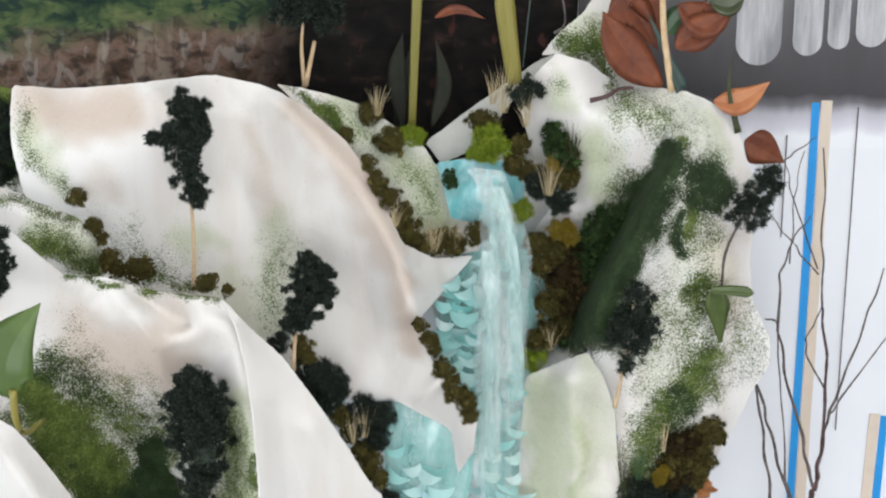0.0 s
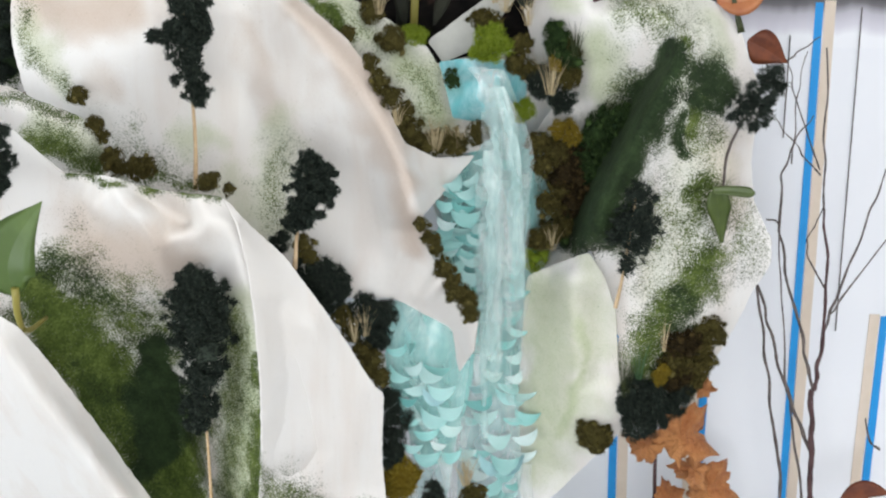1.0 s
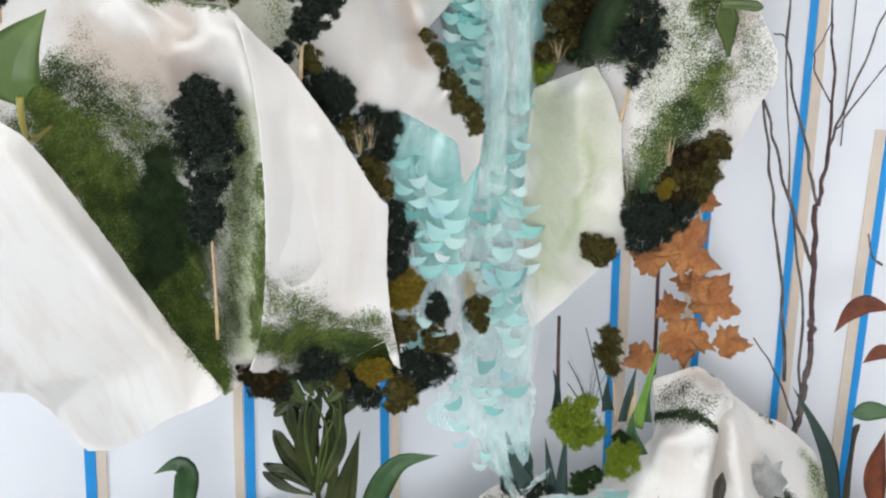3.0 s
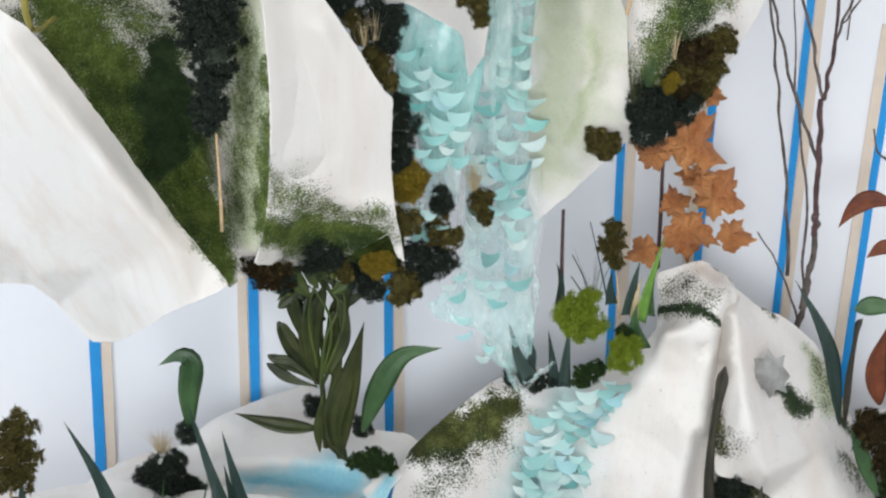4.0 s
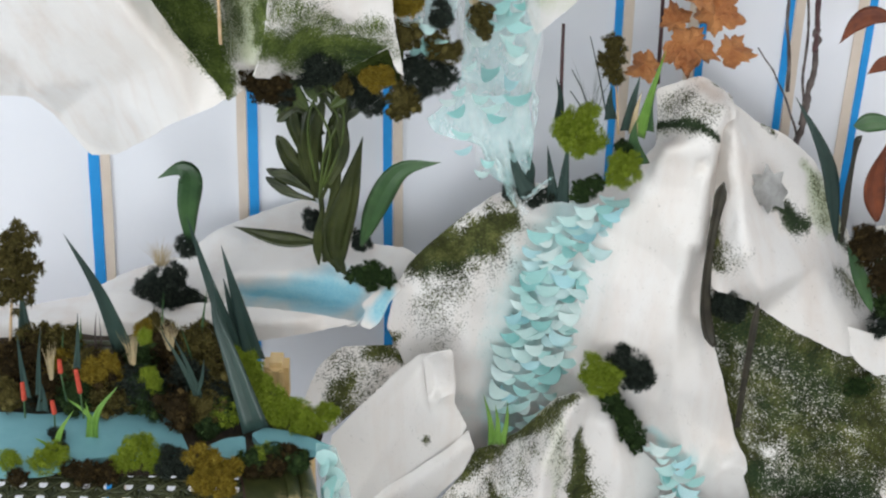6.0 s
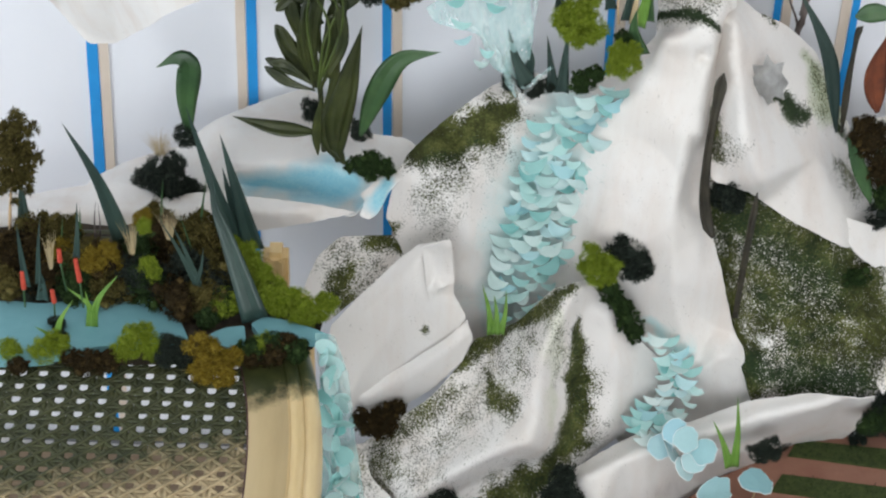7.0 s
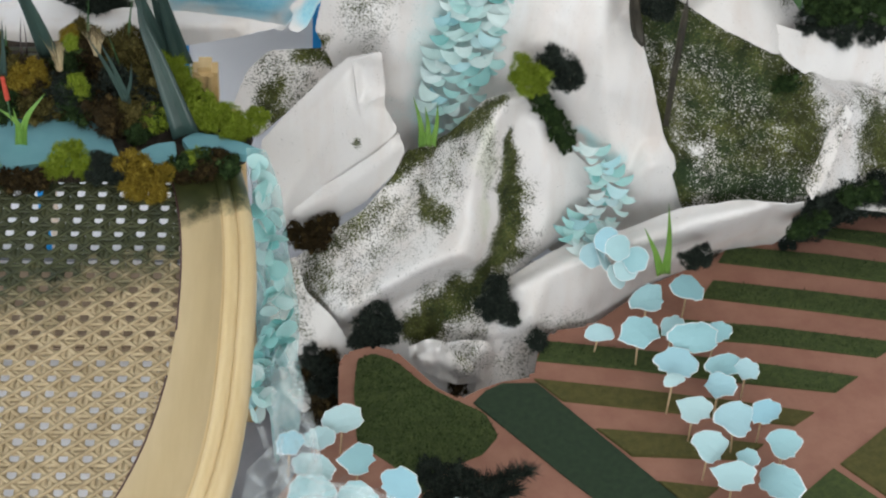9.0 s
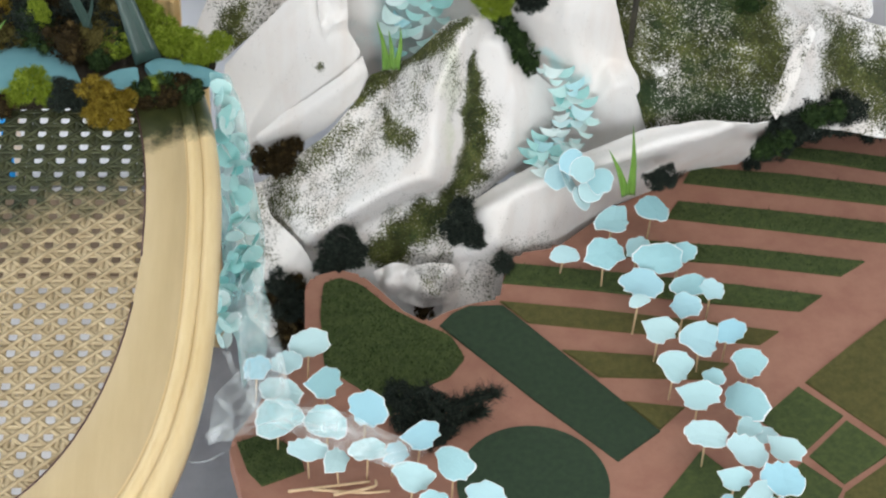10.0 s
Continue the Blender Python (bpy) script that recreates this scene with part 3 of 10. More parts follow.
def rounded_bar(name, x, z0, z1, w, y, mat, label):
    bm = bmesh.new()
    ring = [(x - w / 2, z1), (x - w / 2, z0 + w / 2)] + [(x - w / 2 * math.cos(k * math.pi / 10), z0 + w / 2 - w / 2 * math.sin(k * math.pi / 10)) for k in range(1, 10)] + [(x + w / 2, z0 + w / 2), (x + w / 2, z1)]
    fr, bk = [bm.verts.new((a, y - 0.0014, b)) for a, b in ring], [bm.verts.new((a, y, b)) for a, b in ring]
    bm.faces.new(fr)
    for i in range(len(ring)):
        j = (i + 1) % len(ring)
        bm.faces.new((fr[i], bk[i], bk[j], fr[j]))
    return part(name, bm, mat, board_two, label, False)


for (a, b), w in ((((0.277, 1.820, 1.248), (0.274, 1.820, 1.313)), 0.040), (((0.320, 1.820, 1.257), (0.317, 1.820, 1.314)), 0.026), (((0.347, 1.820, 1.263), (0.345, 1.820, 1.314)), 0.019), (((0.376, 1.820, 1.265), (0.373, 1.820, 1.314)), 0.028)):
    rounded_bar("brush_stroke", a[0], a[2], b[2] + 0.06, w, 1.8489, PALE, "broad pale brush stroke with a rounded end")

# ---- canvas mountains ----
upper = thing("canvas_mountain", "upper mountain of draped primed canvas sponged with green paint", "model mountain")

# main tall sheet
sheet("canvas_sheet", [(-0.353, 1.700, 1.266), (-0.314, 1.710, 1.260), (-0.243, 1.700, 1.268), (-0.187, 1.700, 1.275), (-0.147, 1.690, 1.270), (-0.112, 1.680, 1.254), (-0.080, 1.670, 1.229), (-0.059, 1.660, 1.203), (-0.043, 1.650, 1.170), (-0.033, 1.660, 1.144), (-0.007, 1.690, 1.121), (0.026, 1.700, 1.121), (0.005, 1.700, 1.094), (-0.019, 1.645, 1.086), (-0.006, 1.630, 1.048), (0.010, 1.620, 1.031), (0.029, 1.610, 1.011), (0.026, 1.620, 0.977), (0.014, 1.650, 0.943), (0.008, 1.640, 0.988), (-0.039, 1.640, 1.015), (-0.086, 1.655, 1.009), (-0.107, 1.680, 0.980), (-0.174, 1.690, 1.027), (-0.281, 1.700, 1.043), (-0.311, 1.700, 1.105), (-0.348, 1.700, 1.172), (-0.357, 1.705, 1.217)],
      [[(-0.146, 1.675, 1.272), (-0.102, 1.655, 1.238), (-0.065, 1.640, 1.195), (-0.038, 1.630, 1.151), (-0.022, 1.620, 1.096), (-0.001, 1.610, 1.046)], [(-0.159, 1.690, 1.251), (-0.166, 1.700, 1.180), (-0.149, 1.700, 1.095), (-0.125, 1.680, 1.032)],
       [(-0.220, 1.665, 1.258), (-0.219, 1.675, 1.188), (-0.228, 1.685, 1.110)], [(-0.326, 1.690, 1.236), (-0.304, 1.680, 1.186)], [(-0.067, 1.660, 1.120), (-0.048, 1.655, 1.042)], [(-0.023, 1.660, 1.121), (-0.011, 1.670, 1.107)]],
      [("green", 0.52, [(-0.343, 1.700, 1.242, 0.007), (-0.339, 1.700, 1.204, 0.009), (-0.315, 1.690, 1.183, 0.007)]), ("wash", 0.75, [(-0.337, 1.700, 1.223, 0.014), (-0.319, 1.690, 1.187, 0.010)]),
       ("green", 0.46, [(-0.261, 1.690, 1.138, 0.019), (-0.252, 1.690, 1.114, 0.021), (-0.215, 1.690, 1.099, 0.014)]), ("wash", 0.75, [(-0.216, 1.690, 1.134, 0.012), (-0.195, 1.690, 1.139, 0.010)]),
       ("green", 0.45, [(-0.138, 1.690, 1.134, 0.012), (-0.144, 1.690, 1.089, 0.016), (-0.135, 1.690, 1.064, 0.012)]), ("wash", 0.72, [(-0.138, 1.690, 1.149, 0.013), (-0.149, 1.690, 1.069, 0.022)]),
       ("wash", 0.6, [(-0.181, 1.690, 1.109, 0.014), (-0.168, 1.690, 1.068, 0.019)]), ("green", 0.6, [(-0.262, 1.690, 1.103, 0.009), (-0.206, 1.690, 1.096, 0.008)]),
       ("rose", 0.75, [(-0.334, 1.690, 1.252, 0.016), (-0.302, 1.690, 1.243, 0.022), (-0.256, 1.690, 1.246, 0.016)]), ("rose", 0.5, [(-0.159, 1.680, 1.235, 0.009), (-0.147, 1.690, 1.183, 0.012), (-0.143, 1.690, 1.159, 0.008)]), ("rose", 0.72, [(-0.120, 1.655, 1.261, 0.008), (-0.088, 1.655, 1.228, 0.014), (-0.061, 1.655, 1.190, 0.016), (-0.043, 1.655, 1.147, 0.012), (-0.032, 1.655, 1.103, 0.008), (-0.022, 1.655, 1.053, 0.007)]), ("rose", 0.45, [(-0.277, 1.690, 1.183, 0.014)])],
      tilt=20, wrinkle=0.0021, parent=upper, mat=CANVAS, seed=2)
# yellow-green shoulder behind it
sheet("canvas_sheet", [(-0.138, 1.715, 1.264), (-0.105, 1.720, 1.256), (-0.068, 1.725, 1.243), (-0.038, 1.725, 1.223), (-0.017, 1.730, 1.207), (-0.003, 1.730, 1.184), (0.005, 1.725, 1.163), (0.015, 1.720, 1.147), (0.035, 1.715, 1.142), (0.035, 1.710, 1.122), (-0.007, 1.715, 1.112), (-0.040, 1.700, 1.134), (-0.068, 1.700, 1.181), (-0.095, 1.700, 1.227), (-0.124, 1.710, 1.251)],
      [[(-0.086, 1.705, 1.245), (-0.044, 1.700, 1.200), (-0.021, 1.700, 1.161)]],
      [("green", 0.9, [(-0.123, 1.710, 1.258, 0.005), (-0.098, 1.710, 1.241, 0.007), (-0.081, 1.700, 1.225, 0.006)]), ("wash", 0.85, [(-0.086, 1.710, 1.241, 0.014), (-0.045, 1.710, 1.207, 0.017), (-0.012, 1.710, 1.168, 0.016), (-0.002, 1.710, 1.148, 0.014)]), ("green", 0.42, [(-0.068, 1.710, 1.236, 0.014), (-0.054, 1.700, 1.215, 0.014)]), ("wash", 1.0, [(-0.040, 1.710, 1.205, 0.020), (-0.018, 1.710, 1.180, 0.018), (-0.008, 1.710, 1.155, 0.014)]), ("green", 0.44, [(-0.025, 1.705, 1.190, 0.014), (-0.012, 1.705, 1.165, 0.012)])],
      tilt=20, parent=upper, mat=CANVAS, seed=3)
# small left slope
sheet("canvas_sheet", [(-0.387, 1.660, 1.192), (-0.351, 1.660, 1.189), (-0.327, 1.655, 1.179), (-0.297, 1.650, 1.169), (-0.281, 1.650, 1.157), (-0.275, 1.660, 1.124), (-0.283, 1.670, 1.106), (-0.323, 1.660, 1.114), (-0.346, 1.650, 1.152), (-0.386, 1.650, 1.176)],
      [[(-0.356, 1.640, 1.189), (-0.319, 1.635, 1.174), (-0.289, 1.635, 1.157)]],
      [("green", 0.7, [(-0.367, 1.650, 1.189, 0.006), (-0.327, 1.650, 1.175, 0.007), (-0.300, 1.650, 1.166, 0.006)]), ("green", 0.74, [(-0.333, 1.650, 1.147, 0.014), (-0.306, 1.650, 1.135, 0.016), (-0.288, 1.650, 1.128, 0.009)]), ("wash", 1.0, [(-0.328, 1.650, 1.152, 0.014), (-0.292, 1.650, 1.133, 0.014)])],
      tilt=20, parent=upper, mat=CANVAS, seed=4)
# dark back slope at the far left
sheet("canvas_sheet", [(-0.402, 1.730, 1.258), (-0.364, 1.730, 1.257), (-0.351, 1.735, 1.247), (-0.359, 1.735, 1.213), (-0.352, 1.735, 1.163), (-0.376, 1.730, 1.154), (-0.409, 1.730, 1.159)], (),
      [("dark", 1.0, [(-0.390, 1.730, 1.219, 0.024), (-0.371, 1.730, 1.185, 0.015), (-0.366, 1.730, 1.229, 0.008)]), ("green", 1.0, [(-0.369, 1.730, 1.253, 0.014), (-0.363, 1.730, 1.209, 0.019)])], tilt=20, parent=upper, mat=CANVAS, seed=5)
# front sheet with the green hollow
sheet("canvas_sheet", [(-0.374, 1.600, 1.201), (-0.343, 1.595, 1.180), (-0.321, 1.590, 1.161), (-0.299, 1.580, 1.145), (-0.267, 1.580, 1.143), (-0.219, 1.580, 1.130), (-0.173, 1.575, 1.128), (-0.154, 1.585, 1.100), (-0.128, 1.595, 1.070), (-0.102, 1.600, 1.029), (-0.079, 1.605, 0.990), (-0.057, 1.610, 0.949), (-0.049, 1.615, 0.939), (-0.051, 1.620, 0.879), (-0.047, 1.620, 0.830), (-0.038, 1.615, 0.781), (-0.045, 1.625, 0.783), (-0.052, 1.630, 0.802), (-0.092, 1.640, 0.770), (-0.131, 1.635, 0.764), (-0.160, 1.600, 0.792), (-0.170, 1.580, 0.787), (-0.187, 1.575, 0.775), (-0.234, 1.600, 0.816), (-0.290, 1.610, 0.880), (-0.341, 1.610, 0.964), (-0.392, 1.600, 1.003)],
      [[(-0.172, 1.565, 1.129), (-0.160, 1.560, 1.097), (-0.152, 1.555, 1.047), (-0.147, 1.550, 0.995), (-0.145, 1.550, 0.924), (-0.150, 1.555, 0.864), (-0.162, 1.570, 0.809)], [(-0.264, 1.566, 1.149), (-0.238, 1.560, 1.119), (-0.225, 1.566, 1.087)], [(-0.246, 1.592, 1.129), (-0.221, 1.596, 1.108), (-0.203, 1.594, 1.097)], [(-0.221, 1.572, 1.092), (-0.195, 1.562, 1.105), (-0.166, 1.560, 1.121)], [(-0.299, 1.588, 1.134), (-0.283, 1.594, 1.111), (-0.277, 1.600, 1.077)], [(-0.215, 1.564, 1.146), (-0.190, 1.568, 1.133), (-0.172, 1.560, 1.130)], [(-0.299, 1.565, 1.142), (-0.271, 1.575, 1.113), (-0.220, 1.580, 1.088), (-0.186, 1.590, 1.060)],
       [(-0.333, 1.600, 1.054), (-0.286, 1.630, 1.007), (-0.256, 1.665, 0.940), (-0.227, 1.680, 0.867), (-0.201, 1.650, 0.816), (-0.189, 1.600, 0.794)], [(-0.224, 1.600, 1.046), (-0.216, 1.630, 0.993), (-0.213, 1.660, 0.926)], [(-0.131, 1.580, 1.056), (-0.106, 1.590, 0.977), (-0.089, 1.600, 0.889)],
       [(-0.105, 1.585, 1.014), (-0.079, 1.600, 0.931), (-0.070, 1.610, 0.851)], [(-0.144, 1.575, 0.880), (-0.108, 1.600, 0.856), (-0.051, 1.610, 0.832)]],
      [("green", 1.00, [(-0.333, 1.630, 1.032, 0.022), (-0.315, 1.630, 0.991, 0.030), (-0.289, 1.630, 0.940, 0.040), (-0.263, 1.630, 0.892, 0.040), (-0.236, 1.630, 0.849, 0.034), (-0.214, 1.630, 0.805, 0.026), (-0.193, 1.630, 0.769, 0.014)]),
       ("green", 0.72, [(-0.337, 1.640, 1.038, 0.014), (-0.300, 1.640, 1.028, 0.024), (-0.264, 1.640, 0.998, 0.028), (-0.237, 1.640, 0.962, 0.028)]),
       ("green", 0.95, [(-0.259, 1.650, 0.931, 0.030), (-0.237, 1.650, 0.893, 0.034), (-0.222, 1.650, 0.839, 0.026)]),
       ("green", 0.55, [(-0.268, 1.620, 1.042, 0.014), (-0.247, 1.620, 1.012, 0.020), (-0.224, 1.620, 0.997, 0.020)]),
       ("dark", 0.62, [(-0.335, 1.630, 1.044, 0.010), (-0.307, 1.630, 1.045, 0.012), (-0.280, 1.630, 1.025, 0.011)]),
       # the tall tree's cast shadow, painted as a dark green patch
       ("dark", 1.5, [(-0.250, 1.660, 0.958, 0.010), (-0.241, 1.660, 0.926, 0.020), (-0.245, 1.660, 0.888, 0.020), (-0.250, 1.660, 0.850, 0.012)]),
       ("dark", 0.56, [(-0.306, 1.650, 0.946, 0.010), (-0.276, 1.650, 0.887, 0.014), (-0.249, 1.650, 0.838, 0.018), (-0.226, 1.650, 0.799, 0.014), (-0.203, 1.650, 0.760, 0.008)]),
       ("wash", 0.95, [(-0.167, 1.590, 1.026, 0.016), (-0.166, 1.590, 0.966, 0.017), (-0.173, 1.590, 0.893, 0.018), (-0.177, 1.590, 0.828, 0.014)]),
       ("green", 0.62, [(-0.169, 1.590, 1.016, 0.009), (-0.171, 1.590, 0.966, 0.014), (-0.176, 1.590, 0.903, 0.018), (-0.181, 1.590, 0.850, 0.018), (-0.185, 1.590, 0.811, 0.014)]),
       ("green", 0.85, [(-0.147, 1.555, 1.003, 0.003), (-0.147, 1.555, 0.952, 0.005), (-0.149, 1.555, 0.901, 0.006), (-0.155, 1.555, 0.848, 0.006)]),
       ("green", 0.90, [(-0.137, 1.600, 0.834, 0.018), (-0.108, 1.600, 0.824, 0.018), (-0.070, 1.600, 0.819, 0.012)]),
       ("green", 0.55, [(-0.140, 1.590, 0.872, 0.012), (-0.107, 1.590, 0.851, 0.013), (-0.065, 1.590, 0.844, 0.008)]),
       ("dark", 0.72, [(-0.109, 1.610, 0.807, 0.013), (-0.066, 1.610, 0.805, 0.008)]),
       ("green", 0.85, [(-0.292, 1.570, 1.150, 0.003), (-0.257, 1.570, 1.145, 0.004), (-0.213, 1.570, 1.136, 0.004), (-0.178, 1.570, 1.130, 0.003)]),
       ("rose", 0.70, [(-0.282, 1.600, 1.075, 0.022), (-0.237, 1.600, 1.065, 0.026), (-0.205, 1.600, 1.063, 0.014)]),
       ("wash", 1.0, [(-0.162, 1.560, 1.025, 0.010), (-0.159, 1.560, 0.975, 0.014), (-0.160, 1.560, 0.924, 0.016), (-0.162, 1.560, 0.877, 0.016), (-0.167, 1.560, 0.834, 0.014)]), ("dark", 0.58, [(-0.324, 1.585, 1.056, 0.010), (-0.299, 1.585, 1.045, 0.013), (-0.268, 1.585, 1.031, 0.010)])],
      tilt=24, wrinkle=0.0018, crease=0.006, parent=upper, mat=CANVAS, seed=6)
# white flank beyond the hollow's ridge
sheet("canvas_sheet", [(-0.164, 1.562, 0.807), (-0.154, 1.552, 0.839), (-0.148, 1.545, 0.885), (-0.145, 1.541, 0.939), (-0.145, 1.541, 0.989), (-0.148, 1.543, 1.037), (-0.153, 1.547, 1.079), (-0.161, 1.552, 1.114), (-0.172, 1.558, 1.134)] + [(-0.153, 1.575, 1.104), (-0.127, 1.585, 1.074), (-0.101, 1.590, 1.033), (-0.079, 1.595, 0.995), (-0.057, 1.600, 0.954), (-0.049, 1.605, 0.944), (-0.051, 1.610, 0.884), (-0.047, 1.610, 0.836), (-0.038, 1.605, 0.787), (-0.045, 1.615, 0.789), (-0.052, 1.620, 0.808), (-0.091, 1.630, 0.776), (-0.130, 1.625, 0.770)],
      [[(-0.130, 1.570, 1.060), (-0.105, 1.580, 0.982), (-0.088, 1.590, 0.894)], [(-0.104, 1.575, 1.018), (-0.079, 1.590, 0.936), (-0.070, 1.600, 0.856)], [(-0.143, 1.565, 0.885), (-0.107, 1.590, 0.861), (-0.051, 1.600, 0.838)], [(-0.131, 1.572, 1.035), (-0.119, 1.580, 0.971), (-0.116, 1.590, 0.904)]],
      [("green", 1.0, [(-0.151, 1.590, 0.829, 0.014), (-0.127, 1.590, 0.823, 0.020), (-0.098, 1.590, 0.816, 0.018), (-0.065, 1.590, 0.816, 0.013)]), ("green", 0.62, [(-0.145, 1.590, 0.867, 0.012), (-0.117, 1.590, 0.851, 0.014), (-0.084, 1.590, 0.840, 0.011), (-0.058, 1.590, 0.838, 0.007)]), ("dark", 0.72, [(-0.119, 1.610, 0.800, 0.012), (-0.090, 1.610, 0.795, 0.012), (-0.063, 1.610, 0.801, 0.009)]), ("green", 0.55, [(-0.147, 1.545, 0.916, 0.004), (-0.148, 1.545, 0.875, 0.006)])],
      tilt=24, wrinkle=0.0014, crease=0.005, pleat=0.07, step=0.004, parent=upper, mat=CANVAS, seed=106)
# painted hem behind the hollow's foot
sheet("canvas_sheet", [(-0.112, 1.655, 0.787), (-0.082, 1.655, 0.804), (-0.042, 1.650, 0.819), (-0.039, 1.650, 0.785), (-0.042, 1.650, 0.755), (-0.067, 1.650, 0.741), (-0.098, 1.650, 0.739), (-0.113, 1.650, 0.749)], (), [("green", 1.0, [(-0.103, 1.655, 0.770, 0.030), (-0.052, 1.650, 0.779, 0.030)]), ("dark", 0.62, [(-0.093, 1.655, 0.753, 0.015), (-0.052, 1.650, 0.762, 0.012)])], tilt=26, parent=upper, mat=CANVAS, seed=38)
# white front fold below the hollow
sheet("canvas_sheet", [(-0.380, 1.560, 1.050), (-0.335, 1.545, 1.029), (-0.319, 1.558, 0.998), (-0.294, 1.572, 0.949), (-0.263, 1.587, 0.886), (-0.226, 1.572, 0.838), (-0.185, 1.560, 0.789), (-0.197, 1.560, 0.779), (-0.217, 1.561, 0.769), (-0.246, 1.597, 0.734), (-0.256, 1.617, 0.715), (-0.311, 1.730, 0.622), (-0.341, 1.750, 0.607), (-0.375, 1.760, 0.646), (-0.397, 1.767, 0.661), (-0.461, 1.767, 0.661)],
      [[(-0.347, 1.530, 1.021), (-0.325, 1.528, 0.987), (-0.297, 1.532, 0.941), (-0.267, 1.540, 0.889), (-0.232, 1.550, 0.828)], [(-0.376, 1.600, 0.916), (-0.353, 1.612, 0.865), (-0.327, 1.632, 0.802), (-0.300, 1.655, 0.738)], [(-0.401, 1.680, 0.797), (-0.378, 1.710, 0.698)]],
      [("green", 0.62, [(-0.318, 1.510, 1.037, 0.002), (-0.286, 1.530, 0.972, 0.003), (-0.251, 1.545, 0.904, 0.003), (-0.218, 1.550, 0.844, 0.004), (-0.189, 1.555, 0.798, 0.006)])],
      tilt=28, wrinkle=0.0017, parent=upper, mat=CANVAS, seed=7)

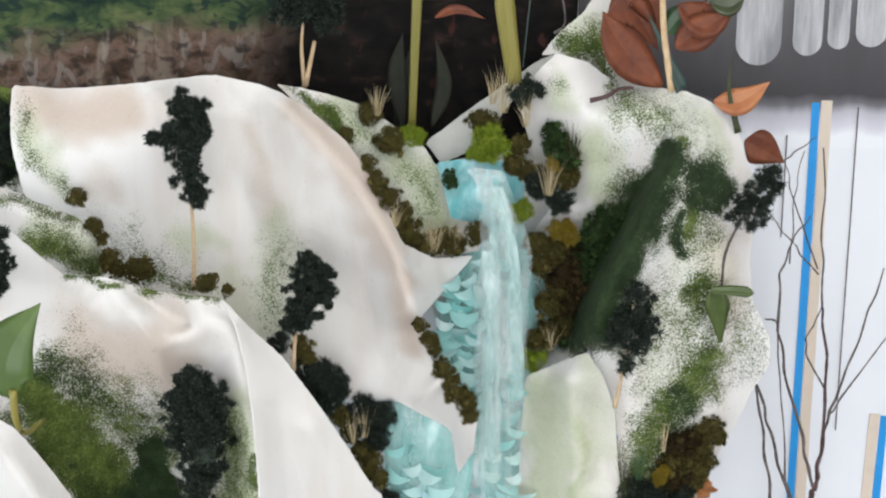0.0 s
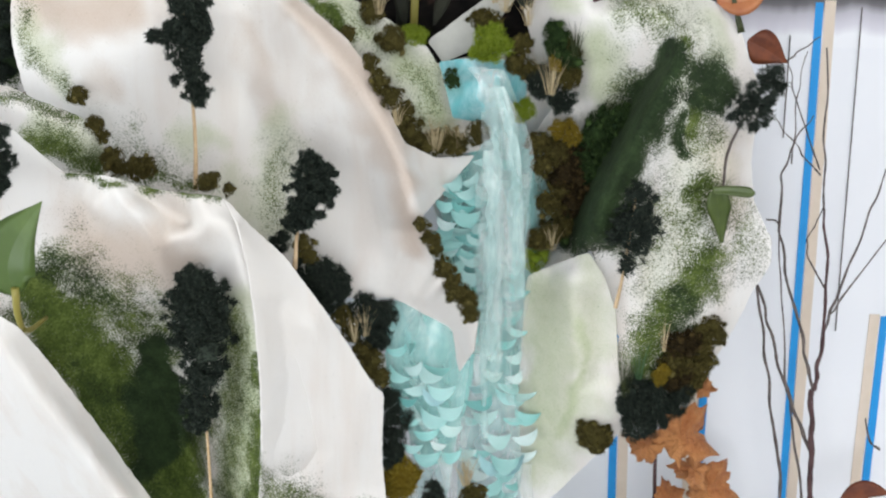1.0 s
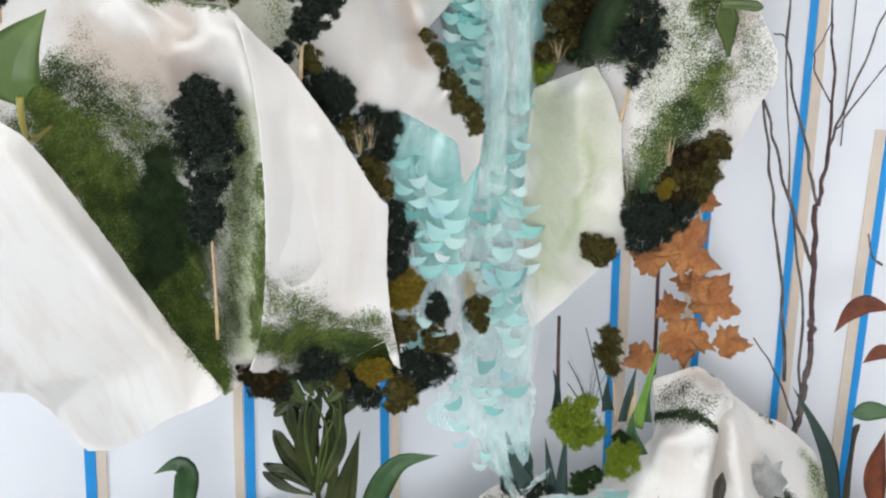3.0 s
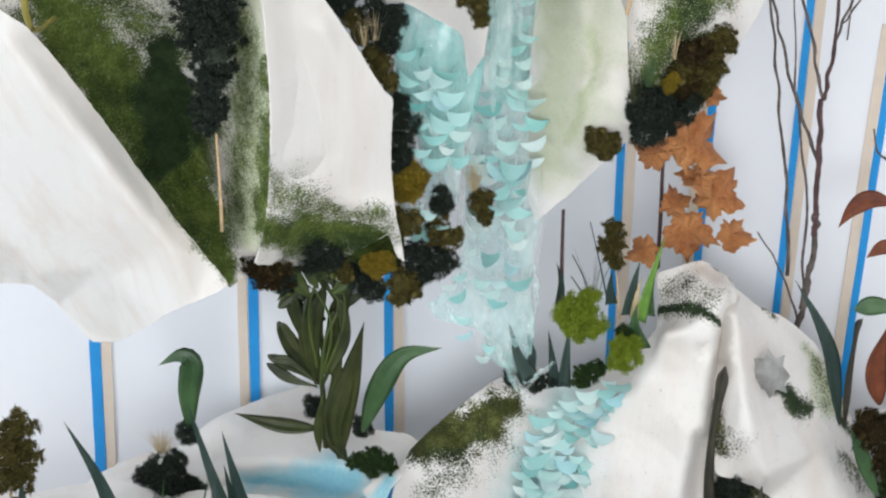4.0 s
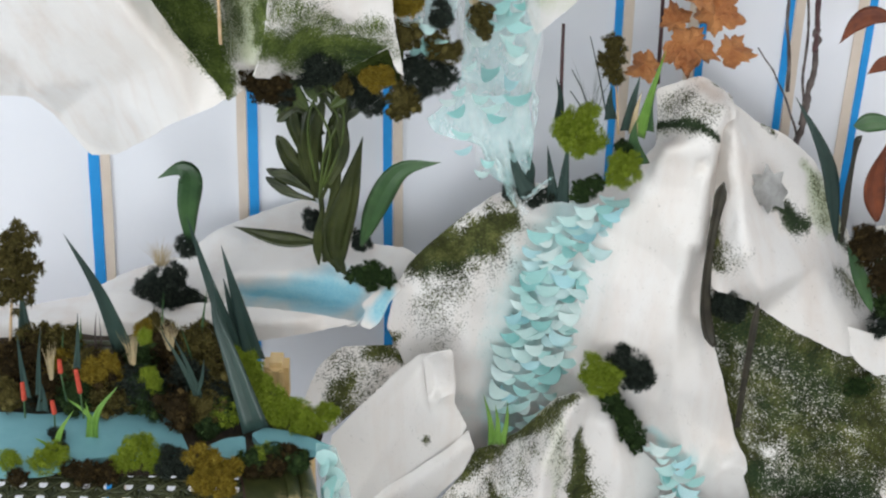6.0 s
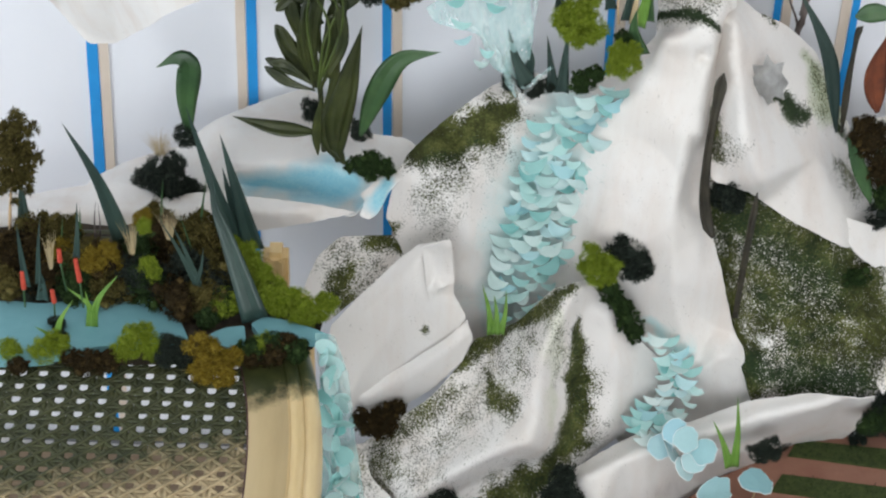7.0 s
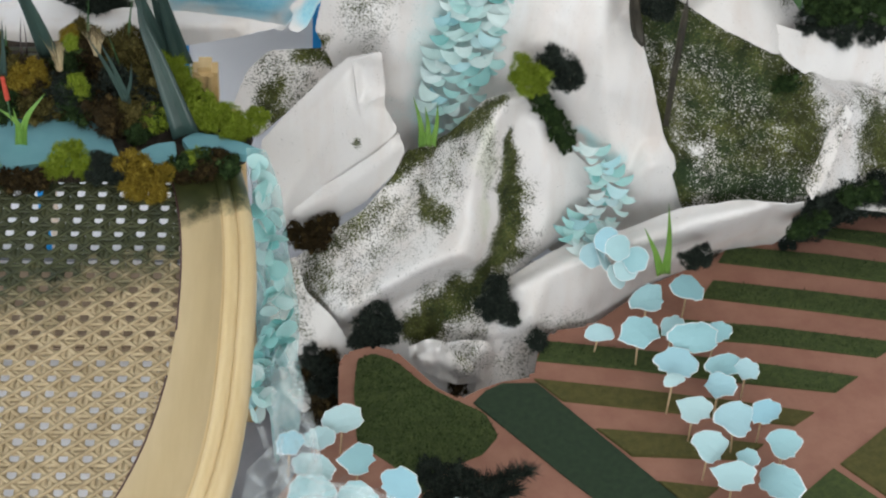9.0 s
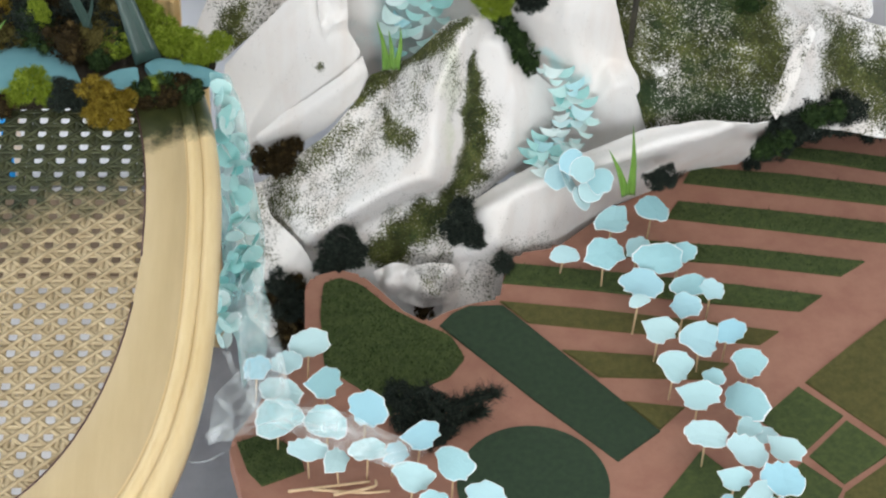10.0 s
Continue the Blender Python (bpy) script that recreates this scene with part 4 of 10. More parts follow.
# right-hand mass beside the waterfall
sheet("canvas_sheet", [(0.093, 1.730, 1.288), (0.119, 1.730, 1.279), (0.143, 1.720, 1.263), (0.169, 1.710, 1.264), (0.198, 1.700, 1.263), (0.219, 1.690, 1.256), (0.239, 1.690, 1.236), (0.249, 1.690, 1.205), (0.258, 1.690, 1.186), (0.255, 1.690, 1.121), (0.259, 1.690, 1.086), (0.276, 1.685, 1.052), (0.276, 1.685, 1.029), (0.262, 1.685, 1.005), (0.250, 1.685, 0.973), (0.228, 1.685, 0.929), (0.221, 1.685, 0.928), (0.195, 1.680, 0.895), (0.161, 1.675, 0.883), (0.149, 1.665, 0.926), (0.149, 1.660, 0.976), (0.130, 1.660, 1.033), (0.122, 1.660, 1.053), (0.078, 1.720, 1.002), (0.075, 1.740, 1.008), (0.072, 1.745, 1.070), (0.073, 1.740, 1.118), (0.087, 1.730, 1.147), (0.103, 1.735, 1.166), (0.077, 1.740, 1.194), (0.064, 1.740, 1.238), (0.077, 1.735, 1.269)],
      [[(0.191, 1.630, 1.242), (0.176, 1.620, 1.217), (0.155, 1.610, 1.178), (0.135, 1.605, 1.141), (0.123, 1.610, 1.108), (0.121, 1.620, 1.069)], [(0.173, 1.680, 1.203), (0.147, 1.730, 1.147), (0.120, 1.745, 1.080), (0.102, 1.750, 1.026)], [(0.182, 1.645, 1.137), (0.167, 1.650, 1.046), (0.159, 1.655, 0.961)],
       [(0.234, 1.660, 1.152), (0.226, 1.650, 1.086), (0.208, 1.660, 1.001)], [(0.117, 1.690, 1.248), (0.124, 1.700, 1.197), (0.122, 1.720, 1.150)], [(0.166, 1.670, 1.258), (0.179, 1.660, 1.242)]],
      [("wash", 0.50, [(0.188, 1.660, 1.184, 0.026), (0.207, 1.660, 1.135, 0.034), (0.196, 1.660, 1.086, 0.030), (0.173, 1.660, 1.025, 0.028)]), ("rose", 0.55, [(0.223, 1.660, 1.141, 0.020), (0.233, 1.660, 1.086, 0.014)]), ("dark", 1.15, [(0.183, 1.650, 1.229, 0.005), (0.170, 1.670, 1.189, 0.012), (0.154, 1.700, 1.143, 0.019), (0.136, 1.720, 1.096, 0.024), (0.119, 1.735, 1.050, 0.026)]), ("green", 0.85, [(0.189, 1.660, 1.231, 0.005), (0.169, 1.680, 1.188, 0.016), (0.145, 1.700, 1.137, 0.028), (0.124, 1.720, 1.079, 0.034)]),
       ("green", 0.55, [(0.141, 1.710, 1.262, 0.009), (0.162, 1.680, 1.251, 0.018), (0.180, 1.670, 1.240, 0.017)]), ("green", 0.40, [(0.183, 1.640, 1.201, 0.012), (0.167, 1.640, 1.153, 0.014), (0.151, 1.640, 1.099, 0.014)]), ("wash", 0.9, [(0.126, 1.700, 1.221, 0.013), (0.130, 1.710, 1.174, 0.016)]), ("wash", 0.55, [(0.150, 1.700, 1.250, 0.023), (0.185, 1.680, 1.251, 0.023), (0.214, 1.680, 1.232, 0.019)]), ("wash", 0.8, [(0.098, 1.730, 1.261, 0.008), (0.096, 1.730, 1.241, 0.009)]), ("green", 0.5, [(0.096, 1.730, 1.256, 0.008)]),
       ("wash", 0.7, [(0.218, 1.680, 1.237, 0.012), (0.224, 1.680, 1.213, 0.012)]), ("dark", 1.0, [(0.198, 1.665, 1.200, 0.009), (0.216, 1.665, 1.198, 0.012), (0.228, 1.665, 1.186, 0.011)]), ("dark", 0.95, [(0.197, 1.665, 1.178, 0.009), (0.212, 1.665, 1.174, 0.008), (0.226, 1.665, 1.177, 0.008)]), ("green", 0.85, [(0.208, 1.660, 1.191, 0.022), (0.196, 1.660, 1.160, 0.008)]), ("dark", 0.92, [(0.186, 1.650, 1.169, 0.006), (0.186, 1.650, 1.151, 0.007), (0.195, 1.650, 1.137, 0.007)]), ("green", 0.8, [(0.197, 1.655, 1.102, 0.011), (0.214, 1.655, 1.106, 0.013), (0.209, 1.655, 1.088, 0.009)]), ("green", 0.47, [(0.174, 1.655, 1.093, 0.028), (0.187, 1.655, 1.065, 0.028), (0.241, 1.655, 1.058, 0.022)]),
       ("green", 0.5, [(0.210, 1.660, 1.171, 0.023), (0.206, 1.660, 1.142, 0.019)]),
       ("green", 0.7, [(0.208, 1.660, 1.102, 0.014), (0.227, 1.660, 1.097, 0.014)]), ("green", 0.85, [(0.220, 1.660, 1.052, 0.016), (0.203, 1.660, 1.011, 0.022), (0.175, 1.660, 0.975, 0.019), (0.167, 1.660, 0.943, 0.019)]), ("green", 0.5, [(0.176, 1.650, 1.066, 0.019), (0.248, 1.670, 1.073, 0.019), (0.256, 1.680, 1.034, 0.017)]), ("dark", 0.7, [(0.198, 1.660, 1.016, 0.010), (0.210, 1.670, 0.976, 0.015), (0.186, 1.660, 0.949, 0.016)]), ("green", 0.42, [(0.168, 1.640, 1.119, 0.028), (0.163, 1.650, 1.025, 0.019)])],
      tilt=22, wrinkle=0.0018, parent=upper, mat=CANVAS, seed=9)
# its pale lower flap
sheet("canvas_sheet", [(0.071, 1.690, 1.015), (0.095, 1.680, 1.030), (0.121, 1.655, 1.052), (0.135, 1.650, 1.030), (0.145, 1.650, 1.002), (0.149, 1.655, 0.950), (0.157, 1.660, 0.886), (0.135, 1.670, 0.856), (0.107, 1.680, 0.818), (0.078, 1.690, 0.783), (0.065, 1.700, 0.816), (0.067, 1.700, 0.917)],
      [[(0.088, 1.675, 1.014), (0.086, 1.685, 0.919), (0.082, 1.690, 0.822)], [(0.107, 1.645, 1.032), (0.116, 1.655, 0.950), (0.114, 1.665, 0.869)], [(0.130, 1.660, 1.000), (0.138, 1.665, 0.935)]],
      [("wash", 0.82, [(0.086, 1.680, 1.007, 0.022), (0.095, 1.680, 0.938, 0.028), (0.088, 1.680, 0.850, 0.022)]), ("wash", 0.66, [(0.122, 1.660, 1.031, 0.020), (0.125, 1.660, 0.959, 0.024), (0.114, 1.660, 0.883, 0.020)]), ("wash", 1.00, [(0.117, 1.665, 0.982, 0.006), (0.117, 1.665, 0.935, 0.009), (0.104, 1.665, 0.880, 0.009)]), ("wash", 0.85, [(0.081, 1.685, 1.010, 0.006), (0.081, 1.685, 0.925, 0.007), (0.082, 1.685, 0.825, 0.006)])],
      tilt=26, wrinkle=0.0012, parent=upper, mat=CANVAS, seed=10)
# backing behind the falls
sheet("canvas_sheet", [(-0.022, 1.775, 1.173), (0.037, 1.775, 1.188), (0.105, 1.775, 1.196), (0.126, 1.775, 1.111), (0.114, 1.775, 0.994), (0.078, 1.770, 0.930), (0.039, 1.765, 0.932), (-0.007, 1.765, 1.041), (-0.024, 1.770, 1.102)], (), [("blue", 0.5, [(0.037, 1.770, 1.113, 0.030), (0.043, 1.770, 1.017, 0.030)])], tilt=22, parent=upper, mat=CANVAS, seed=13)
# crest behind
sheet("canvas_sheet", [(0.082, 1.765, 1.276), (0.095, 1.765, 1.295), (0.116, 1.765, 1.313), (0.129, 1.765, 1.334), (0.153, 1.770, 1.333), (0.164, 1.770, 1.295), (0.175, 1.770, 1.251), (0.148, 1.760, 1.248), (0.121, 1.755, 1.271), (0.097, 1.755, 1.281)], (),
      [("green", 0.75, [(0.102, 1.760, 1.292, 0.011), (0.125, 1.760, 1.287, 0.016), (0.140, 1.760, 1.268, 0.012)]), ("wash", 0.7, [(0.116, 1.760, 1.302, 0.019)])], tilt=20, parent=upper, mat=CANVAS, seed=11)
sheet("tissue_strip", [(-0.015, 1.765, 1.200), (0.031, 1.765, 1.236), (0.078, 1.760, 1.273), (0.094, 1.755, 1.281), (0.074, 1.760, 1.253), (0.055, 1.755, 1.237), (0.031, 1.750, 1.201), (-0.002, 1.750, 1.185)], (), (), tilt=20, wrinkle=0.0012, parent=upper, mat=TISSUE, label="greyish translucent tissue strip", seed=12)

lower = thing("canvas_mountain", "lower mountain of crumpled canvas with sponged green slopes", "model mountain")
# central slope with the stream bed
sheet("canvas_sheet", [(-0.046, 1.700, 0.493), (-0.033, 1.710, 0.516), (0.002, 1.730, 0.544), (0.046, 1.750, 0.571), (0.084, 1.760, 0.582), (0.129, 1.760, 0.571), (0.171, 1.755, 0.588), (0.201, 1.750, 0.634), (0.201, 1.750, 0.663), (0.197, 1.755, 0.694), (0.239, 1.760, 0.706), (0.267, 1.755, 0.688), (0.270, 1.730, 0.683), (0.255, 1.720, 0.620), (0.254, 1.700, 0.529), (0.255, 1.685, 0.479), (0.273, 1.675, 0.432), (0.297, 1.660, 0.347), (0.326, 1.650, 0.297), (0.326, 1.655, 0.250), (0.285, 1.665, 0.190), (0.216, 1.680, 0.159), (0.162, 1.700, 0.180), (0.087, 1.720, 0.227), (0.027, 1.720, 0.225), (-0.040, 1.700, 0.412), (-0.054, 1.700, 0.447)],
      [[(0.256, 1.710, 0.698), (0.232, 1.690, 0.682), (0.233, 1.680, 0.632), (0.230, 1.660, 0.556), (0.224, 1.650, 0.514), (0.228, 1.650, 0.411)], [(0.200, 1.700, 0.662), (0.178, 1.690, 0.592), (0.166, 1.675, 0.517), (0.164, 1.670, 0.463)], [(0.123, 1.735, 0.561), (0.099, 1.730, 0.475), (0.091, 1.720, 0.398), (0.071, 1.715, 0.339)],
       [(0.251, 1.700, 0.695), (0.247, 1.685, 0.673), (0.243, 1.675, 0.636), (0.241, 1.665, 0.579)], [(0.239, 1.700, 0.645), (0.237, 1.695, 0.584), (0.244, 1.685, 0.485)], [(0.197, 1.690, 0.667), (0.229, 1.685, 0.679), (0.245, 1.695, 0.698)], [(0.062, 1.730, 0.575), (0.031, 1.700, 0.495), (0.027, 1.690, 0.433)], [(-0.013, 1.690, 0.528), (-0.001, 1.685, 0.478)], [(0.275, 1.665, 0.342), (0.283, 1.640, 0.327), (0.256, 1.655, 0.290)]],
      [("green", 1.15, [(-0.021, 1.710, 0.521, 0.014), (0.009, 1.710, 0.536, 0.020), (0.041, 1.710, 0.557, 0.020), (0.065, 1.710, 0.574, 0.012)]), ("green", 0.5, [(-0.012, 1.690, 0.487, 0.017), (0.031, 1.700, 0.515, 0.016), (0.063, 1.720, 0.549, 0.013)]), ("green", 0.4, [(-0.001, 1.690, 0.460, 0.022)]), ("dark", 0.62, [(-0.013, 1.700, 0.514, 0.007), (0.036, 1.720, 0.528, 0.009)]),
       ("green", 0.5, [(0.212, 1.750, 0.675, 0.010), (0.230, 1.750, 0.682, 0.014), (0.245, 1.750, 0.667, 0.012)]), ("rose", 0.45, [(0.239, 1.750, 0.703, 0.007), (0.250, 1.750, 0.686, 0.007)]), ("dark", 1.0, [(0.203, 1.745, 0.659, 0.004), (0.221, 1.745, 0.657, 0.004), (0.238, 1.745, 0.650, 0.004), (0.251, 1.745, 0.640, 0.003)]), ("green", 0.75, [(0.203, 1.745, 0.659, 0.006), (0.227, 1.745, 0.657, 0.007), (0.249, 1.745, 0.642, 0.004)]), ("green", 0.9, [(0.252, 1.755, 0.700, 0.004), (0.267, 1.755, 0.692, 0.006), (0.282, 1.755, 0.677, 0.004)]),
       ("blue", 0.55, [(0.117, 1.730, 0.557, 0.018), (0.095, 1.730, 0.475, 0.028), (0.073, 1.720, 0.383, 0.028), (0.062, 1.715, 0.323, 0.025)]), ("blue", 0.62, [(0.207, 1.670, 0.347, 0.005), (0.231, 1.665, 0.330, 0.007), (0.254, 1.660, 0.320, 0.006)]), ("green", 0.85, [(-0.051, 1.700, 0.433, 0.007)])],
      tilt=36, wrinkle=0.0021, crease=0.016, pleat=0.04, parent=lower, mat=OLIVE_CANVAS, seed=21)
# right shoulder, white
sheet("canvas_sheet", [(0.264, 1.755, 0.685), (0.291, 1.755, 0.662), (0.326, 1.775, 0.635), (0.361, 1.785, 0.600), (0.388, 1.790, 0.545), (0.407, 1.795, 0.508), (0.429, 1.785, 0.453), (0.452, 1.765, 0.389), (0.404, 1.700, 0.423), (0.342, 1.690, 0.464), (0.299, 1.685, 0.500), (0.260, 1.680, 0.516), (0.252, 1.700, 0.568), (0.256, 1.710, 0.626), (0.257, 1.725, 0.673)],
      [[(0.260, 1.700, 0.701), (0.267, 1.680, 0.670), (0.274, 1.662, 0.626), (0.285, 1.652, 0.576), (0.305, 1.652, 0.531)], [(0.297, 1.732, 0.645), (0.323, 1.728, 0.584), (0.365, 1.726, 0.514), (0.395, 1.722, 0.456)], [(0.265, 1.700, 0.620), (0.273, 1.700, 0.582)], [(0.272, 1.680, 0.602), (0.282, 1.668, 0.552)]],
      [("dark", 0.95, [(0.318, 1.715, 0.591, 0.007), (0.335, 1.715, 0.581, 0.009), (0.355, 1.715, 0.569, 0.008)]), ("green", 0.85, [(0.290, 1.765, 0.660, 0.003), (0.305, 1.765, 0.649, 0.005), (0.317, 1.765, 0.643, 0.003)]), ("wash", 1.0, [(0.353, 1.780, 0.597, 0.009), (0.371, 1.780, 0.561, 0.011), (0.386, 1.780, 0.524, 0.011)]), ("green", 0.5, [(0.354, 1.785, 0.594, 0.008), (0.375, 1.785, 0.557, 0.010), (0.391, 1.785, 0.517, 0.011)]), ("dark", 0.95, [(0.389, 1.785, 0.507, 0.005), (0.398, 1.785, 0.502, 0.006)]), ("dark", 0.8, [(0.309, 1.715, 0.579, 0.004), (0.324, 1.715, 0.588, 0.005)]), ("green", 0.8, [(0.266, 1.685, 0.540, 0.008), (0.256, 1.700, 0.581, 0.005)]), ("green", 0.5, [(0.273, 1.680, 0.551, 0.008)]), ("green", 0.6, [(0.399, 1.735, 0.502, 0.008), (0.419, 1.720, 0.479, 0.008)])],
      tilt=36, wrinkle=0.0018, crease=0.009, pleat=0.045, parent=lower, mat=OLIVE_CANVAS, seed=22)
# dark speckled right slope
sheet("canvas_sheet", [(0.258, 1.700, 0.512), (0.272, 1.700, 0.518), (0.314, 1.700, 0.480), (0.355, 1.700, 0.458), (0.407, 1.710, 0.420), (0.481, 1.710, 0.383), (0.555, 1.710, 0.353), (0.662, 1.710, 0.326), (0.663, 1.620, 0.258), (0.560, 1.620, 0.277), (0.526, 1.630, 0.278), (0.482, 1.640, 0.275), (0.439, 1.630, 0.276), (0.388, 1.640, 0.285), (0.321, 1.640, 0.266), (0.296, 1.670, 0.339), (0.273, 1.690, 0.424)],
      [[(0.297, 1.680, 0.460), (0.322, 1.655, 0.374), (0.340, 1.635, 0.295)], [(0.465, 1.640, 0.404), (0.453, 1.630, 0.362), (0.453, 1.625, 0.314)], [(0.374, 1.670, 0.372), (0.396, 1.655, 0.318), (0.410, 1.640, 0.286)]],
      [("green", 0.95, [(0.283, 1.690, 0.473, 0.028), (0.330, 1.690, 0.453, 0.028), (0.372, 1.690, 0.429, 0.028), (0.410, 1.690, 0.399, 0.028)]),
       ("green", 0.95, [(0.281, 1.670, 0.414, 0.018), (0.298, 1.670, 0.343, 0.020), (0.317, 1.670, 0.275, 0.022)]),
       ("green", 0.95, [(0.418, 1.660, 0.395, 0.028), (0.438, 1.660, 0.333, 0.018)]),
       ("green", 0.82, [(0.322, 1.665, 0.406, 0.050), (0.364, 1.665, 0.356, 0.060), (0.386, 1.665, 0.297, 0.050)]),
       ("green", 0.8, [(0.387, 1.655, 0.384, 0.030), (0.427, 1.655, 0.296, 0.030)]),
       ("dark", 0.62, [(0.331, 1.670, 0.423, 0.014), (0.363, 1.670, 0.410, 0.016), (0.341, 1.670, 0.366, 0.015), (0.312, 1.670, 0.394, 0.010)]),
       ("dark", 0.62, [(0.373, 1.655, 0.343, 0.013), (0.336, 1.655, 0.327, 0.014), (0.394, 1.655, 0.358, 0.012)]),
       ("green", 0.92, [(0.519, 1.690, 0.349, 0.024), (0.523, 1.660, 0.330, 0.029), (0.560, 1.660, 0.315, 0.035), (0.619, 1.660, 0.315, 0.042)]),
       ("dark", 0.5, [(0.512, 1.690, 0.357, 0.018), (0.547, 1.670, 0.336, 0.018), (0.607, 1.640, 0.294, 0.030)]),
       ("dark", 0.66, [(0.293, 1.690, 0.460, 0.034), (0.348, 1.690, 0.419, 0.040), (0.392, 1.690, 0.385, 0.035)]),
       ("dark", 0.8, [(0.317, 1.650, 0.308, 0.014), (0.370, 1.645, 0.299, 0.021), (0.421, 1.640, 0.298, 0.020)]),
       ("green", 0.85, [(0.281, 1.690, 0.438, 0.010), (0.294, 1.680, 0.360, 0.010), (0.313, 1.650, 0.297, 0.012)])],
      tilt=40, wrinkle=0.0024, crease=0.016, pleat=0.04, parent=lower, mat=OLIVE_CANVAS, seed=23)
# white spur on it
sheet("canvas_sheet", [(0.433, 1.600, 0.334), (0.439, 1.604, 0.362), (0.448, 1.612, 0.395), (0.462, 1.622, 0.425), (0.471, 1.622, 0.413), (0.463, 1.614, 0.386), (0.456, 1.606, 0.360), (0.449, 1.602, 0.338), (0.441, 1.598, 0.321)], [[(0.441, 1.592, 0.365), (0.451, 1.602, 0.396), (0.463, 1.614, 0.421)]], [("green", 0.55, [(0.437, 1.605, 0.331, 0.006), (0.446, 1.605, 0.400, 0.005), (0.458, 1.605, 0.438, 0.005)]), ("green", 0.5, [(0.456, 1.605, 0.354, 0.004), (0.465, 1.605, 0.422, 0.004)])], tilt=40, wrinkle=0.001, crease=0.008, pleat=0.02, step=0.0036, parent=lower, mat=OLIVE_CANVAS, seed=128)
# upper right edge behind
sheet("canvas_sheet", [(0.381, 1.720, 0.454), (0.440, 1.730, 0.428), (0.530, 1.740, 0.459), (0.557, 1.720, 0.352), (0.482, 1.700, 0.366), (0.418, 1.700, 0.414)], (), [("green", 0.5, [(0.527, 1.710, 0.355, 0.018), (0.553, 1.710, 0.341, 0.018)])], tilt=38, parent=lower, mat=OLIVE_CANVAS, seed=24)
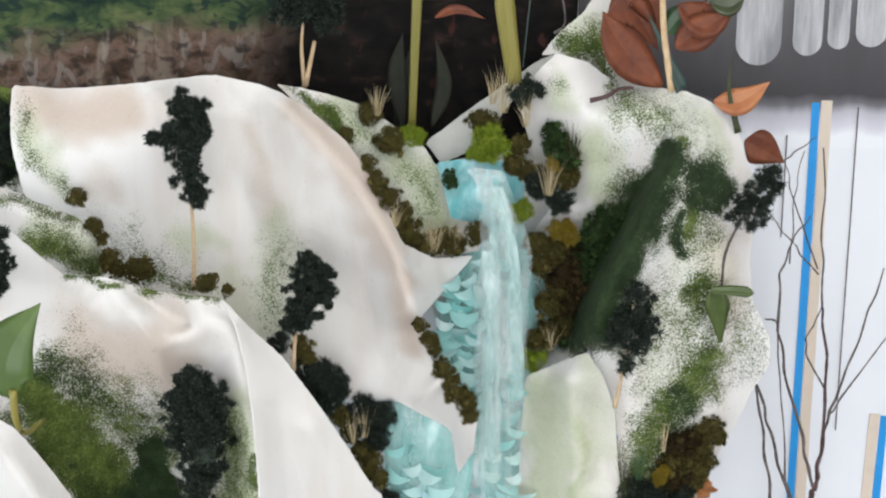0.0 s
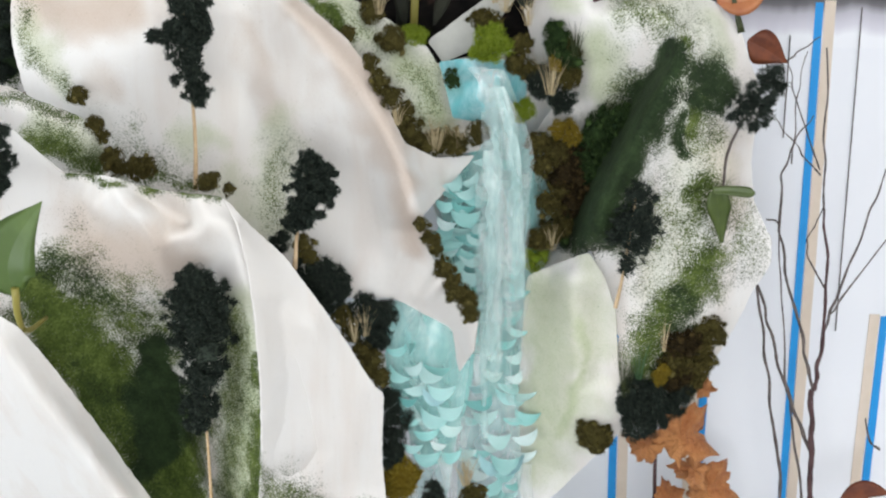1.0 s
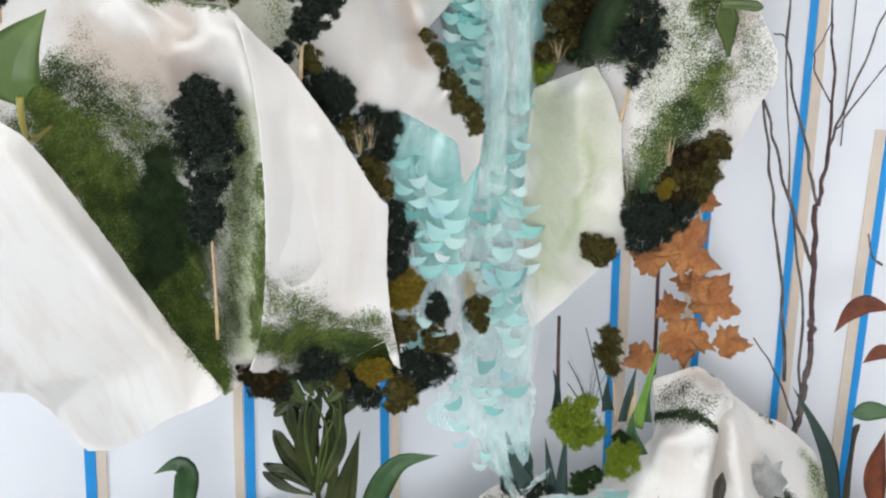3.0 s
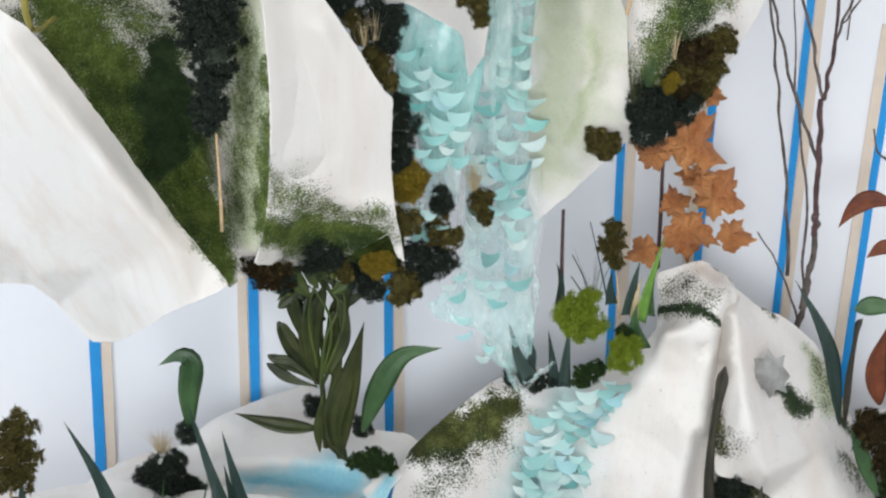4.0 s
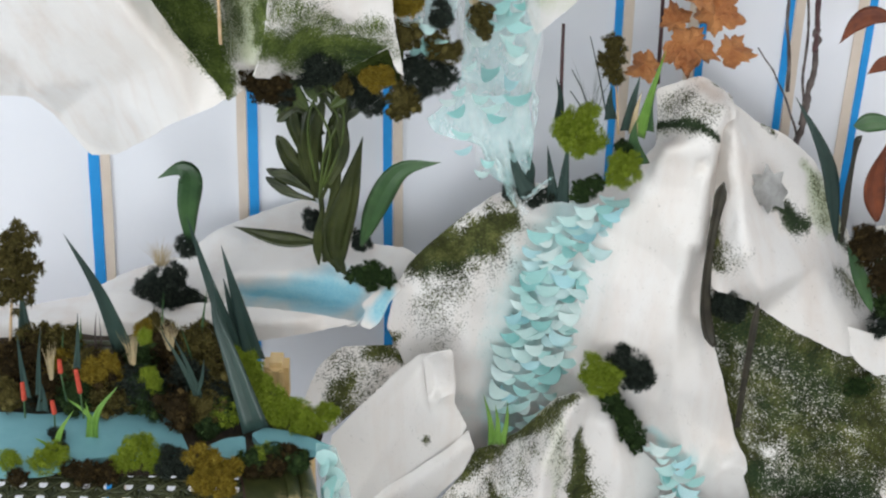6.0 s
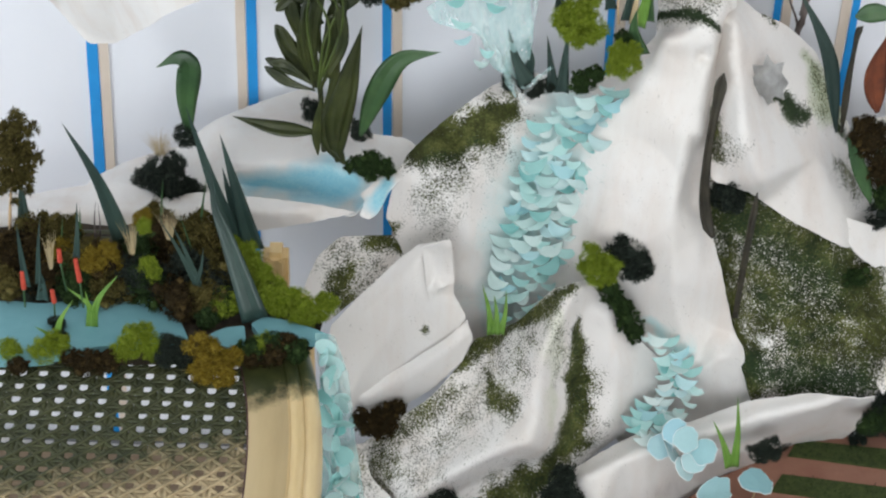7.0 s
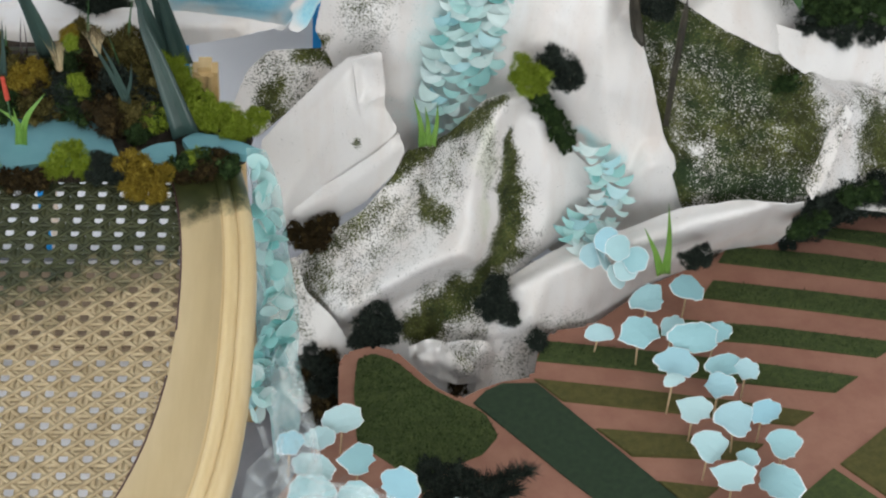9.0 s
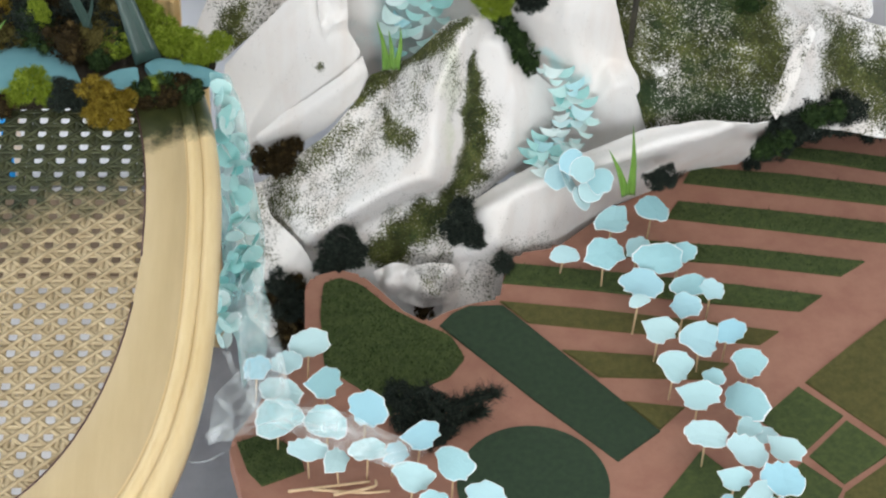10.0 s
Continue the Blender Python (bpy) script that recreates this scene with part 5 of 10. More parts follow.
# front hill with two ridges
sheet("canvas_sheet", [(0.145, 1.640, 0.421), (0.169, 1.650, 0.380), (0.199, 1.660, 0.333), (0.227, 1.665, 0.303), (0.225, 1.660, 0.254), (0.204, 1.650, 0.223), (0.164, 1.630, 0.200), (0.136, 1.600, 0.199), (0.152, 1.585, 0.170), (0.137, 1.570, 0.127), (0.118, 1.575, 0.058), (0.070, 1.570, 0.057), (0.037, 1.585, 0.104), (-0.017, 1.590, 0.101), (-0.035, 1.600, 0.080), (-0.041, 1.615, 0.125), (-0.070, 1.630, 0.143), (-0.074, 1.630, 0.155), (-0.080, 1.640, 0.190), (-0.042, 1.645, 0.226), (-0.008, 1.650, 0.250), (0.026, 1.660, 0.293), (0.038, 1.665, 0.321), (0.081, 1.660, 0.349), (0.112, 1.645, 0.404)],
      [[(0.135, 1.622, 0.433), (0.119, 1.606, 0.407), (0.103, 1.590, 0.371), (0.099, 1.576, 0.325), (0.099, 1.556, 0.279)], [(0.143, 1.634, 0.386), (0.144, 1.628, 0.310), (0.138, 1.614, 0.238), (0.089, 1.602, 0.160)], [(0.043, 1.645, 0.291), (0.026, 1.617, 0.255), (0.001, 1.590, 0.219)], [(0.168, 1.638, 0.383), (0.183, 1.628, 0.311), (0.176, 1.612, 0.257)], [(-0.019, 1.566, 0.194), (0.018, 1.560, 0.231), (0.057, 1.554, 0.267), (0.093, 1.550, 0.288)], [(-0.004, 1.600, 0.145), (0.032, 1.604, 0.169), (0.070, 1.604, 0.197), (0.103, 1.602, 0.218)], [(0.042, 1.584, 0.161), (0.013, 1.586, 0.126)]],
      [("dark", 0.55, [(0.138, 1.610, 0.376, 0.005), (0.140, 1.610, 0.310, 0.009), (0.138, 1.610, 0.237, 0.012), (0.107, 1.610, 0.178, 0.012), (0.081, 1.610, 0.144, 0.016)]),
       ("green", 1.0, [(0.139, 1.615, 0.393, 0.003), (0.141, 1.615, 0.328, 0.009), (0.139, 1.615, 0.267, 0.013), (0.138, 1.615, 0.225, 0.017), (0.113, 1.615, 0.190, 0.010)]),
       ("green", 1.0, [(0.112, 1.600, 0.204, 0.009), (0.089, 1.600, 0.170, 0.018), (0.069, 1.600, 0.149, 0.019), (0.049, 1.600, 0.133, 0.011)]),
       ("green", 0.85, [(0.053, 1.615, 0.318, 0.006), (0.060, 1.615, 0.300, 0.010), (0.070, 1.615, 0.279, 0.010)]),
       ("green", 0.5, [(0.083, 1.610, 0.343, 0.012), (0.087, 1.610, 0.317, 0.010)]),
       ("green", 0.9, [(0.129, 1.640, 0.412, 0.007), (0.097, 1.650, 0.367, 0.010), (0.048, 1.660, 0.324, 0.008), (0.026, 1.660, 0.289, 0.007)]),
       ("green", 0.6, [(0.015, 1.650, 0.263, 0.017), (-0.019, 1.640, 0.232, 0.026), (-0.053, 1.635, 0.195, 0.024), (-0.058, 1.620, 0.161, 0.026)]),
       ("green", 0.42, [(0.100, 1.620, 0.381, 0.016), (0.046, 1.620, 0.285, 0.022), (0.007, 1.620, 0.223, 0.030), (-0.034, 1.620, 0.174, 0.026)]),
       ("wash", 0.55, [(0.117, 1.600, 0.419, 0.007), (0.114, 1.600, 0.362, 0.010), (0.114, 1.600, 0.303, 0.010), (0.112, 1.600, 0.265, 0.007)]),
       ("green", 0.42, [(0.118, 1.600, 0.391, 0.008), (0.118, 1.600, 0.318, 0.010)]),
       ("green", 0.42, [(0.156, 1.630, 0.300, 0.008), (0.161, 1.630, 0.231, 0.012)]),
       ("green", 0.5, [(0.070, 1.580, 0.107, 0.010), (0.118, 1.580, 0.149, 0.010)])],
      tilt=42, wrinkle=0.0021, crease=0.016, pleat=0.035, parent=lower, mat=OLIVE_CANVAS, seed=25)
# crumpled white pieces at its foot
sheet("canvas_sheet", [(0.042, 1.558, 0.147), (0.064, 1.558, 0.161), (0.083, 1.558, 0.154), (0.103, 1.558, 0.160), (0.124, 1.558, 0.158), (0.134, 1.558, 0.134), (0.121, 1.558, 0.099), (0.093, 1.558, 0.094), (0.069, 1.558, 0.107), (0.051, 1.558, 0.121)],
      [[(0.055, 1.540, 0.147), (0.073, 1.544, 0.162)], [(0.087, 1.560, 0.102), (0.090, 1.566, 0.142)], [(0.106, 1.538, 0.123), (0.112, 1.546, 0.162)], [(0.072, 1.556, 0.114), (0.086, 1.545, 0.138)]],
      [("green", 0.55, [(0.101, 1.550, 0.133, 0.016)]), ("dark", 0.7, [(0.058, 1.550, 0.120, 0.006), (0.072, 1.550, 0.107, 0.006)])], tilt=44, wrinkle=0.002, crease=0.030, pleat=0.016, step=0.0032, parent=lower, mat=OLIVE_CANVAS, seed=129)
# folded sheet by the chair: an upper piece, a narrow tuck over it, and its hem turned up in front
sheet("canvas_sheet", [(-0.109, 1.665, 0.331), (-0.076, 1.660, 0.380), (-0.043, 1.660, 0.420), (-0.020, 1.660, 0.444), (-0.007, 1.655, 0.451), (0.011, 1.665, 0.447), (0.015, 1.665, 0.415), (0.015, 1.660, 0.383), (0.029, 1.650, 0.363), (0.010, 1.655, 0.322), (-0.041, 1.660, 0.270), (-0.092, 1.660, 0.223), (-0.100, 1.665, 0.271)],
      [[(-0.087, 1.652, 0.260), (-0.053, 1.646, 0.334), (-0.017, 1.644, 0.395)], [(-0.075, 1.652, 0.358), (-0.048, 1.648, 0.394), (-0.019, 1.648, 0.434)]],
      [("green", 0.9, [(-0.012, 1.640, 0.354, 0.004)])], tilt=42, wrinkle=0.0014, crease=0.010, pleat=0.07, step=0.0036, parent=lower, mat=OLIVE_CANVAS, seed=26)
sheet("canvas_sheet", [(-0.017, 1.650, 0.449), (-0.003, 1.642, 0.461), (0.011, 1.648, 0.460), (0.016, 1.650, 0.406), (0.001, 1.640, 0.405), (-0.007, 1.648, 0.378), (-0.012, 1.642, 0.408)],
      [[(-0.005, 1.655, 0.443), (-0.006, 1.657, 0.414), (-0.006, 1.650, 0.394)]], (), tilt=42, wrinkle=0.001, crease=0.003, pleat=0.03, step=0.0030, parent=lower, mat=OLIVE_CANVAS, seed=127)
sheet("canvas_sheet", [(-0.091, 1.662, 0.240), (-0.064, 1.660, 0.262), (-0.029, 1.656, 0.295), (0.009, 1.650, 0.333), (0.030, 1.650, 0.359), (0.036, 1.652, 0.333), (0.026, 1.656, 0.299), (-0.003, 1.662, 0.256), (-0.039, 1.666, 0.223), (-0.076, 1.668, 0.212), (-0.092, 1.667, 0.216)],
      [[(-0.069, 1.655, 0.248), (-0.029, 1.650, 0.281), (0.010, 1.644, 0.322), (0.029, 1.644, 0.345)]], (), tilt=42, wrinkle=0.0012, crease=0.006, pleat=0.05, step=0.0036, parent=lower, mat=OLIVE_CANVAS, seed=126)
# speckled slope behind it
sheet("canvas_sheet", [(-0.141, 1.710, 0.335), (-0.123, 1.715, 0.383), (-0.100, 1.720, 0.405), (-0.046, 1.720, 0.409), (-0.017, 1.710, 0.409), (-0.040, 1.700, 0.383), (-0.079, 1.690, 0.354), (-0.113, 1.680, 0.324)], (),
      [("green", 0.85, [(-0.074, 1.710, 0.407, 0.009), (-0.040, 1.710, 0.404, 0.008)]), ("green", 0.85, [(-0.108, 1.700, 0.363, 0.008), (-0.091, 1.700, 0.371, 0.009), (-0.096, 1.690, 0.353, 0.013)]), ("green", 0.45, [(-0.091, 1.710, 0.388, 0.029), (-0.068, 1.700, 0.382, 0.023)])], tilt=40, parent=lower, mat=OLIVE_CANVAS, seed=27)
# front fold along the fields
sheet("canvas_sheet", [(0.136, 1.600, 0.199), (0.167, 1.610, 0.219), (0.207, 1.620, 0.239), (0.257, 1.620, 0.256), (0.317, 1.620, 0.289), (0.378, 1.620, 0.301), (0.426, 1.615, 0.300), (0.439, 1.615, 0.304), (0.447, 1.660, 0.228), (0.439, 1.720, 0.149), (0.377, 1.710, 0.141), (0.343, 1.680, 0.135), (0.299, 1.660, 0.129), (0.239, 1.600, 0.132), (0.188, 1.590, 0.126), (0.179, 1.560, 0.091), (0.154, 1.550, 0.097), (0.114, 1.560, 0.078), (0.125, 1.580, 0.141)],
      [[(0.154, 1.575, 0.220), (0.204, 1.580, 0.248), (0.265, 1.585, 0.269), (0.326, 1.595, 0.289), (0.381, 1.600, 0.302)], [(0.140, 1.585, 0.203), (0.168, 1.560, 0.195)]],
      [("blue", 0.4, [(0.215, 1.590, 0.255, 0.010), (0.232, 1.590, 0.263, 0.010)]), ("green", 0.42, [(0.158, 1.550, 0.139, 0.023), (0.215, 1.565, 0.182, 0.015)])], tilt=42, wrinkle=0.0018, crease=0.009, pleat=0.045, parent=lower, mat=OLIVE_CANVAS, seed=28)
# low crumpled piece at the foot
sheet("canvas_sheet", [(-0.082, 1.620, 0.128), (-0.041, 1.610, 0.104), (-0.029, 1.600, 0.089), (-0.041, 1.570, 0.068), (-0.065, 1.550, 0.055), (-0.089, 1.570, 0.068), (-0.094, 1.600, 0.106)], (), [("green", 0.4, [(-0.065, 1.580, 0.092, 0.024)])], tilt=44, parent=lower, mat=OLIVE_CANVAS, seed=29)

# ledge with the painted pool
ledge = thing("canvas_ledge", "low ledge of white canvas with a pale blue painted pool", "model ledge")
sheet("canvas_sheet", [(-0.278, 1.780, 0.456), (-0.233, 1.800, 0.486), (-0.194, 1.820, 0.494), (-0.143, 1.840, 0.503), (-0.107, 1.820, 0.497), (-0.072, 1.790, 0.483), (-0.037, 1.770, 0.493), (-0.022, 1.760, 0.488), (-0.039, 1.740, 0.478), (-0.052, 1.730, 0.474), (-0.073, 1.700, 0.464), (-0.085, 1.690, 0.452), (-0.123, 1.700, 0.457), (-0.180, 1.710, 0.454), (-0.237, 1.720, 0.453), (-0.273, 1.730, 0.436), (-0.312, 1.760, 0.413), (-0.308, 1.780, 0.427)],
      [[(-0.204, 1.735, 0.477), (-0.148, 1.735, 0.482), (-0.103, 1.740, 0.476)], [(-0.208, 1.760, 0.436), (-0.139, 1.755, 0.428), (-0.092, 1.740, 0.437)], [(-0.201, 1.770, 0.493), (-0.128, 1.780, 0.496)]],
      [("blue", 0.95, [(-0.195, 1.750, 0.447, 0.008), (-0.155, 1.750, 0.450, 0.013), (-0.115, 1.750, 0.455, 0.015), (-0.090, 1.745, 0.455, 0.012)]), ("blue", 0.9, [(-0.068, 1.700, 0.461, 0.010), (-0.052, 1.725, 0.468, 0.008)])], tilt=34, parent=ledge, mat=CANVAS, seed=31)
sheet("canvas_sheet", [(-0.406, 1.700, 0.412), (-0.365, 1.700, 0.435), (-0.313, 1.700, 0.447), (-0.240, 1.700, 0.470), (-0.179, 1.700, 0.465), (-0.123, 1.695, 0.463), (-0.081, 1.690, 0.458), (-0.123, 1.690, 0.446), (-0.179, 1.690, 0.433), (-0.266, 1.670, 0.426), (-0.377, 1.660, 0.402), (-0.468, 1.660, 0.385), (-0.469, 1.680, 0.412)],
      [[(-0.351, 1.680, 0.429), (-0.238, 1.680, 0.464), (-0.133, 1.680, 0.464)]], (), tilt=34, parent=ledge, mat=CANVAS, seed=32)
sheet("canvas_sheet", [(-0.391, 1.800, 0.374), (-0.363, 1.820, 0.397), (-0.328, 1.830, 0.412), (-0.267, 1.830, 0.436), (-0.253, 1.800, 0.414), (-0.278, 1.760, 0.414), (-0.346, 1.750, 0.401)], (), (), tilt=32, parent=ledge, mat=CANVAS, seed=33)
sheet("canvas_sheet", [(-0.097, 1.630, 0.198), (-0.073, 1.620, 0.216), (-0.064, 1.610, 0.178), (-0.034, 1.590, 0.158), (-0.016, 1.575, 0.133), (-0.015, 1.550, 0.108), (-0.061, 1.550, 0.098), (-0.091, 1.570, 0.118), (-0.102, 1.600, 0.162)], [[(-0.081, 1.610, 0.194), (-0.051, 1.580, 0.143)]], [("green", 0.5, [(-0.088, 1.620, 0.200, 0.018), (-0.070, 1.580, 0.150, 0.015)]), ("dark", 0.6, [(-0.027, 1.560, 0.114, 0.012)])], tilt=44, crease=0.014, pleat=0.03, parent=lower, mat=OLIVE_CANVAS, seed=34)
sheet("canvas_sheet", [(-0.475, 1.730, 0.441), (-0.407, 1.730, 0.439), (-0.361, 1.730, 0.451), (-0.317, 1.720, 0.465), (-0.267, 1.700, 0.461), (-0.199, 1.690, 0.471), (-0.192, 1.660, 0.443), (-0.319, 1.660, 0.428), (-0.464, 1.660, 0.423)],
      [[(-0.452, 1.675, 0.457), (-0.374, 1.675, 0.458), (-0.291, 1.675, 0.465), (-0.208, 1.675, 0.470)]], (), tilt=34, parent=ledge, mat=CANVAS, seed=35)
foil = thing("foil_patch", "crumpled patch of dull grey foil on the canvas", "foil")
sheet("foil", [(0.284, 1.700, 0.618), (0.291, 1.700, 0.624), (0.288, 1.700, 0.636), (0.297, 1.702, 0.634), (0.301, 1.705, 0.645), (0.308, 1.703, 0.635), (0.317, 1.705, 0.636), (0.316, 1.702, 0.626), (0.324, 1.700, 0.617), (0.319, 1.700, 0.609), (0.321, 1.697, 0.600), (0.310, 1.696, 0.604), (0.306, 1.695, 0.595), (0.300, 1.697, 0.604), (0.291, 1.697, 0.603), (0.293, 1.700, 0.611)], [[(0.296, 1.685, 0.643), (0.307, 1.685, 0.612)]], (), 36, 0.004, 0.004, foil, FOIL, "", 36, crease=0.014, pleat=0.02, soft=False)

# dark painted canvas behind the shoulder
sheet("canvas_sheet", [(0.423, 1.770, 0.533), (0.527, 1.780, 0.543), (0.562, 1.760, 0.398), (0.502, 1.755, 0.400), (0.454, 1.755, 0.407), (0.438, 1.765, 0.455)], (), [("dark", 1.0, [(0.447, 1.760, 0.459, 0.052), (0.516, 1.770, 0.467, 0.053)]), ("green", 1.0, [(0.451, 1.760, 0.431, 0.053), (0.522, 1.770, 0.432, 0.053)])], tilt=38, parent=lower, mat=OLIVE_CANVAS, seed=37)

# ---- moss, trees and leaves: builders ----
def shards(rng, lumps, n, size, thin, verts, faces, inner=0.72):
    """Small bent slips standing on lumps (centre, radius)."""
    weights = [r ** 1.6 for _, r in lumps]
    for _ in range(n):
        c, r = rng.choices(lumps, weights)[0]
        d = Vector((rng.gauss(0, 1), rng.gauss(0, 1), rng.gauss(0, 1))).normalized()
        p = c + d * r * rng.uniform(inner, 1.12)
        e = (d + 0.9 * Vector((rng.gauss(0, 1), rng.gauss(0, 1), rng.gauss(0, 1)))).normalized()
        s = e.orthogonal().normalized()
        s.rotate(Matrix.Rotation(rng.uniform(0, 6.28), 3, e))
        L, w = size * rng.uniform(0.6, 1.3), size * thin * rng.uniform(0.7, 1.2)
        k = len(verts)
        mid = p + e * L * 0.55 + s.cross(e) * L * rng.uniform(-0.25, 0.25)
        verts += [p - s * w * 0.5, p + s * w * 0.5, mid + s * w * 0.6, mid - s * w * 0.6, p + e * L + s.cross(e) * L * rng.uniform(-0.5, 0.5)]
        faces += [(k, k + 1, k + 2, k + 3), (k + 3, k + 2, k + 4)]


def cores(rng, lumps, verts, faces, share):
    for c, r in lumps:
        bm = bmesh.new()
        bmesh.ops.create_icosphere(bm, subdivisions=1, radius=1.0)
        k = len(verts)
        for v in bm.verts:
            verts.append(c + v.co * r * share * (1 + 0.45 * noise.noise(v.co * 2.3 + c * 37 / max(r, 1e-4) * 0.02 + Vector((k, 0, 0)))))
        faces += [tuple(k + v.index for v in f.verts) for f in bm.faces]
        bm.free()


def clump_mesh(name, seed, mat, curly):
    rng = random.Random(seed)
    lumps = [(Vector((0, 0, 0)), 0.66)]
    for _ in range(26):
        d = Vector((rng.gauss(0, 1), rng.gauss(0, 1), rng.gauss(0, 0.9))).normalized()
        lumps.append((d * rng.uniform(0.45, 0.88), rng.uniform(0.10, 0.26)))
    verts, faces = [], []
    cores(rng, lumps, verts, faces, 0.48 if curly else 0.8)
    shards(rng, lumps[:1], 700, 0.22 if curly else 0.16, 0.12 if curly else 0.22, verts, faces, 0.9)
    shards(rng, lumps[1:], 2600 if curly else 1500, 0.21 if curly else 0.12, 0.13 if curly else 0.26, verts, faces, 0.6)
    me = bpy.data.meshes.new(name)
    me.from_pydata([tuple(v) for v in verts], [], faces)
    me.materials.append(mat)
    return me


CLUMPS = {key: [clump_mesh("moss_clump", 10 * i + k, MOSS[key], key in ("dark", "lime", "yellow")) for k in range(4)] for i, key in enumerate(MOSS)}
MOSS_LABEL = {"dark": "clump of blackish green dried lichen", "olive": "clump of olive brown dried moss", "brown": "clump of dark brown peaty moss", "lime": "clump of lime green reindeer moss",
              "yellow": "clump of mustard yellow lichen", "grass": "clump of deep green fuzzy moss"}
clump_rng = random.Random(5)


def clumps(kind, where, spots):
    """Moss clumps at (x, y, z, width)."""
    for x, y, z, w in spots:
        ob = new("moss_clump", clump_rng.choice(CLUMPS[kind]))
        s = w * 0.74
        ob.matrix_world = Matrix.LocRotScale((x, y, z), Euler([clump_rng.uniform(0, 6.28) for _ in range(3)]), (s * clump_rng.uniform(0.85, 1.15), s * clump_rng.uniform(0.8, 1.05), s * clump_rng.uniform(0.85, 1.15)))
        tagged(ob, MOSS_LABEL[kind] + " " + where, "moss", "moss clumps " + where)


def sprig(rng, c, r, verts, faces):
    """A few wiry twigs with small tips, standing out of a crown."""
    for _ in range(3):
        e = Vector((rng.gauss(0, 1), rng.gauss(0, 1), rng.gauss(0, 1))).normalized()
        p, w = c.copy(), 0.00035
        for _ in range(3):
            e = (e + 0.8 * Vector((rng.gauss(0, 1), rng.gauss(0, 1), rng.gauss(0, 1)))).normalized()
            q = p + e * rng.uniform(0.001, 0.0026)
            s = e.orthogonal().normalized() * w
            t = e.cross(s)
            k = len(verts)
            verts += [p + s, p - 0.5 * s + 0.87 * t, p - 0.5 * s - 0.87 * t, q + s, q - 0.5 * s + 0.87 * t, q - 0.5 * s - 0.87 * t]
            faces += [(k, k + 1, k + 4, k + 3), (k + 1, k + 2, k + 5, k + 4), (k + 2, k, k + 3, k + 5)]
            p = q


def tree(base, fork, lumps, kind, label, seed, trunk=0.0020, n=3000, size=0.0062, thin=0.42, twig_mat=None, core=0.55):
    """A model tree: thin stick trunk and a crown of dried lichen. lumps: (x, y, z, radius)."""
    rng = random.Random(seed)
    t = thing("model_tree", label, "model tree", "model trees on the mountain")
    last = lumps[0]
    tube("trunk", [base, fork, (last[0], last[1], last[2])], trunk, trunk * 0.45, twig_mat or STICK, t, "", 0.06, seed)
    balls = []
    for x, y, z, r in lumps:
        c = Vector((x, y, z))
        balls.append((c, r * core * 0.80))
        for _ in range(30):
            d = Vector((rng.gauss(0, 1), rng.gauss(0, 1), rng.gauss(0, 1))).normalized()
            balls.append((c + d * r * rng.uniform(0.55, 1.22), r * rng.uniform(0.07, 0.17)))
    verts, faces = [], []
    cores(rng, balls[::31], verts, faces, 0.75)
    shards(rng, balls, int(2.6 * n), size * 0.60, thin * 0.42, verts, faces, 0.1)
    for c, r in balls:
        if r < 0.004 and rng.random() < 0.6:
            sprig(rng, c, r, verts, faces)
    link("crown", verts, faces, MOSS[kind], t, "", False)
    return t


def tuft(base, height, spread, n, mat, label, width=0.0014, seed=1, lean=(0, 0, 0)):
    """A tuft of grass blades."""
    rng = random.Random(seed)
    t = thing("grass_tuft", label, "grass", "grass tufts")
    verts, faces = [], []
    for _ in range(n):
        a, r = rng.uniform(0, 6.28), rng.uniform(0.1, 1) * spread
        h = height * rng.uniform(0.55, 1.0)
        tip = Vector(base) + Vector((math.cos(a) * r, math.sin(a) * r * 0.6, h)) + Vector(lean) * h
        b = Vector(base) + Vector((math.cos(a) * r * 0.18, math.sin(a) * r * 0.15, 0))
        mid = (b + tip) / 2 - Vector((math.cos(a), math.sin(a) * 0.6, 0)) * r * 0.16
        side = Vector((rng.uniform(0.5, 1), rng.uniform(-0.6, 0.6), 0)).normalized() * width / 2
        k = len(verts)
        verts += [b - side, b + side, mid + side, mid - side, tip, mid + Vector((0, -width * 0.3, 0))]
        faces += [(k, k + 1, k + 5), (k + 1, k + 2, k + 5), (k + 3, k, k + 5), (k + 2, k + 4, k + 5), (k + 4, k + 3, k + 5)]
    link("grass", verts, faces, mat, t, "", False)
    return t


def spike(line, width, mat, label, category="leaf", shape="spike", fold=0.3, face=(0, -1, 0.6), curl=0.0, group="cut leaves standing in the model"):
    name = {"spike": "spiky_leaf", "leaf": "broad_leaf", "blade": "broad_leaf", "strap": "strap_leaf", "bark": "bark_strip"}[shape]
    return tagged(leaf(name, line, width, mat, None, shape, fold, face, "", curl), label, category, group)


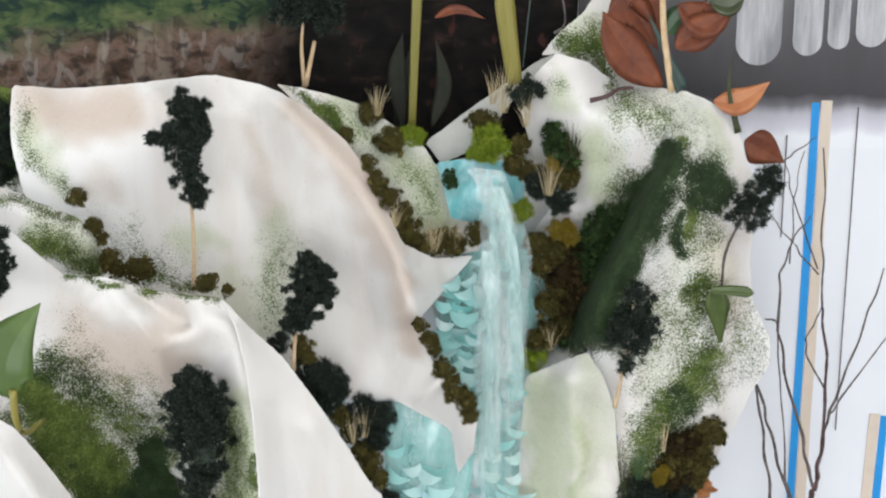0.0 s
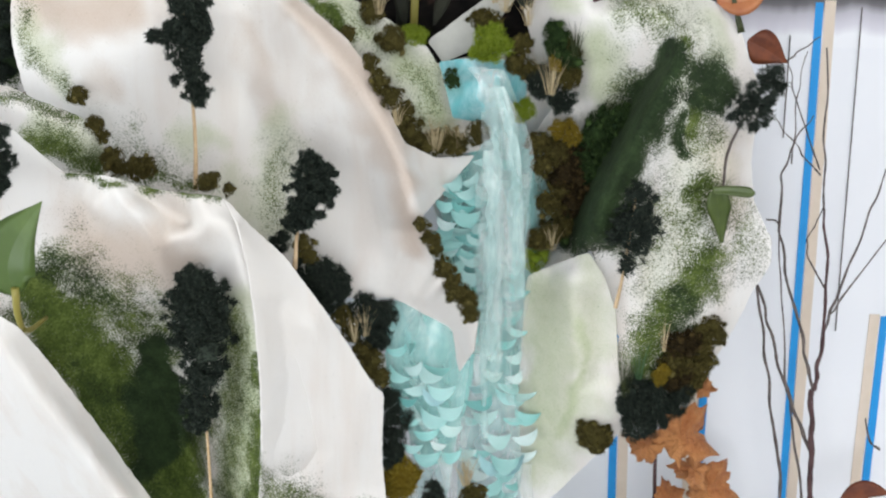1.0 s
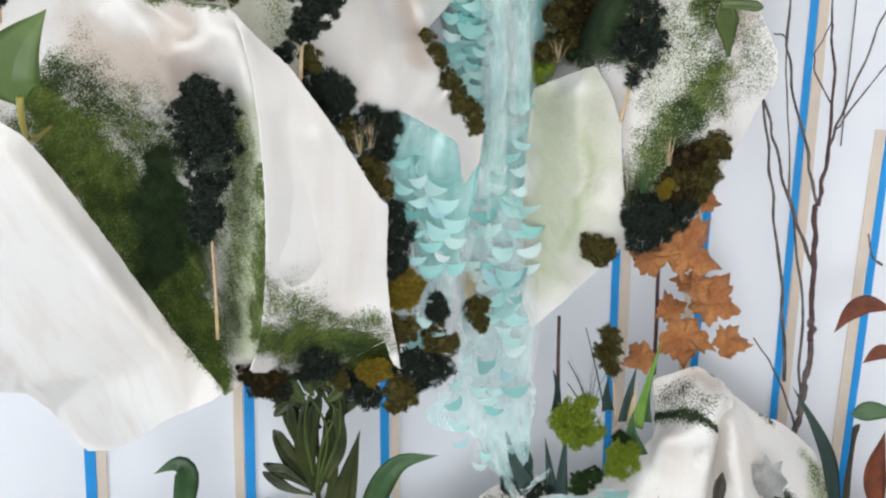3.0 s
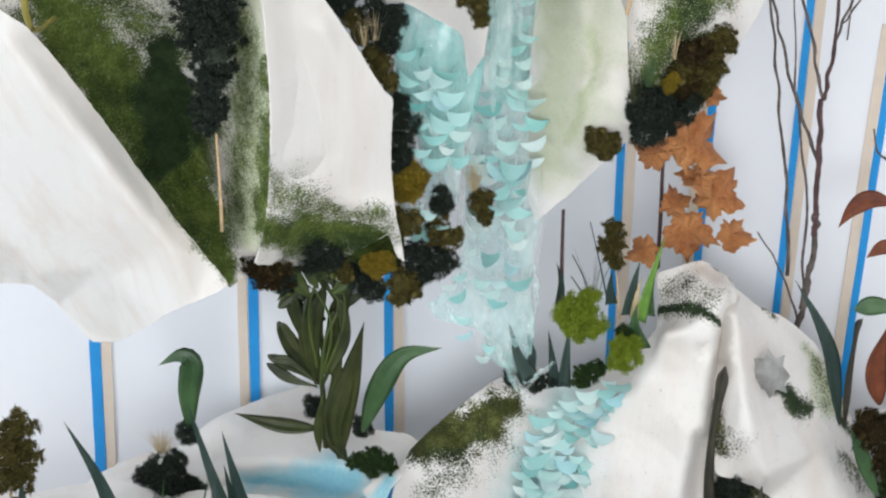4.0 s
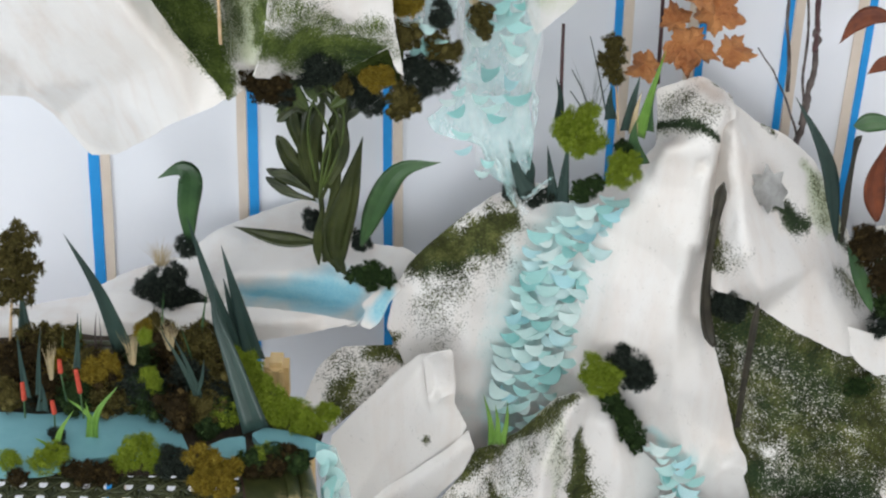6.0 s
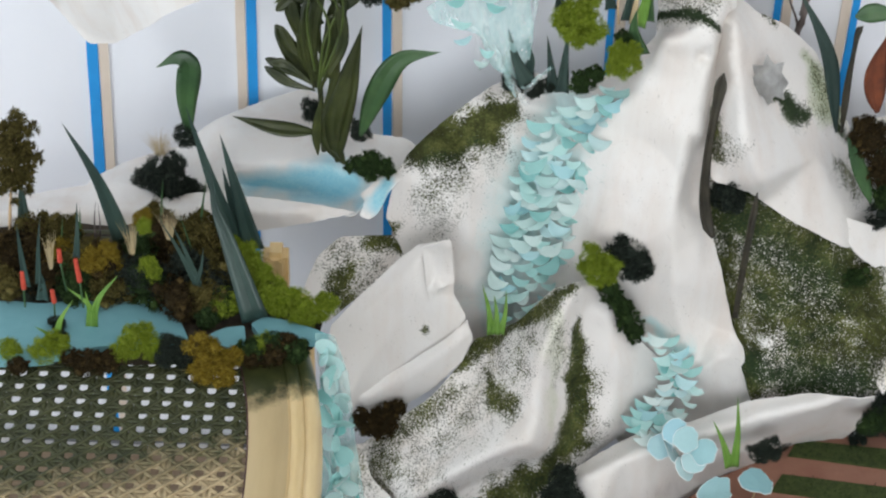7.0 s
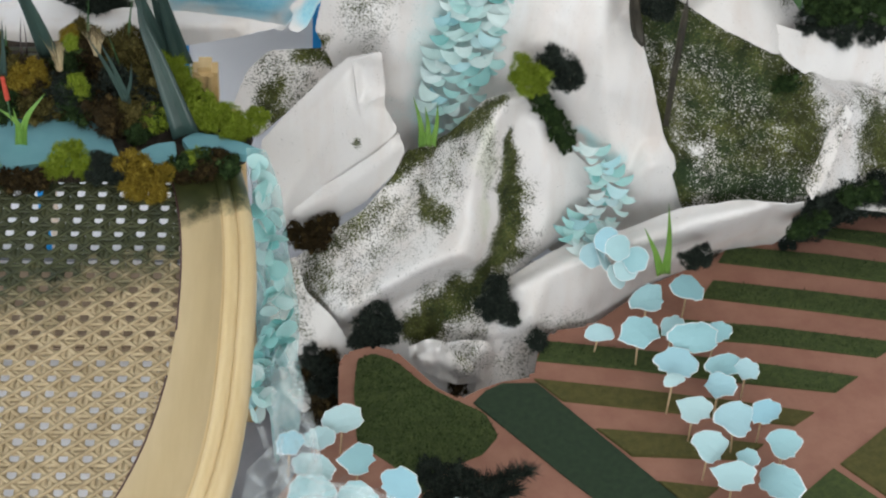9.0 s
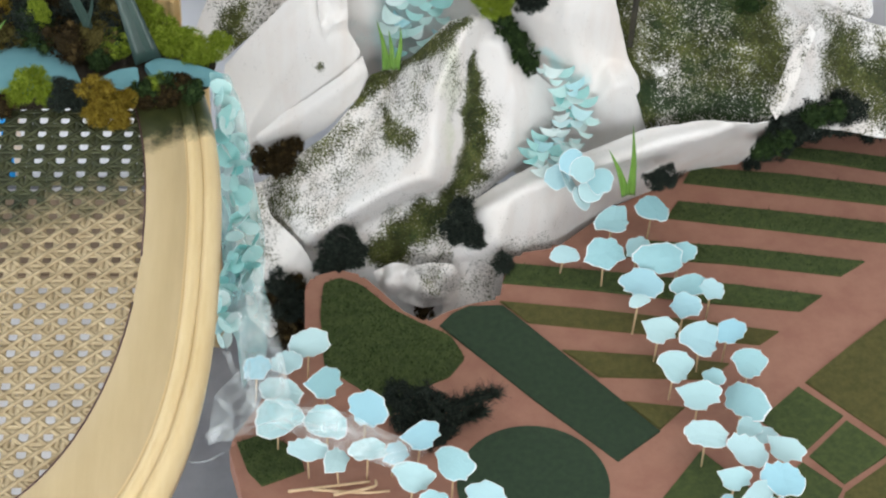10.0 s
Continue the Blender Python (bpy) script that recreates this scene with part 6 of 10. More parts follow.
# ---- moss on the upper mountain ----
clumps("olive", "along the canvas shoulder", [(-0.044, 1.695, 1.222, 0.020), (-0.061, 1.710, 1.240, 0.019), (-0.080, 1.680, 1.231, 0.012), (-0.061, 1.660, 1.213, 0.014), (-0.053, 1.650, 1.200, 0.015), (-0.043, 1.650, 1.186, 0.018), (-0.031, 1.660, 1.173, 0.014), (-0.030, 1.680, 1.147, 0.023), (-0.014, 1.690, 1.132, 0.021), (0.008, 1.690, 1.134, 0.022), (0.027, 1.690, 1.144, 0.019), (-0.039, 1.660, 1.162, 0.015), (-0.002, 1.700, 1.136, 0.017)])
clumps("olive", "on the canvas edge", [(-0.018, 1.630, 1.085, 0.012), (-0.010, 1.630, 1.072, 0.014), (-0.006, 1.630, 1.064, 0.012), (-0.000, 1.620, 1.051, 0.015), (0.006, 1.620, 1.040, 0.015), (0.012, 1.610, 1.034, 0.017), (0.020, 1.610, 1.025, 0.016), (0.023, 1.610, 1.014, 0.013)])
clumps("olive", "on the painted ridge", [(-0.298, 1.660, 1.183, 0.015), (-0.284, 1.650, 1.161, 0.016), (-0.278, 1.650, 1.152, 0.012), (-0.270, 1.650, 1.132, 0.017), (-0.267, 1.650, 1.123, 0.011), (-0.251, 1.650, 1.124, 0.018), (-0.243, 1.650, 1.125, 0.016), (-0.189, 1.600, 1.130, 0.014), (-0.183, 1.600, 1.134, 0.010), (-0.171, 1.600, 1.125, 0.009)])
clumps("lime", "beside the pool", [(0.037, 1.690, 1.223, 0.024), (0.030, 1.690, 1.215, 0.016), (0.066, 1.690, 1.164, 0.016), (0.063, 1.690, 1.158, 0.010), (0.078, 1.700, 1.027, 0.017), (-0.026, 1.700, 1.224, 0.016)])
clumps("olive", "beside the pool", [(0.036, 1.715, 1.230, 0.023), (0.028, 1.720, 1.232, 0.016), (0.062, 1.700, 1.217, 0.016), (0.059, 1.700, 1.201, 0.020), (0.068, 1.700, 1.196, 0.016), (0.101, 1.710, 1.188, 0.024), (0.106, 1.715, 1.214, 0.019)])
clumps("grass", "beside the pool", [(0.094, 1.715, 1.221, 0.024), (0.103, 1.720, 1.227, 0.019), (0.099, 1.710, 1.206, 0.025), (0.005, 1.700, 1.187, 0.012)])
clumps("dark", "beside the pool", [(0.080, 1.700, 1.186, 0.022), (0.073, 1.700, 1.191, 0.014), (0.097, 1.700, 1.168, 0.017), (0.090, 1.700, 1.171, 0.011)])
clumps("yellow", "in the dark gully", [(0.090, 1.695, 1.202, 0.010), (0.104, 1.700, 1.141, 0.015), (0.094, 1.700, 1.144, 0.011)])
clumps("olive", "down the dark gully", [(0.092, 1.710, 1.121, 0.024), (0.098, 1.710, 1.088, 0.020), (0.106, 1.720, 1.051, 0.023), (0.091, 1.710, 1.047, 0.018)])
clumps("brown", "down the dark gully", [(0.102, 1.710, 1.103, 0.027), (0.110, 1.710, 1.075, 0.024), (0.114, 1.710, 1.093, 0.023), (0.121, 1.715, 1.117, 0.020)])
clumps("grass", "in the dark gully", [(0.130, 1.700, 1.142, 0.028), (0.138, 1.700, 1.127, 0.027), (0.127, 1.710, 1.109, 0.029), (0.121, 1.720, 1.079, 0.029), (0.120, 1.720, 1.053, 0.029), (0.113, 1.720, 1.032, 0.024), (0.141, 1.690, 1.153, 0.017)])
clumps("olive", "in the dark gully", [(0.079, 1.700, 1.132, 0.019), (0.081, 1.700, 1.112, 0.017), (0.089, 1.700, 1.076, 0.019), (0.080, 1.700, 1.045, 0.017)])
clumps("dark", "in the fold between the canvases", [(-0.132, 1.620, 1.073, 0.017), (-0.110, 1.630, 1.045, 0.023), (-0.099, 1.630, 1.042, 0.021), (-0.089, 1.630, 1.037, 0.020), (-0.104, 1.630, 1.027, 0.021), (-0.093, 1.630, 1.020, 0.022), (-0.086, 1.630, 1.027, 0.017), (-0.057, 1.630, 1.000, 0.025), (-0.048, 1.630, 1.005, 0.019), (-0.067, 1.640, 1.003, 0.019), (-0.052, 1.635, 0.982, 0.019), (-0.062, 1.635, 0.979, 0.019)])
clumps("olive", "in the fold between the canvases", [(-0.114, 1.620, 1.070, 0.016), (-0.109, 1.620, 1.060, 0.012), (-0.085, 1.630, 1.004, 0.017), (-0.076, 1.630, 0.989, 0.017), (-0.067, 1.625, 0.974, 0.016), (-0.062, 1.625, 0.958, 0.017), (-0.053, 1.620, 0.951, 0.016), (-0.057, 1.625, 0.966, 0.016)])
clumps("dark", "at the foot of the canvas", [(-0.045, 1.635, 0.921, 0.019), (-0.040, 1.635, 0.904, 0.021), (-0.041, 1.635, 0.885, 0.021), (-0.044, 1.630, 0.874, 0.017), (-0.007, 1.640, 0.832, 0.019), (-0.010, 1.640, 0.825, 0.014), (-0.029, 1.630, 0.777, 0.020), (-0.020, 1.640, 0.780, 0.022), (-0.012, 1.630, 0.768, 0.022), (0.000, 1.640, 0.771, 0.018), (-0.022, 1.630, 0.760, 0.018), (-0.077, 1.630, 0.755, 0.022), (-0.067, 1.630, 0.747, 0.020), (-0.113, 1.620, 0.792, 0.025), (-0.105, 1.620, 0.781, 0.023), (-0.120, 1.620, 0.778, 0.020), (-0.143, 1.600, 0.770, 0.020)])
clumps("olive", "at the foot of the canvas", [(0.024, 1.660, 0.815, 0.019), (0.029, 1.660, 0.823, 0.016), (0.031, 1.660, 0.804, 0.014), (-0.037, 1.630, 0.813, 0.021), (-0.010, 1.640, 0.800, 0.023), (0.002, 1.640, 0.791, 0.018), (-0.039, 1.620, 0.757, 0.026), (-0.041, 1.620, 0.745, 0.018), (-0.031, 1.620, 0.751, 0.017), (-0.091, 1.620, 0.767, 0.015)])
clumps("yellow", "at the foot of the canvas", [(-0.042, 1.635, 0.852, 0.019), (-0.035, 1.635, 0.858, 0.018), (-0.033, 1.635, 0.843, 0.019), (-0.042, 1.635, 0.838, 0.014), (-0.025, 1.640, 0.852, 0.013), (-0.063, 1.615, 0.777, 0.018), (-0.055, 1.615, 0.781, 0.017), (-0.071, 1.615, 0.779, 0.012)])
clumps("brown", "at the foot of the canvas", [(-0.166, 1.585, 0.791, 0.018), (-0.156, 1.585, 0.787, 0.019), (-0.147, 1.590, 0.787, 0.018), (-0.161, 1.585, 0.778, 0.016), (-0.152, 1.590, 0.773, 0.015), (-0.139, 1.600, 0.767, 0.015), (-0.025, 1.645, 0.844, 0.011)])
clumps("olive", "on the pale flap", [(0.131, 1.655, 0.880, 0.024), (0.125, 1.655, 0.886, 0.017), (0.138, 1.655, 0.883, 0.015), (0.134, 1.655, 0.872, 0.015)])
clumps("dark", "on the speckled slope", [(0.162, 1.650, 0.925, 0.024), (0.172, 1.650, 0.912, 0.026), (0.168, 1.650, 0.898, 0.023), (0.179, 1.650, 0.923, 0.021), (0.182, 1.650, 0.904, 0.019), (0.200, 1.660, 0.911, 0.020), (0.204, 1.660, 0.923, 0.018), (0.192, 1.655, 0.907, 0.018), (0.159, 1.650, 0.912, 0.017)])
clumps("olive", "on the speckled slope", [(0.221, 1.665, 0.977, 0.019), (0.227, 1.665, 0.982, 0.016), (0.219, 1.665, 0.961, 0.019), (0.207, 1.660, 0.950, 0.021), (0.218, 1.665, 0.942, 0.018), (0.214, 1.665, 0.929, 0.018), (0.226, 1.670, 0.946, 0.015), (0.195, 1.655, 0.952, 0.019), (0.234, 1.670, 0.969, 0.013)])
clumps("brown", "on the speckled slope", [(0.199, 1.655, 0.968, 0.022), (0.206, 1.660, 0.937, 0.019), (0.196, 1.655, 0.934, 0.019), (0.211, 1.660, 0.971, 0.019), (0.193, 1.655, 0.947, 0.017)])
clumps("yellow", "on the speckled slope", [(0.184, 1.645, 0.942, 0.012), (0.187, 1.645, 0.949, 0.009)])
clumps("dark", "on the back slope", [(-0.372, 1.725, 1.235, 0.021), (-0.369, 1.725, 1.206, 0.024), (-0.373, 1.725, 1.181, 0.019)])

# ---- model trees ----
tree((-0.203, 1.645, 1.108), (-0.202, 1.645, 1.164), [(-0.206, 1.630, 1.268, 0.0114), (-0.197, 1.630, 1.262, 0.0122), (-0.199, 1.630, 1.250, 0.0137), (-0.205, 1.630, 1.240, 0.0160), (-0.214, 1.630, 1.247, 0.0076), (-0.202, 1.630, 1.216, 0.0137), (-0.197, 1.630, 1.195, 0.0099), (-0.229, 1.635, 1.240, 0.0053)], "dark", "tall narrow model tree of blackish lichen on a stick", 1, n=8500, core=0.85)
tree((-0.120, 1.600, 1.057), (-0.117, 1.600, 1.094), [(-0.108, 1.590, 1.150, 0.011), (-0.100, 1.590, 1.141, 0.015), (-0.107, 1.590, 1.124, 0.017), (-0.114, 1.590, 1.107, 0.012), (-0.123, 1.590, 1.101, 0.005), (-0.093, 1.590, 1.131, 0.009)], "dark", "small rounded model tree of dark lichen", 2, n=7500, core=0.62)
tree((-0.191, 1.575, 0.831), (-0.192, 1.575, 0.900), [(-0.196, 1.560, 1.063, 0.015), (-0.206, 1.560, 1.046, 0.014), (-0.186, 1.560, 1.046, 0.017), (-0.198, 1.560, 1.029, 0.022), (-0.182, 1.560, 1.029, 0.014), (-0.190, 1.560, 1.004, 0.020), (-0.193, 1.560, 0.979, 0.016), (-0.196, 1.570, 0.949, 0.014), (-0.198, 1.570, 0.934, 0.010)], "dark", "tall dense model tree of blackish green lichen in the green hollow", 3, n=13000, trunk=0.0017, core=1.0, twig_mat=STICK)
tree((0.143, 1.640, 1.008), (0.148, 1.640, 1.037), [(0.155, 1.620, 1.117, 0.011), (0.160, 1.620, 1.100, 0.017), (0.149, 1.620, 1.090, 0.015), (0.163, 1.620, 1.083, 0.012), (0.155, 1.620, 1.070, 0.012), (0.150, 1.620, 1.054, 0.007), (0.137, 1.630, 1.076, 0.006)], "dark", "bushy model tree of black lichen on the speckled slope", 4, n=4200, thin=0.3)
tree((0.228, 1.655, 1.108), (0.233, 1.655, 1.148), [(0.261, 1.640, 1.213, 0.008), (0.256, 1.640, 1.202, 0.012), (0.247, 1.640, 1.190, 0.013), (0.255, 1.640, 1.180, 0.010), (0.237, 1.640, 1.179, 0.009), (0.248, 1.640, 1.168, 0.005), (0.266, 1.640, 1.202, 0.006)], "dark", "leaning model tree with a sparse lichen crown", 5, n=2600, thin=0.3, trunk=0.0016, twig_mat=TWIG)
tree((-0.116, 1.735, 1.256), (-0.118, 1.735, 1.292), [(-0.114, 1.730, 1.327, 0.019), (-0.098, 1.730, 1.313, 0.013), (-0.128, 1.730, 1.322, 0.012), (-0.105, 1.730, 1.336, 0.019), (-0.091, 1.730, 1.327, 0.010)], "dark", "model tree with a forked pale stick trunk behind the ridge", 6, n=4000)
tagged(tube("forked_stick", [(-0.115, 1.733, 1.258), (-0.107, 1.733, 1.296)], 0.0022, 0.0016, STICK), "pale thin stick beside the tree trunk", "stick")
tree((-0.351, 1.570, 1.114), (-0.350, 1.570, 1.125), [(-0.346, 1.570, 1.179, 0.011), (-0.347, 1.570, 1.156, 0.011), (-0.349, 1.570, 1.137, 0.010)], "dark", "dark lichen tree at the canvas edge", 7, n=2600)
tree((-0.406, 1.600, 0.465), (-0.400, 1.600, 0.522), [(-0.387, 1.600, 0.608, 0.018), (-0.399, 1.600, 0.586, 0.022), (-0.382, 1.600, 0.580, 0.017), (-0.397, 1.600, 0.554, 0.020), (-0.387, 1.600, 0.558, 0.014)], "olive", "round olive moss tree on a thin stick", 8, core=0.85, n=3400, size=0.007, thin=0.5)
tree((0.161, 1.715, 0.667), (0.156, 1.715, 0.713), [(0.149, 1.710, 0.767, 0.008), (0.153, 1.710, 0.755, 0.009), (0.147, 1.710, 0.746, 0.010), (0.153, 1.710, 0.733, 0.008)], "olive", "small olive moss tree on a thin stalk", 9, core=0.85, n=1500, size=0.006, thin=0.5, trunk=0.0012)
tree((0.063, 1.725, 1.240), (0.066, 1.725, 1.247), [(0.070, 1.720, 1.263, 0.008), (0.061, 1.720, 1.256, 0.008), (0.077, 1.720, 1.259, 0.006), (0.065, 1.720, 1.251, 0.007)], "dark", "tiny sparse lichen tree near the crest", 10, n=1500, size=0.005)

# ---- dry and green tufts ----
for k, (b, h, sp, n, mat, lab) in enumerate((
        ((-0.055, 1.705, 1.240), 0.030, 0.012, 22, STRAW, "tuft of pale dry grass on the ridge"), ((0.049, 1.720, 1.239), 0.05, 0.016, 26, STRAW, "tall tuft of straw-coloured grass"),
        ((0.040, 1.725, 1.245), 0.032, 0.012, 16, STRAW, "tuft of straw-coloured grass"), ((-0.008, 1.685, 1.129), 0.035, 0.016, 26, STRAW, "tuft of straw grass by the water"),
        ((0.010, 1.685, 1.132), 0.026, 0.014, 20, STRAW, "tuft of straw grass by the water"), ((-0.039, 1.650, 1.163), 0.030, 0.012, 18, STRAW, "tuft of straw grass by the moss"),
        ((0.087, 1.690, 1.177), 0.04, 0.018, 26, STRAW, "dry reed tuft beside the pool"), ((0.092, 1.700, 1.035), 0.03, 0.014, 22, STRAW, "dry tuft in the gully"),
        ((0.068, 1.710, 1.230), 0.035, 0.012, 14, STRAW, "thin dry grass near the crest"), ((-0.073, 1.620, 0.984), 0.032, 0.010, 14, STRAW, "dry orange-tan sprig in the fold"),
        ((-0.064, 1.620, 0.989), 0.030, 0.010, 14, STRAW, "dry orange-tan sprig in the fold"), ((0.021, 1.660, 0.829), 0.034, 0.014, 40, STRAW, "tuft of pale blond grass at the fall"),
        ((0.166, 1.645, 0.940), 0.04, 0.014, 20, GREEN_LEAF, "thin green grass on the slope"), ((0.186, 1.645, 0.966), 0.034, 0.008, 10, STRAW, "dry sprig on the slope"),
        ((-0.278, 1.730, 0.492), 0.030, 0.020, 70, STRAW, "bushy tuft of pale yellow grass"), ((-0.286, 1.590, 0.470), 0.05, 0.016, 24, STRAW, "tuft of dry brown grass at the pond"),
        ((0.134, 1.710, 0.685), 0.07, 0.022, 8, AGAVE, "thin dark grass blades"), ((0.107, 1.700, 1.206), 0.045, 0.014, 18, OLIVE_LEAF, "tuft of olive grass beside the pool"),
        ((0.155, 1.645, 0.923), 0.045, 0.014, 18, OLIVE_LEAF, "green grass on the speckled slope"))):
    tuft(b, h, sp * 1.25, int(1.4 * n), mat, lab, 0.00038, k + 1)

# ---- leaves stuck in behind and on top ----
spike([(-0.027, 1.750, 1.214), (-0.025, 1.750, 1.269), (-0.023, 1.750, 1.318), (-0.022, 1.750, 1.346)], 0.009, STEM_LEAF, "tall yellow-green strap stem behind the ridge", "stem", "strap", 0.15)
spike([(0.060, 1.750, 1.255), (0.054, 1.750, 1.294), (0.048, 1.750, 1.342)], 0.018, STEM_LEAF, "yellow-green blade behind the crest", "leaf", "strap", 0.2)
# leaves behind the ridge, shaded by their darkened colour
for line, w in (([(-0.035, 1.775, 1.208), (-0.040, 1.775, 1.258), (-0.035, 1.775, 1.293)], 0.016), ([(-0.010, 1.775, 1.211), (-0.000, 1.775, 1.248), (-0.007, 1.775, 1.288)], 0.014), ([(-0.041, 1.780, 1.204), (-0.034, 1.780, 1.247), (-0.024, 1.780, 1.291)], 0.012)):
    spike(line, w, SHADE_LEAF, "olive leaf with shade in its colour, behind the ridge", "leaf", "leaf", 0.2)
spike([(-0.008, 1.760, 1.310), (0.011, 1.760, 1.317), (0.035, 1.760, 1.309)], 0.009, MAGNOLIA, "curled dry brown leaf behind the ridge", "leaf", "leaf", 0.3)
spike([(0.178, 1.700, 1.268), (0.154, 1.700, 1.288), (0.137, 1.700, 1.311), (0.128, 1.700, 1.330)], 0.036, MAGNOLIA, "large russet dry magnolia leaf", "dry leaf", "leaf", 0.25, (0.3, -1, 0.2), group="dry leaves at the crest")
spike([(0.133, 1.710, 1.323), (0.153, 1.710, 1.328), (0.175, 1.710, 1.295)], 0.030, MAGNOLIA, "folded russet dry leaf", "dry leaf", "leaf", 0.4, (0.1, -1, 0.4), group="dry leaves at the crest")
spike([(0.143, 1.710, 1.351), (0.162, 1.710, 1.342), (0.177, 1.710, 1.309)], 0.034, MAGNOLIA, "folded russet dry leaf", "dry leaf", "leaf", 0.3, (-0.3, -1, 0.1), group="dry leaves at the crest")
spike([(0.188, 1.700, 1.300), (0.208, 1.700, 1.314), (0.234, 1.700, 1.331)], 0.030, MAGNOLIA, "russet dry leaf pointing sideways", "dry leaf", "leaf", 0.3, (0, -1, 0.5), group="dry leaves at the crest")
spike([(0.189, 1.705, 1.334), (0.213, 1.705, 1.320), (0.237, 1.705, 1.344)], 0.034, MAGNOLIA, "russet dry leaf pointing sideways", "dry leaf", "leaf", 0.35, (0, -1, 0.7), group="dry leaves at the crest")
spike([(0.219, 1.685, 1.259), (0.241, 1.685, 1.259), (0.264, 1.685, 1.276)], 0.024, ORANGE_LEAF, "dry orange leaf at the canvas edge", "dry leaf", "leaf", 0.3, (0, -1, 0.6), group="dry leaves at the crest")
spike([(0.248, 1.700, 1.222), (0.261, 1.700, 1.216), (0.282, 1.700, 1.203)], 0.030, MAGNOLIA, "russet dry leaf behind the canvas edge", "dry leaf", "leaf", 0.3, (0, -1, 0.2), group="dry leaves at the crest")
spike([(0.195, 1.700, 1.265), (0.179, 1.700, 1.298), (0.164, 1.700, 1.330)], 0.012, AGAVE, "narrow blue-green blade at the crest", "leaf", "spike", 0.3)
spike([(0.240, 1.685, 1.233), (0.231, 1.685, 1.269), (0.233, 1.685, 1.302)], 0.006, OLIVE_LEAF, "narrow green blade at the crest", "leaf", "spike", 0.3)
spike([(0.214, 1.700, 1.338), (0.230, 1.700, 1.334), (0.243, 1.700, 1.344)], 0.018, OLIVE_LEAF, "small green leaf at the crest", "leaf", "leaf", 0.3)
spike([(0.181, 1.710, 1.309), (0.192, 1.710, 1.323), (0.203, 1.710, 1.333)], 0.022, GREEN_LEAF, "green leaf among the russet leaves", "leaf", "leaf", 0.3)
tagged(tube("pale_stick", [(0.186, 1.700, 1.264), (0.178, 1.700, 1.312), (0.175, 1.700, 1.354)], 0.003, 0.0026, STICK), "pale peeled stick standing at the crest", "stick")
tagged(tube("wire", [(0.066, 1.750, 1.270), (0.072, 1.750, 1.337)], 0.0006, 0.0006, AGAVE), "thin green wire behind the crest", "wire")
tagged(tube("thin_twig", [(0.091, 1.740, 1.302), (0.100, 1.740, 1.311), (0.097, 1.740, 1.335)], 0.0012, 0.0008, TWIG), "thin brown twig at the crest", "twig")
tagged(tube("thin_twig", [(0.119, 1.690, 1.258), (0.133, 1.690, 1.262), (0.142, 1.690, 1.268), (0.154, 1.690, 1.269)], 0.0022, 0.0012, MAROON_TWIG), "short dark twig on the canvas", "twig")

BROAD = two_tone("matt_green_leaf", (0.062, 0.108, 0.020), (0.098, 0.155, 0.036), 20.0, 0.5, 0.2, 0.0005)
# broad green leaf at the canvas edge
cutting = thing("broad_leaf", "broad pointed green leaf on a pale stalk pinned to the canvas", "leaf", "cut leaves standing in the model")
leaf("blade", [(-0.317, 1.465, 1.090), (-0.322, 1.465, 1.111), (-0.314, 1.465, 1.135), (-0.293, 1.465, 1.165)], 0.052, BROAD, cutting, "leaf", 0.18, (-0.3, -1, 0.3))
tube("stalk", [(-0.317, 1.462, 1.097), (-0.317, 1.466, 1.072), (-0.316, 1.490, 1.050), (-0.315, 1.560, 1.030)], 0.0032, 0.0018, STEM_LEAF, cutting, "pale green stalk")
# folded green leaf on the speckled slope
spike([(0.228, 1.640, 1.067), (0.226, 1.640, 1.084), (0.223, 1.640, 1.101), (0.221, 1.640, 1.115)], 0.021, SAP_LEAF, "folded olive green leaf stuck on the slope", "leaf", "blade", 0.45)
spike([(0.218, 1.638, 1.113), (0.235, 1.638, 1.113), (0.253, 1.638, 1.111)], 0.010, SAP_LEAF, "small olive leaf tip bent sideways", "leaf", "strap", 0.3)
# hooked leaf on the ledge
spike([(-0.249, 1.735, 0.509), (-0.249, 1.735, 0.556), (-0.245, 1.735, 0.592), (-0.255, 1.735, 0.603), (-0.277, 1.735, 0.591)], 0.024, GREEN_LEAF, "dark green strap leaf bent over at its tip", "leaf", "leaf", 0.12)

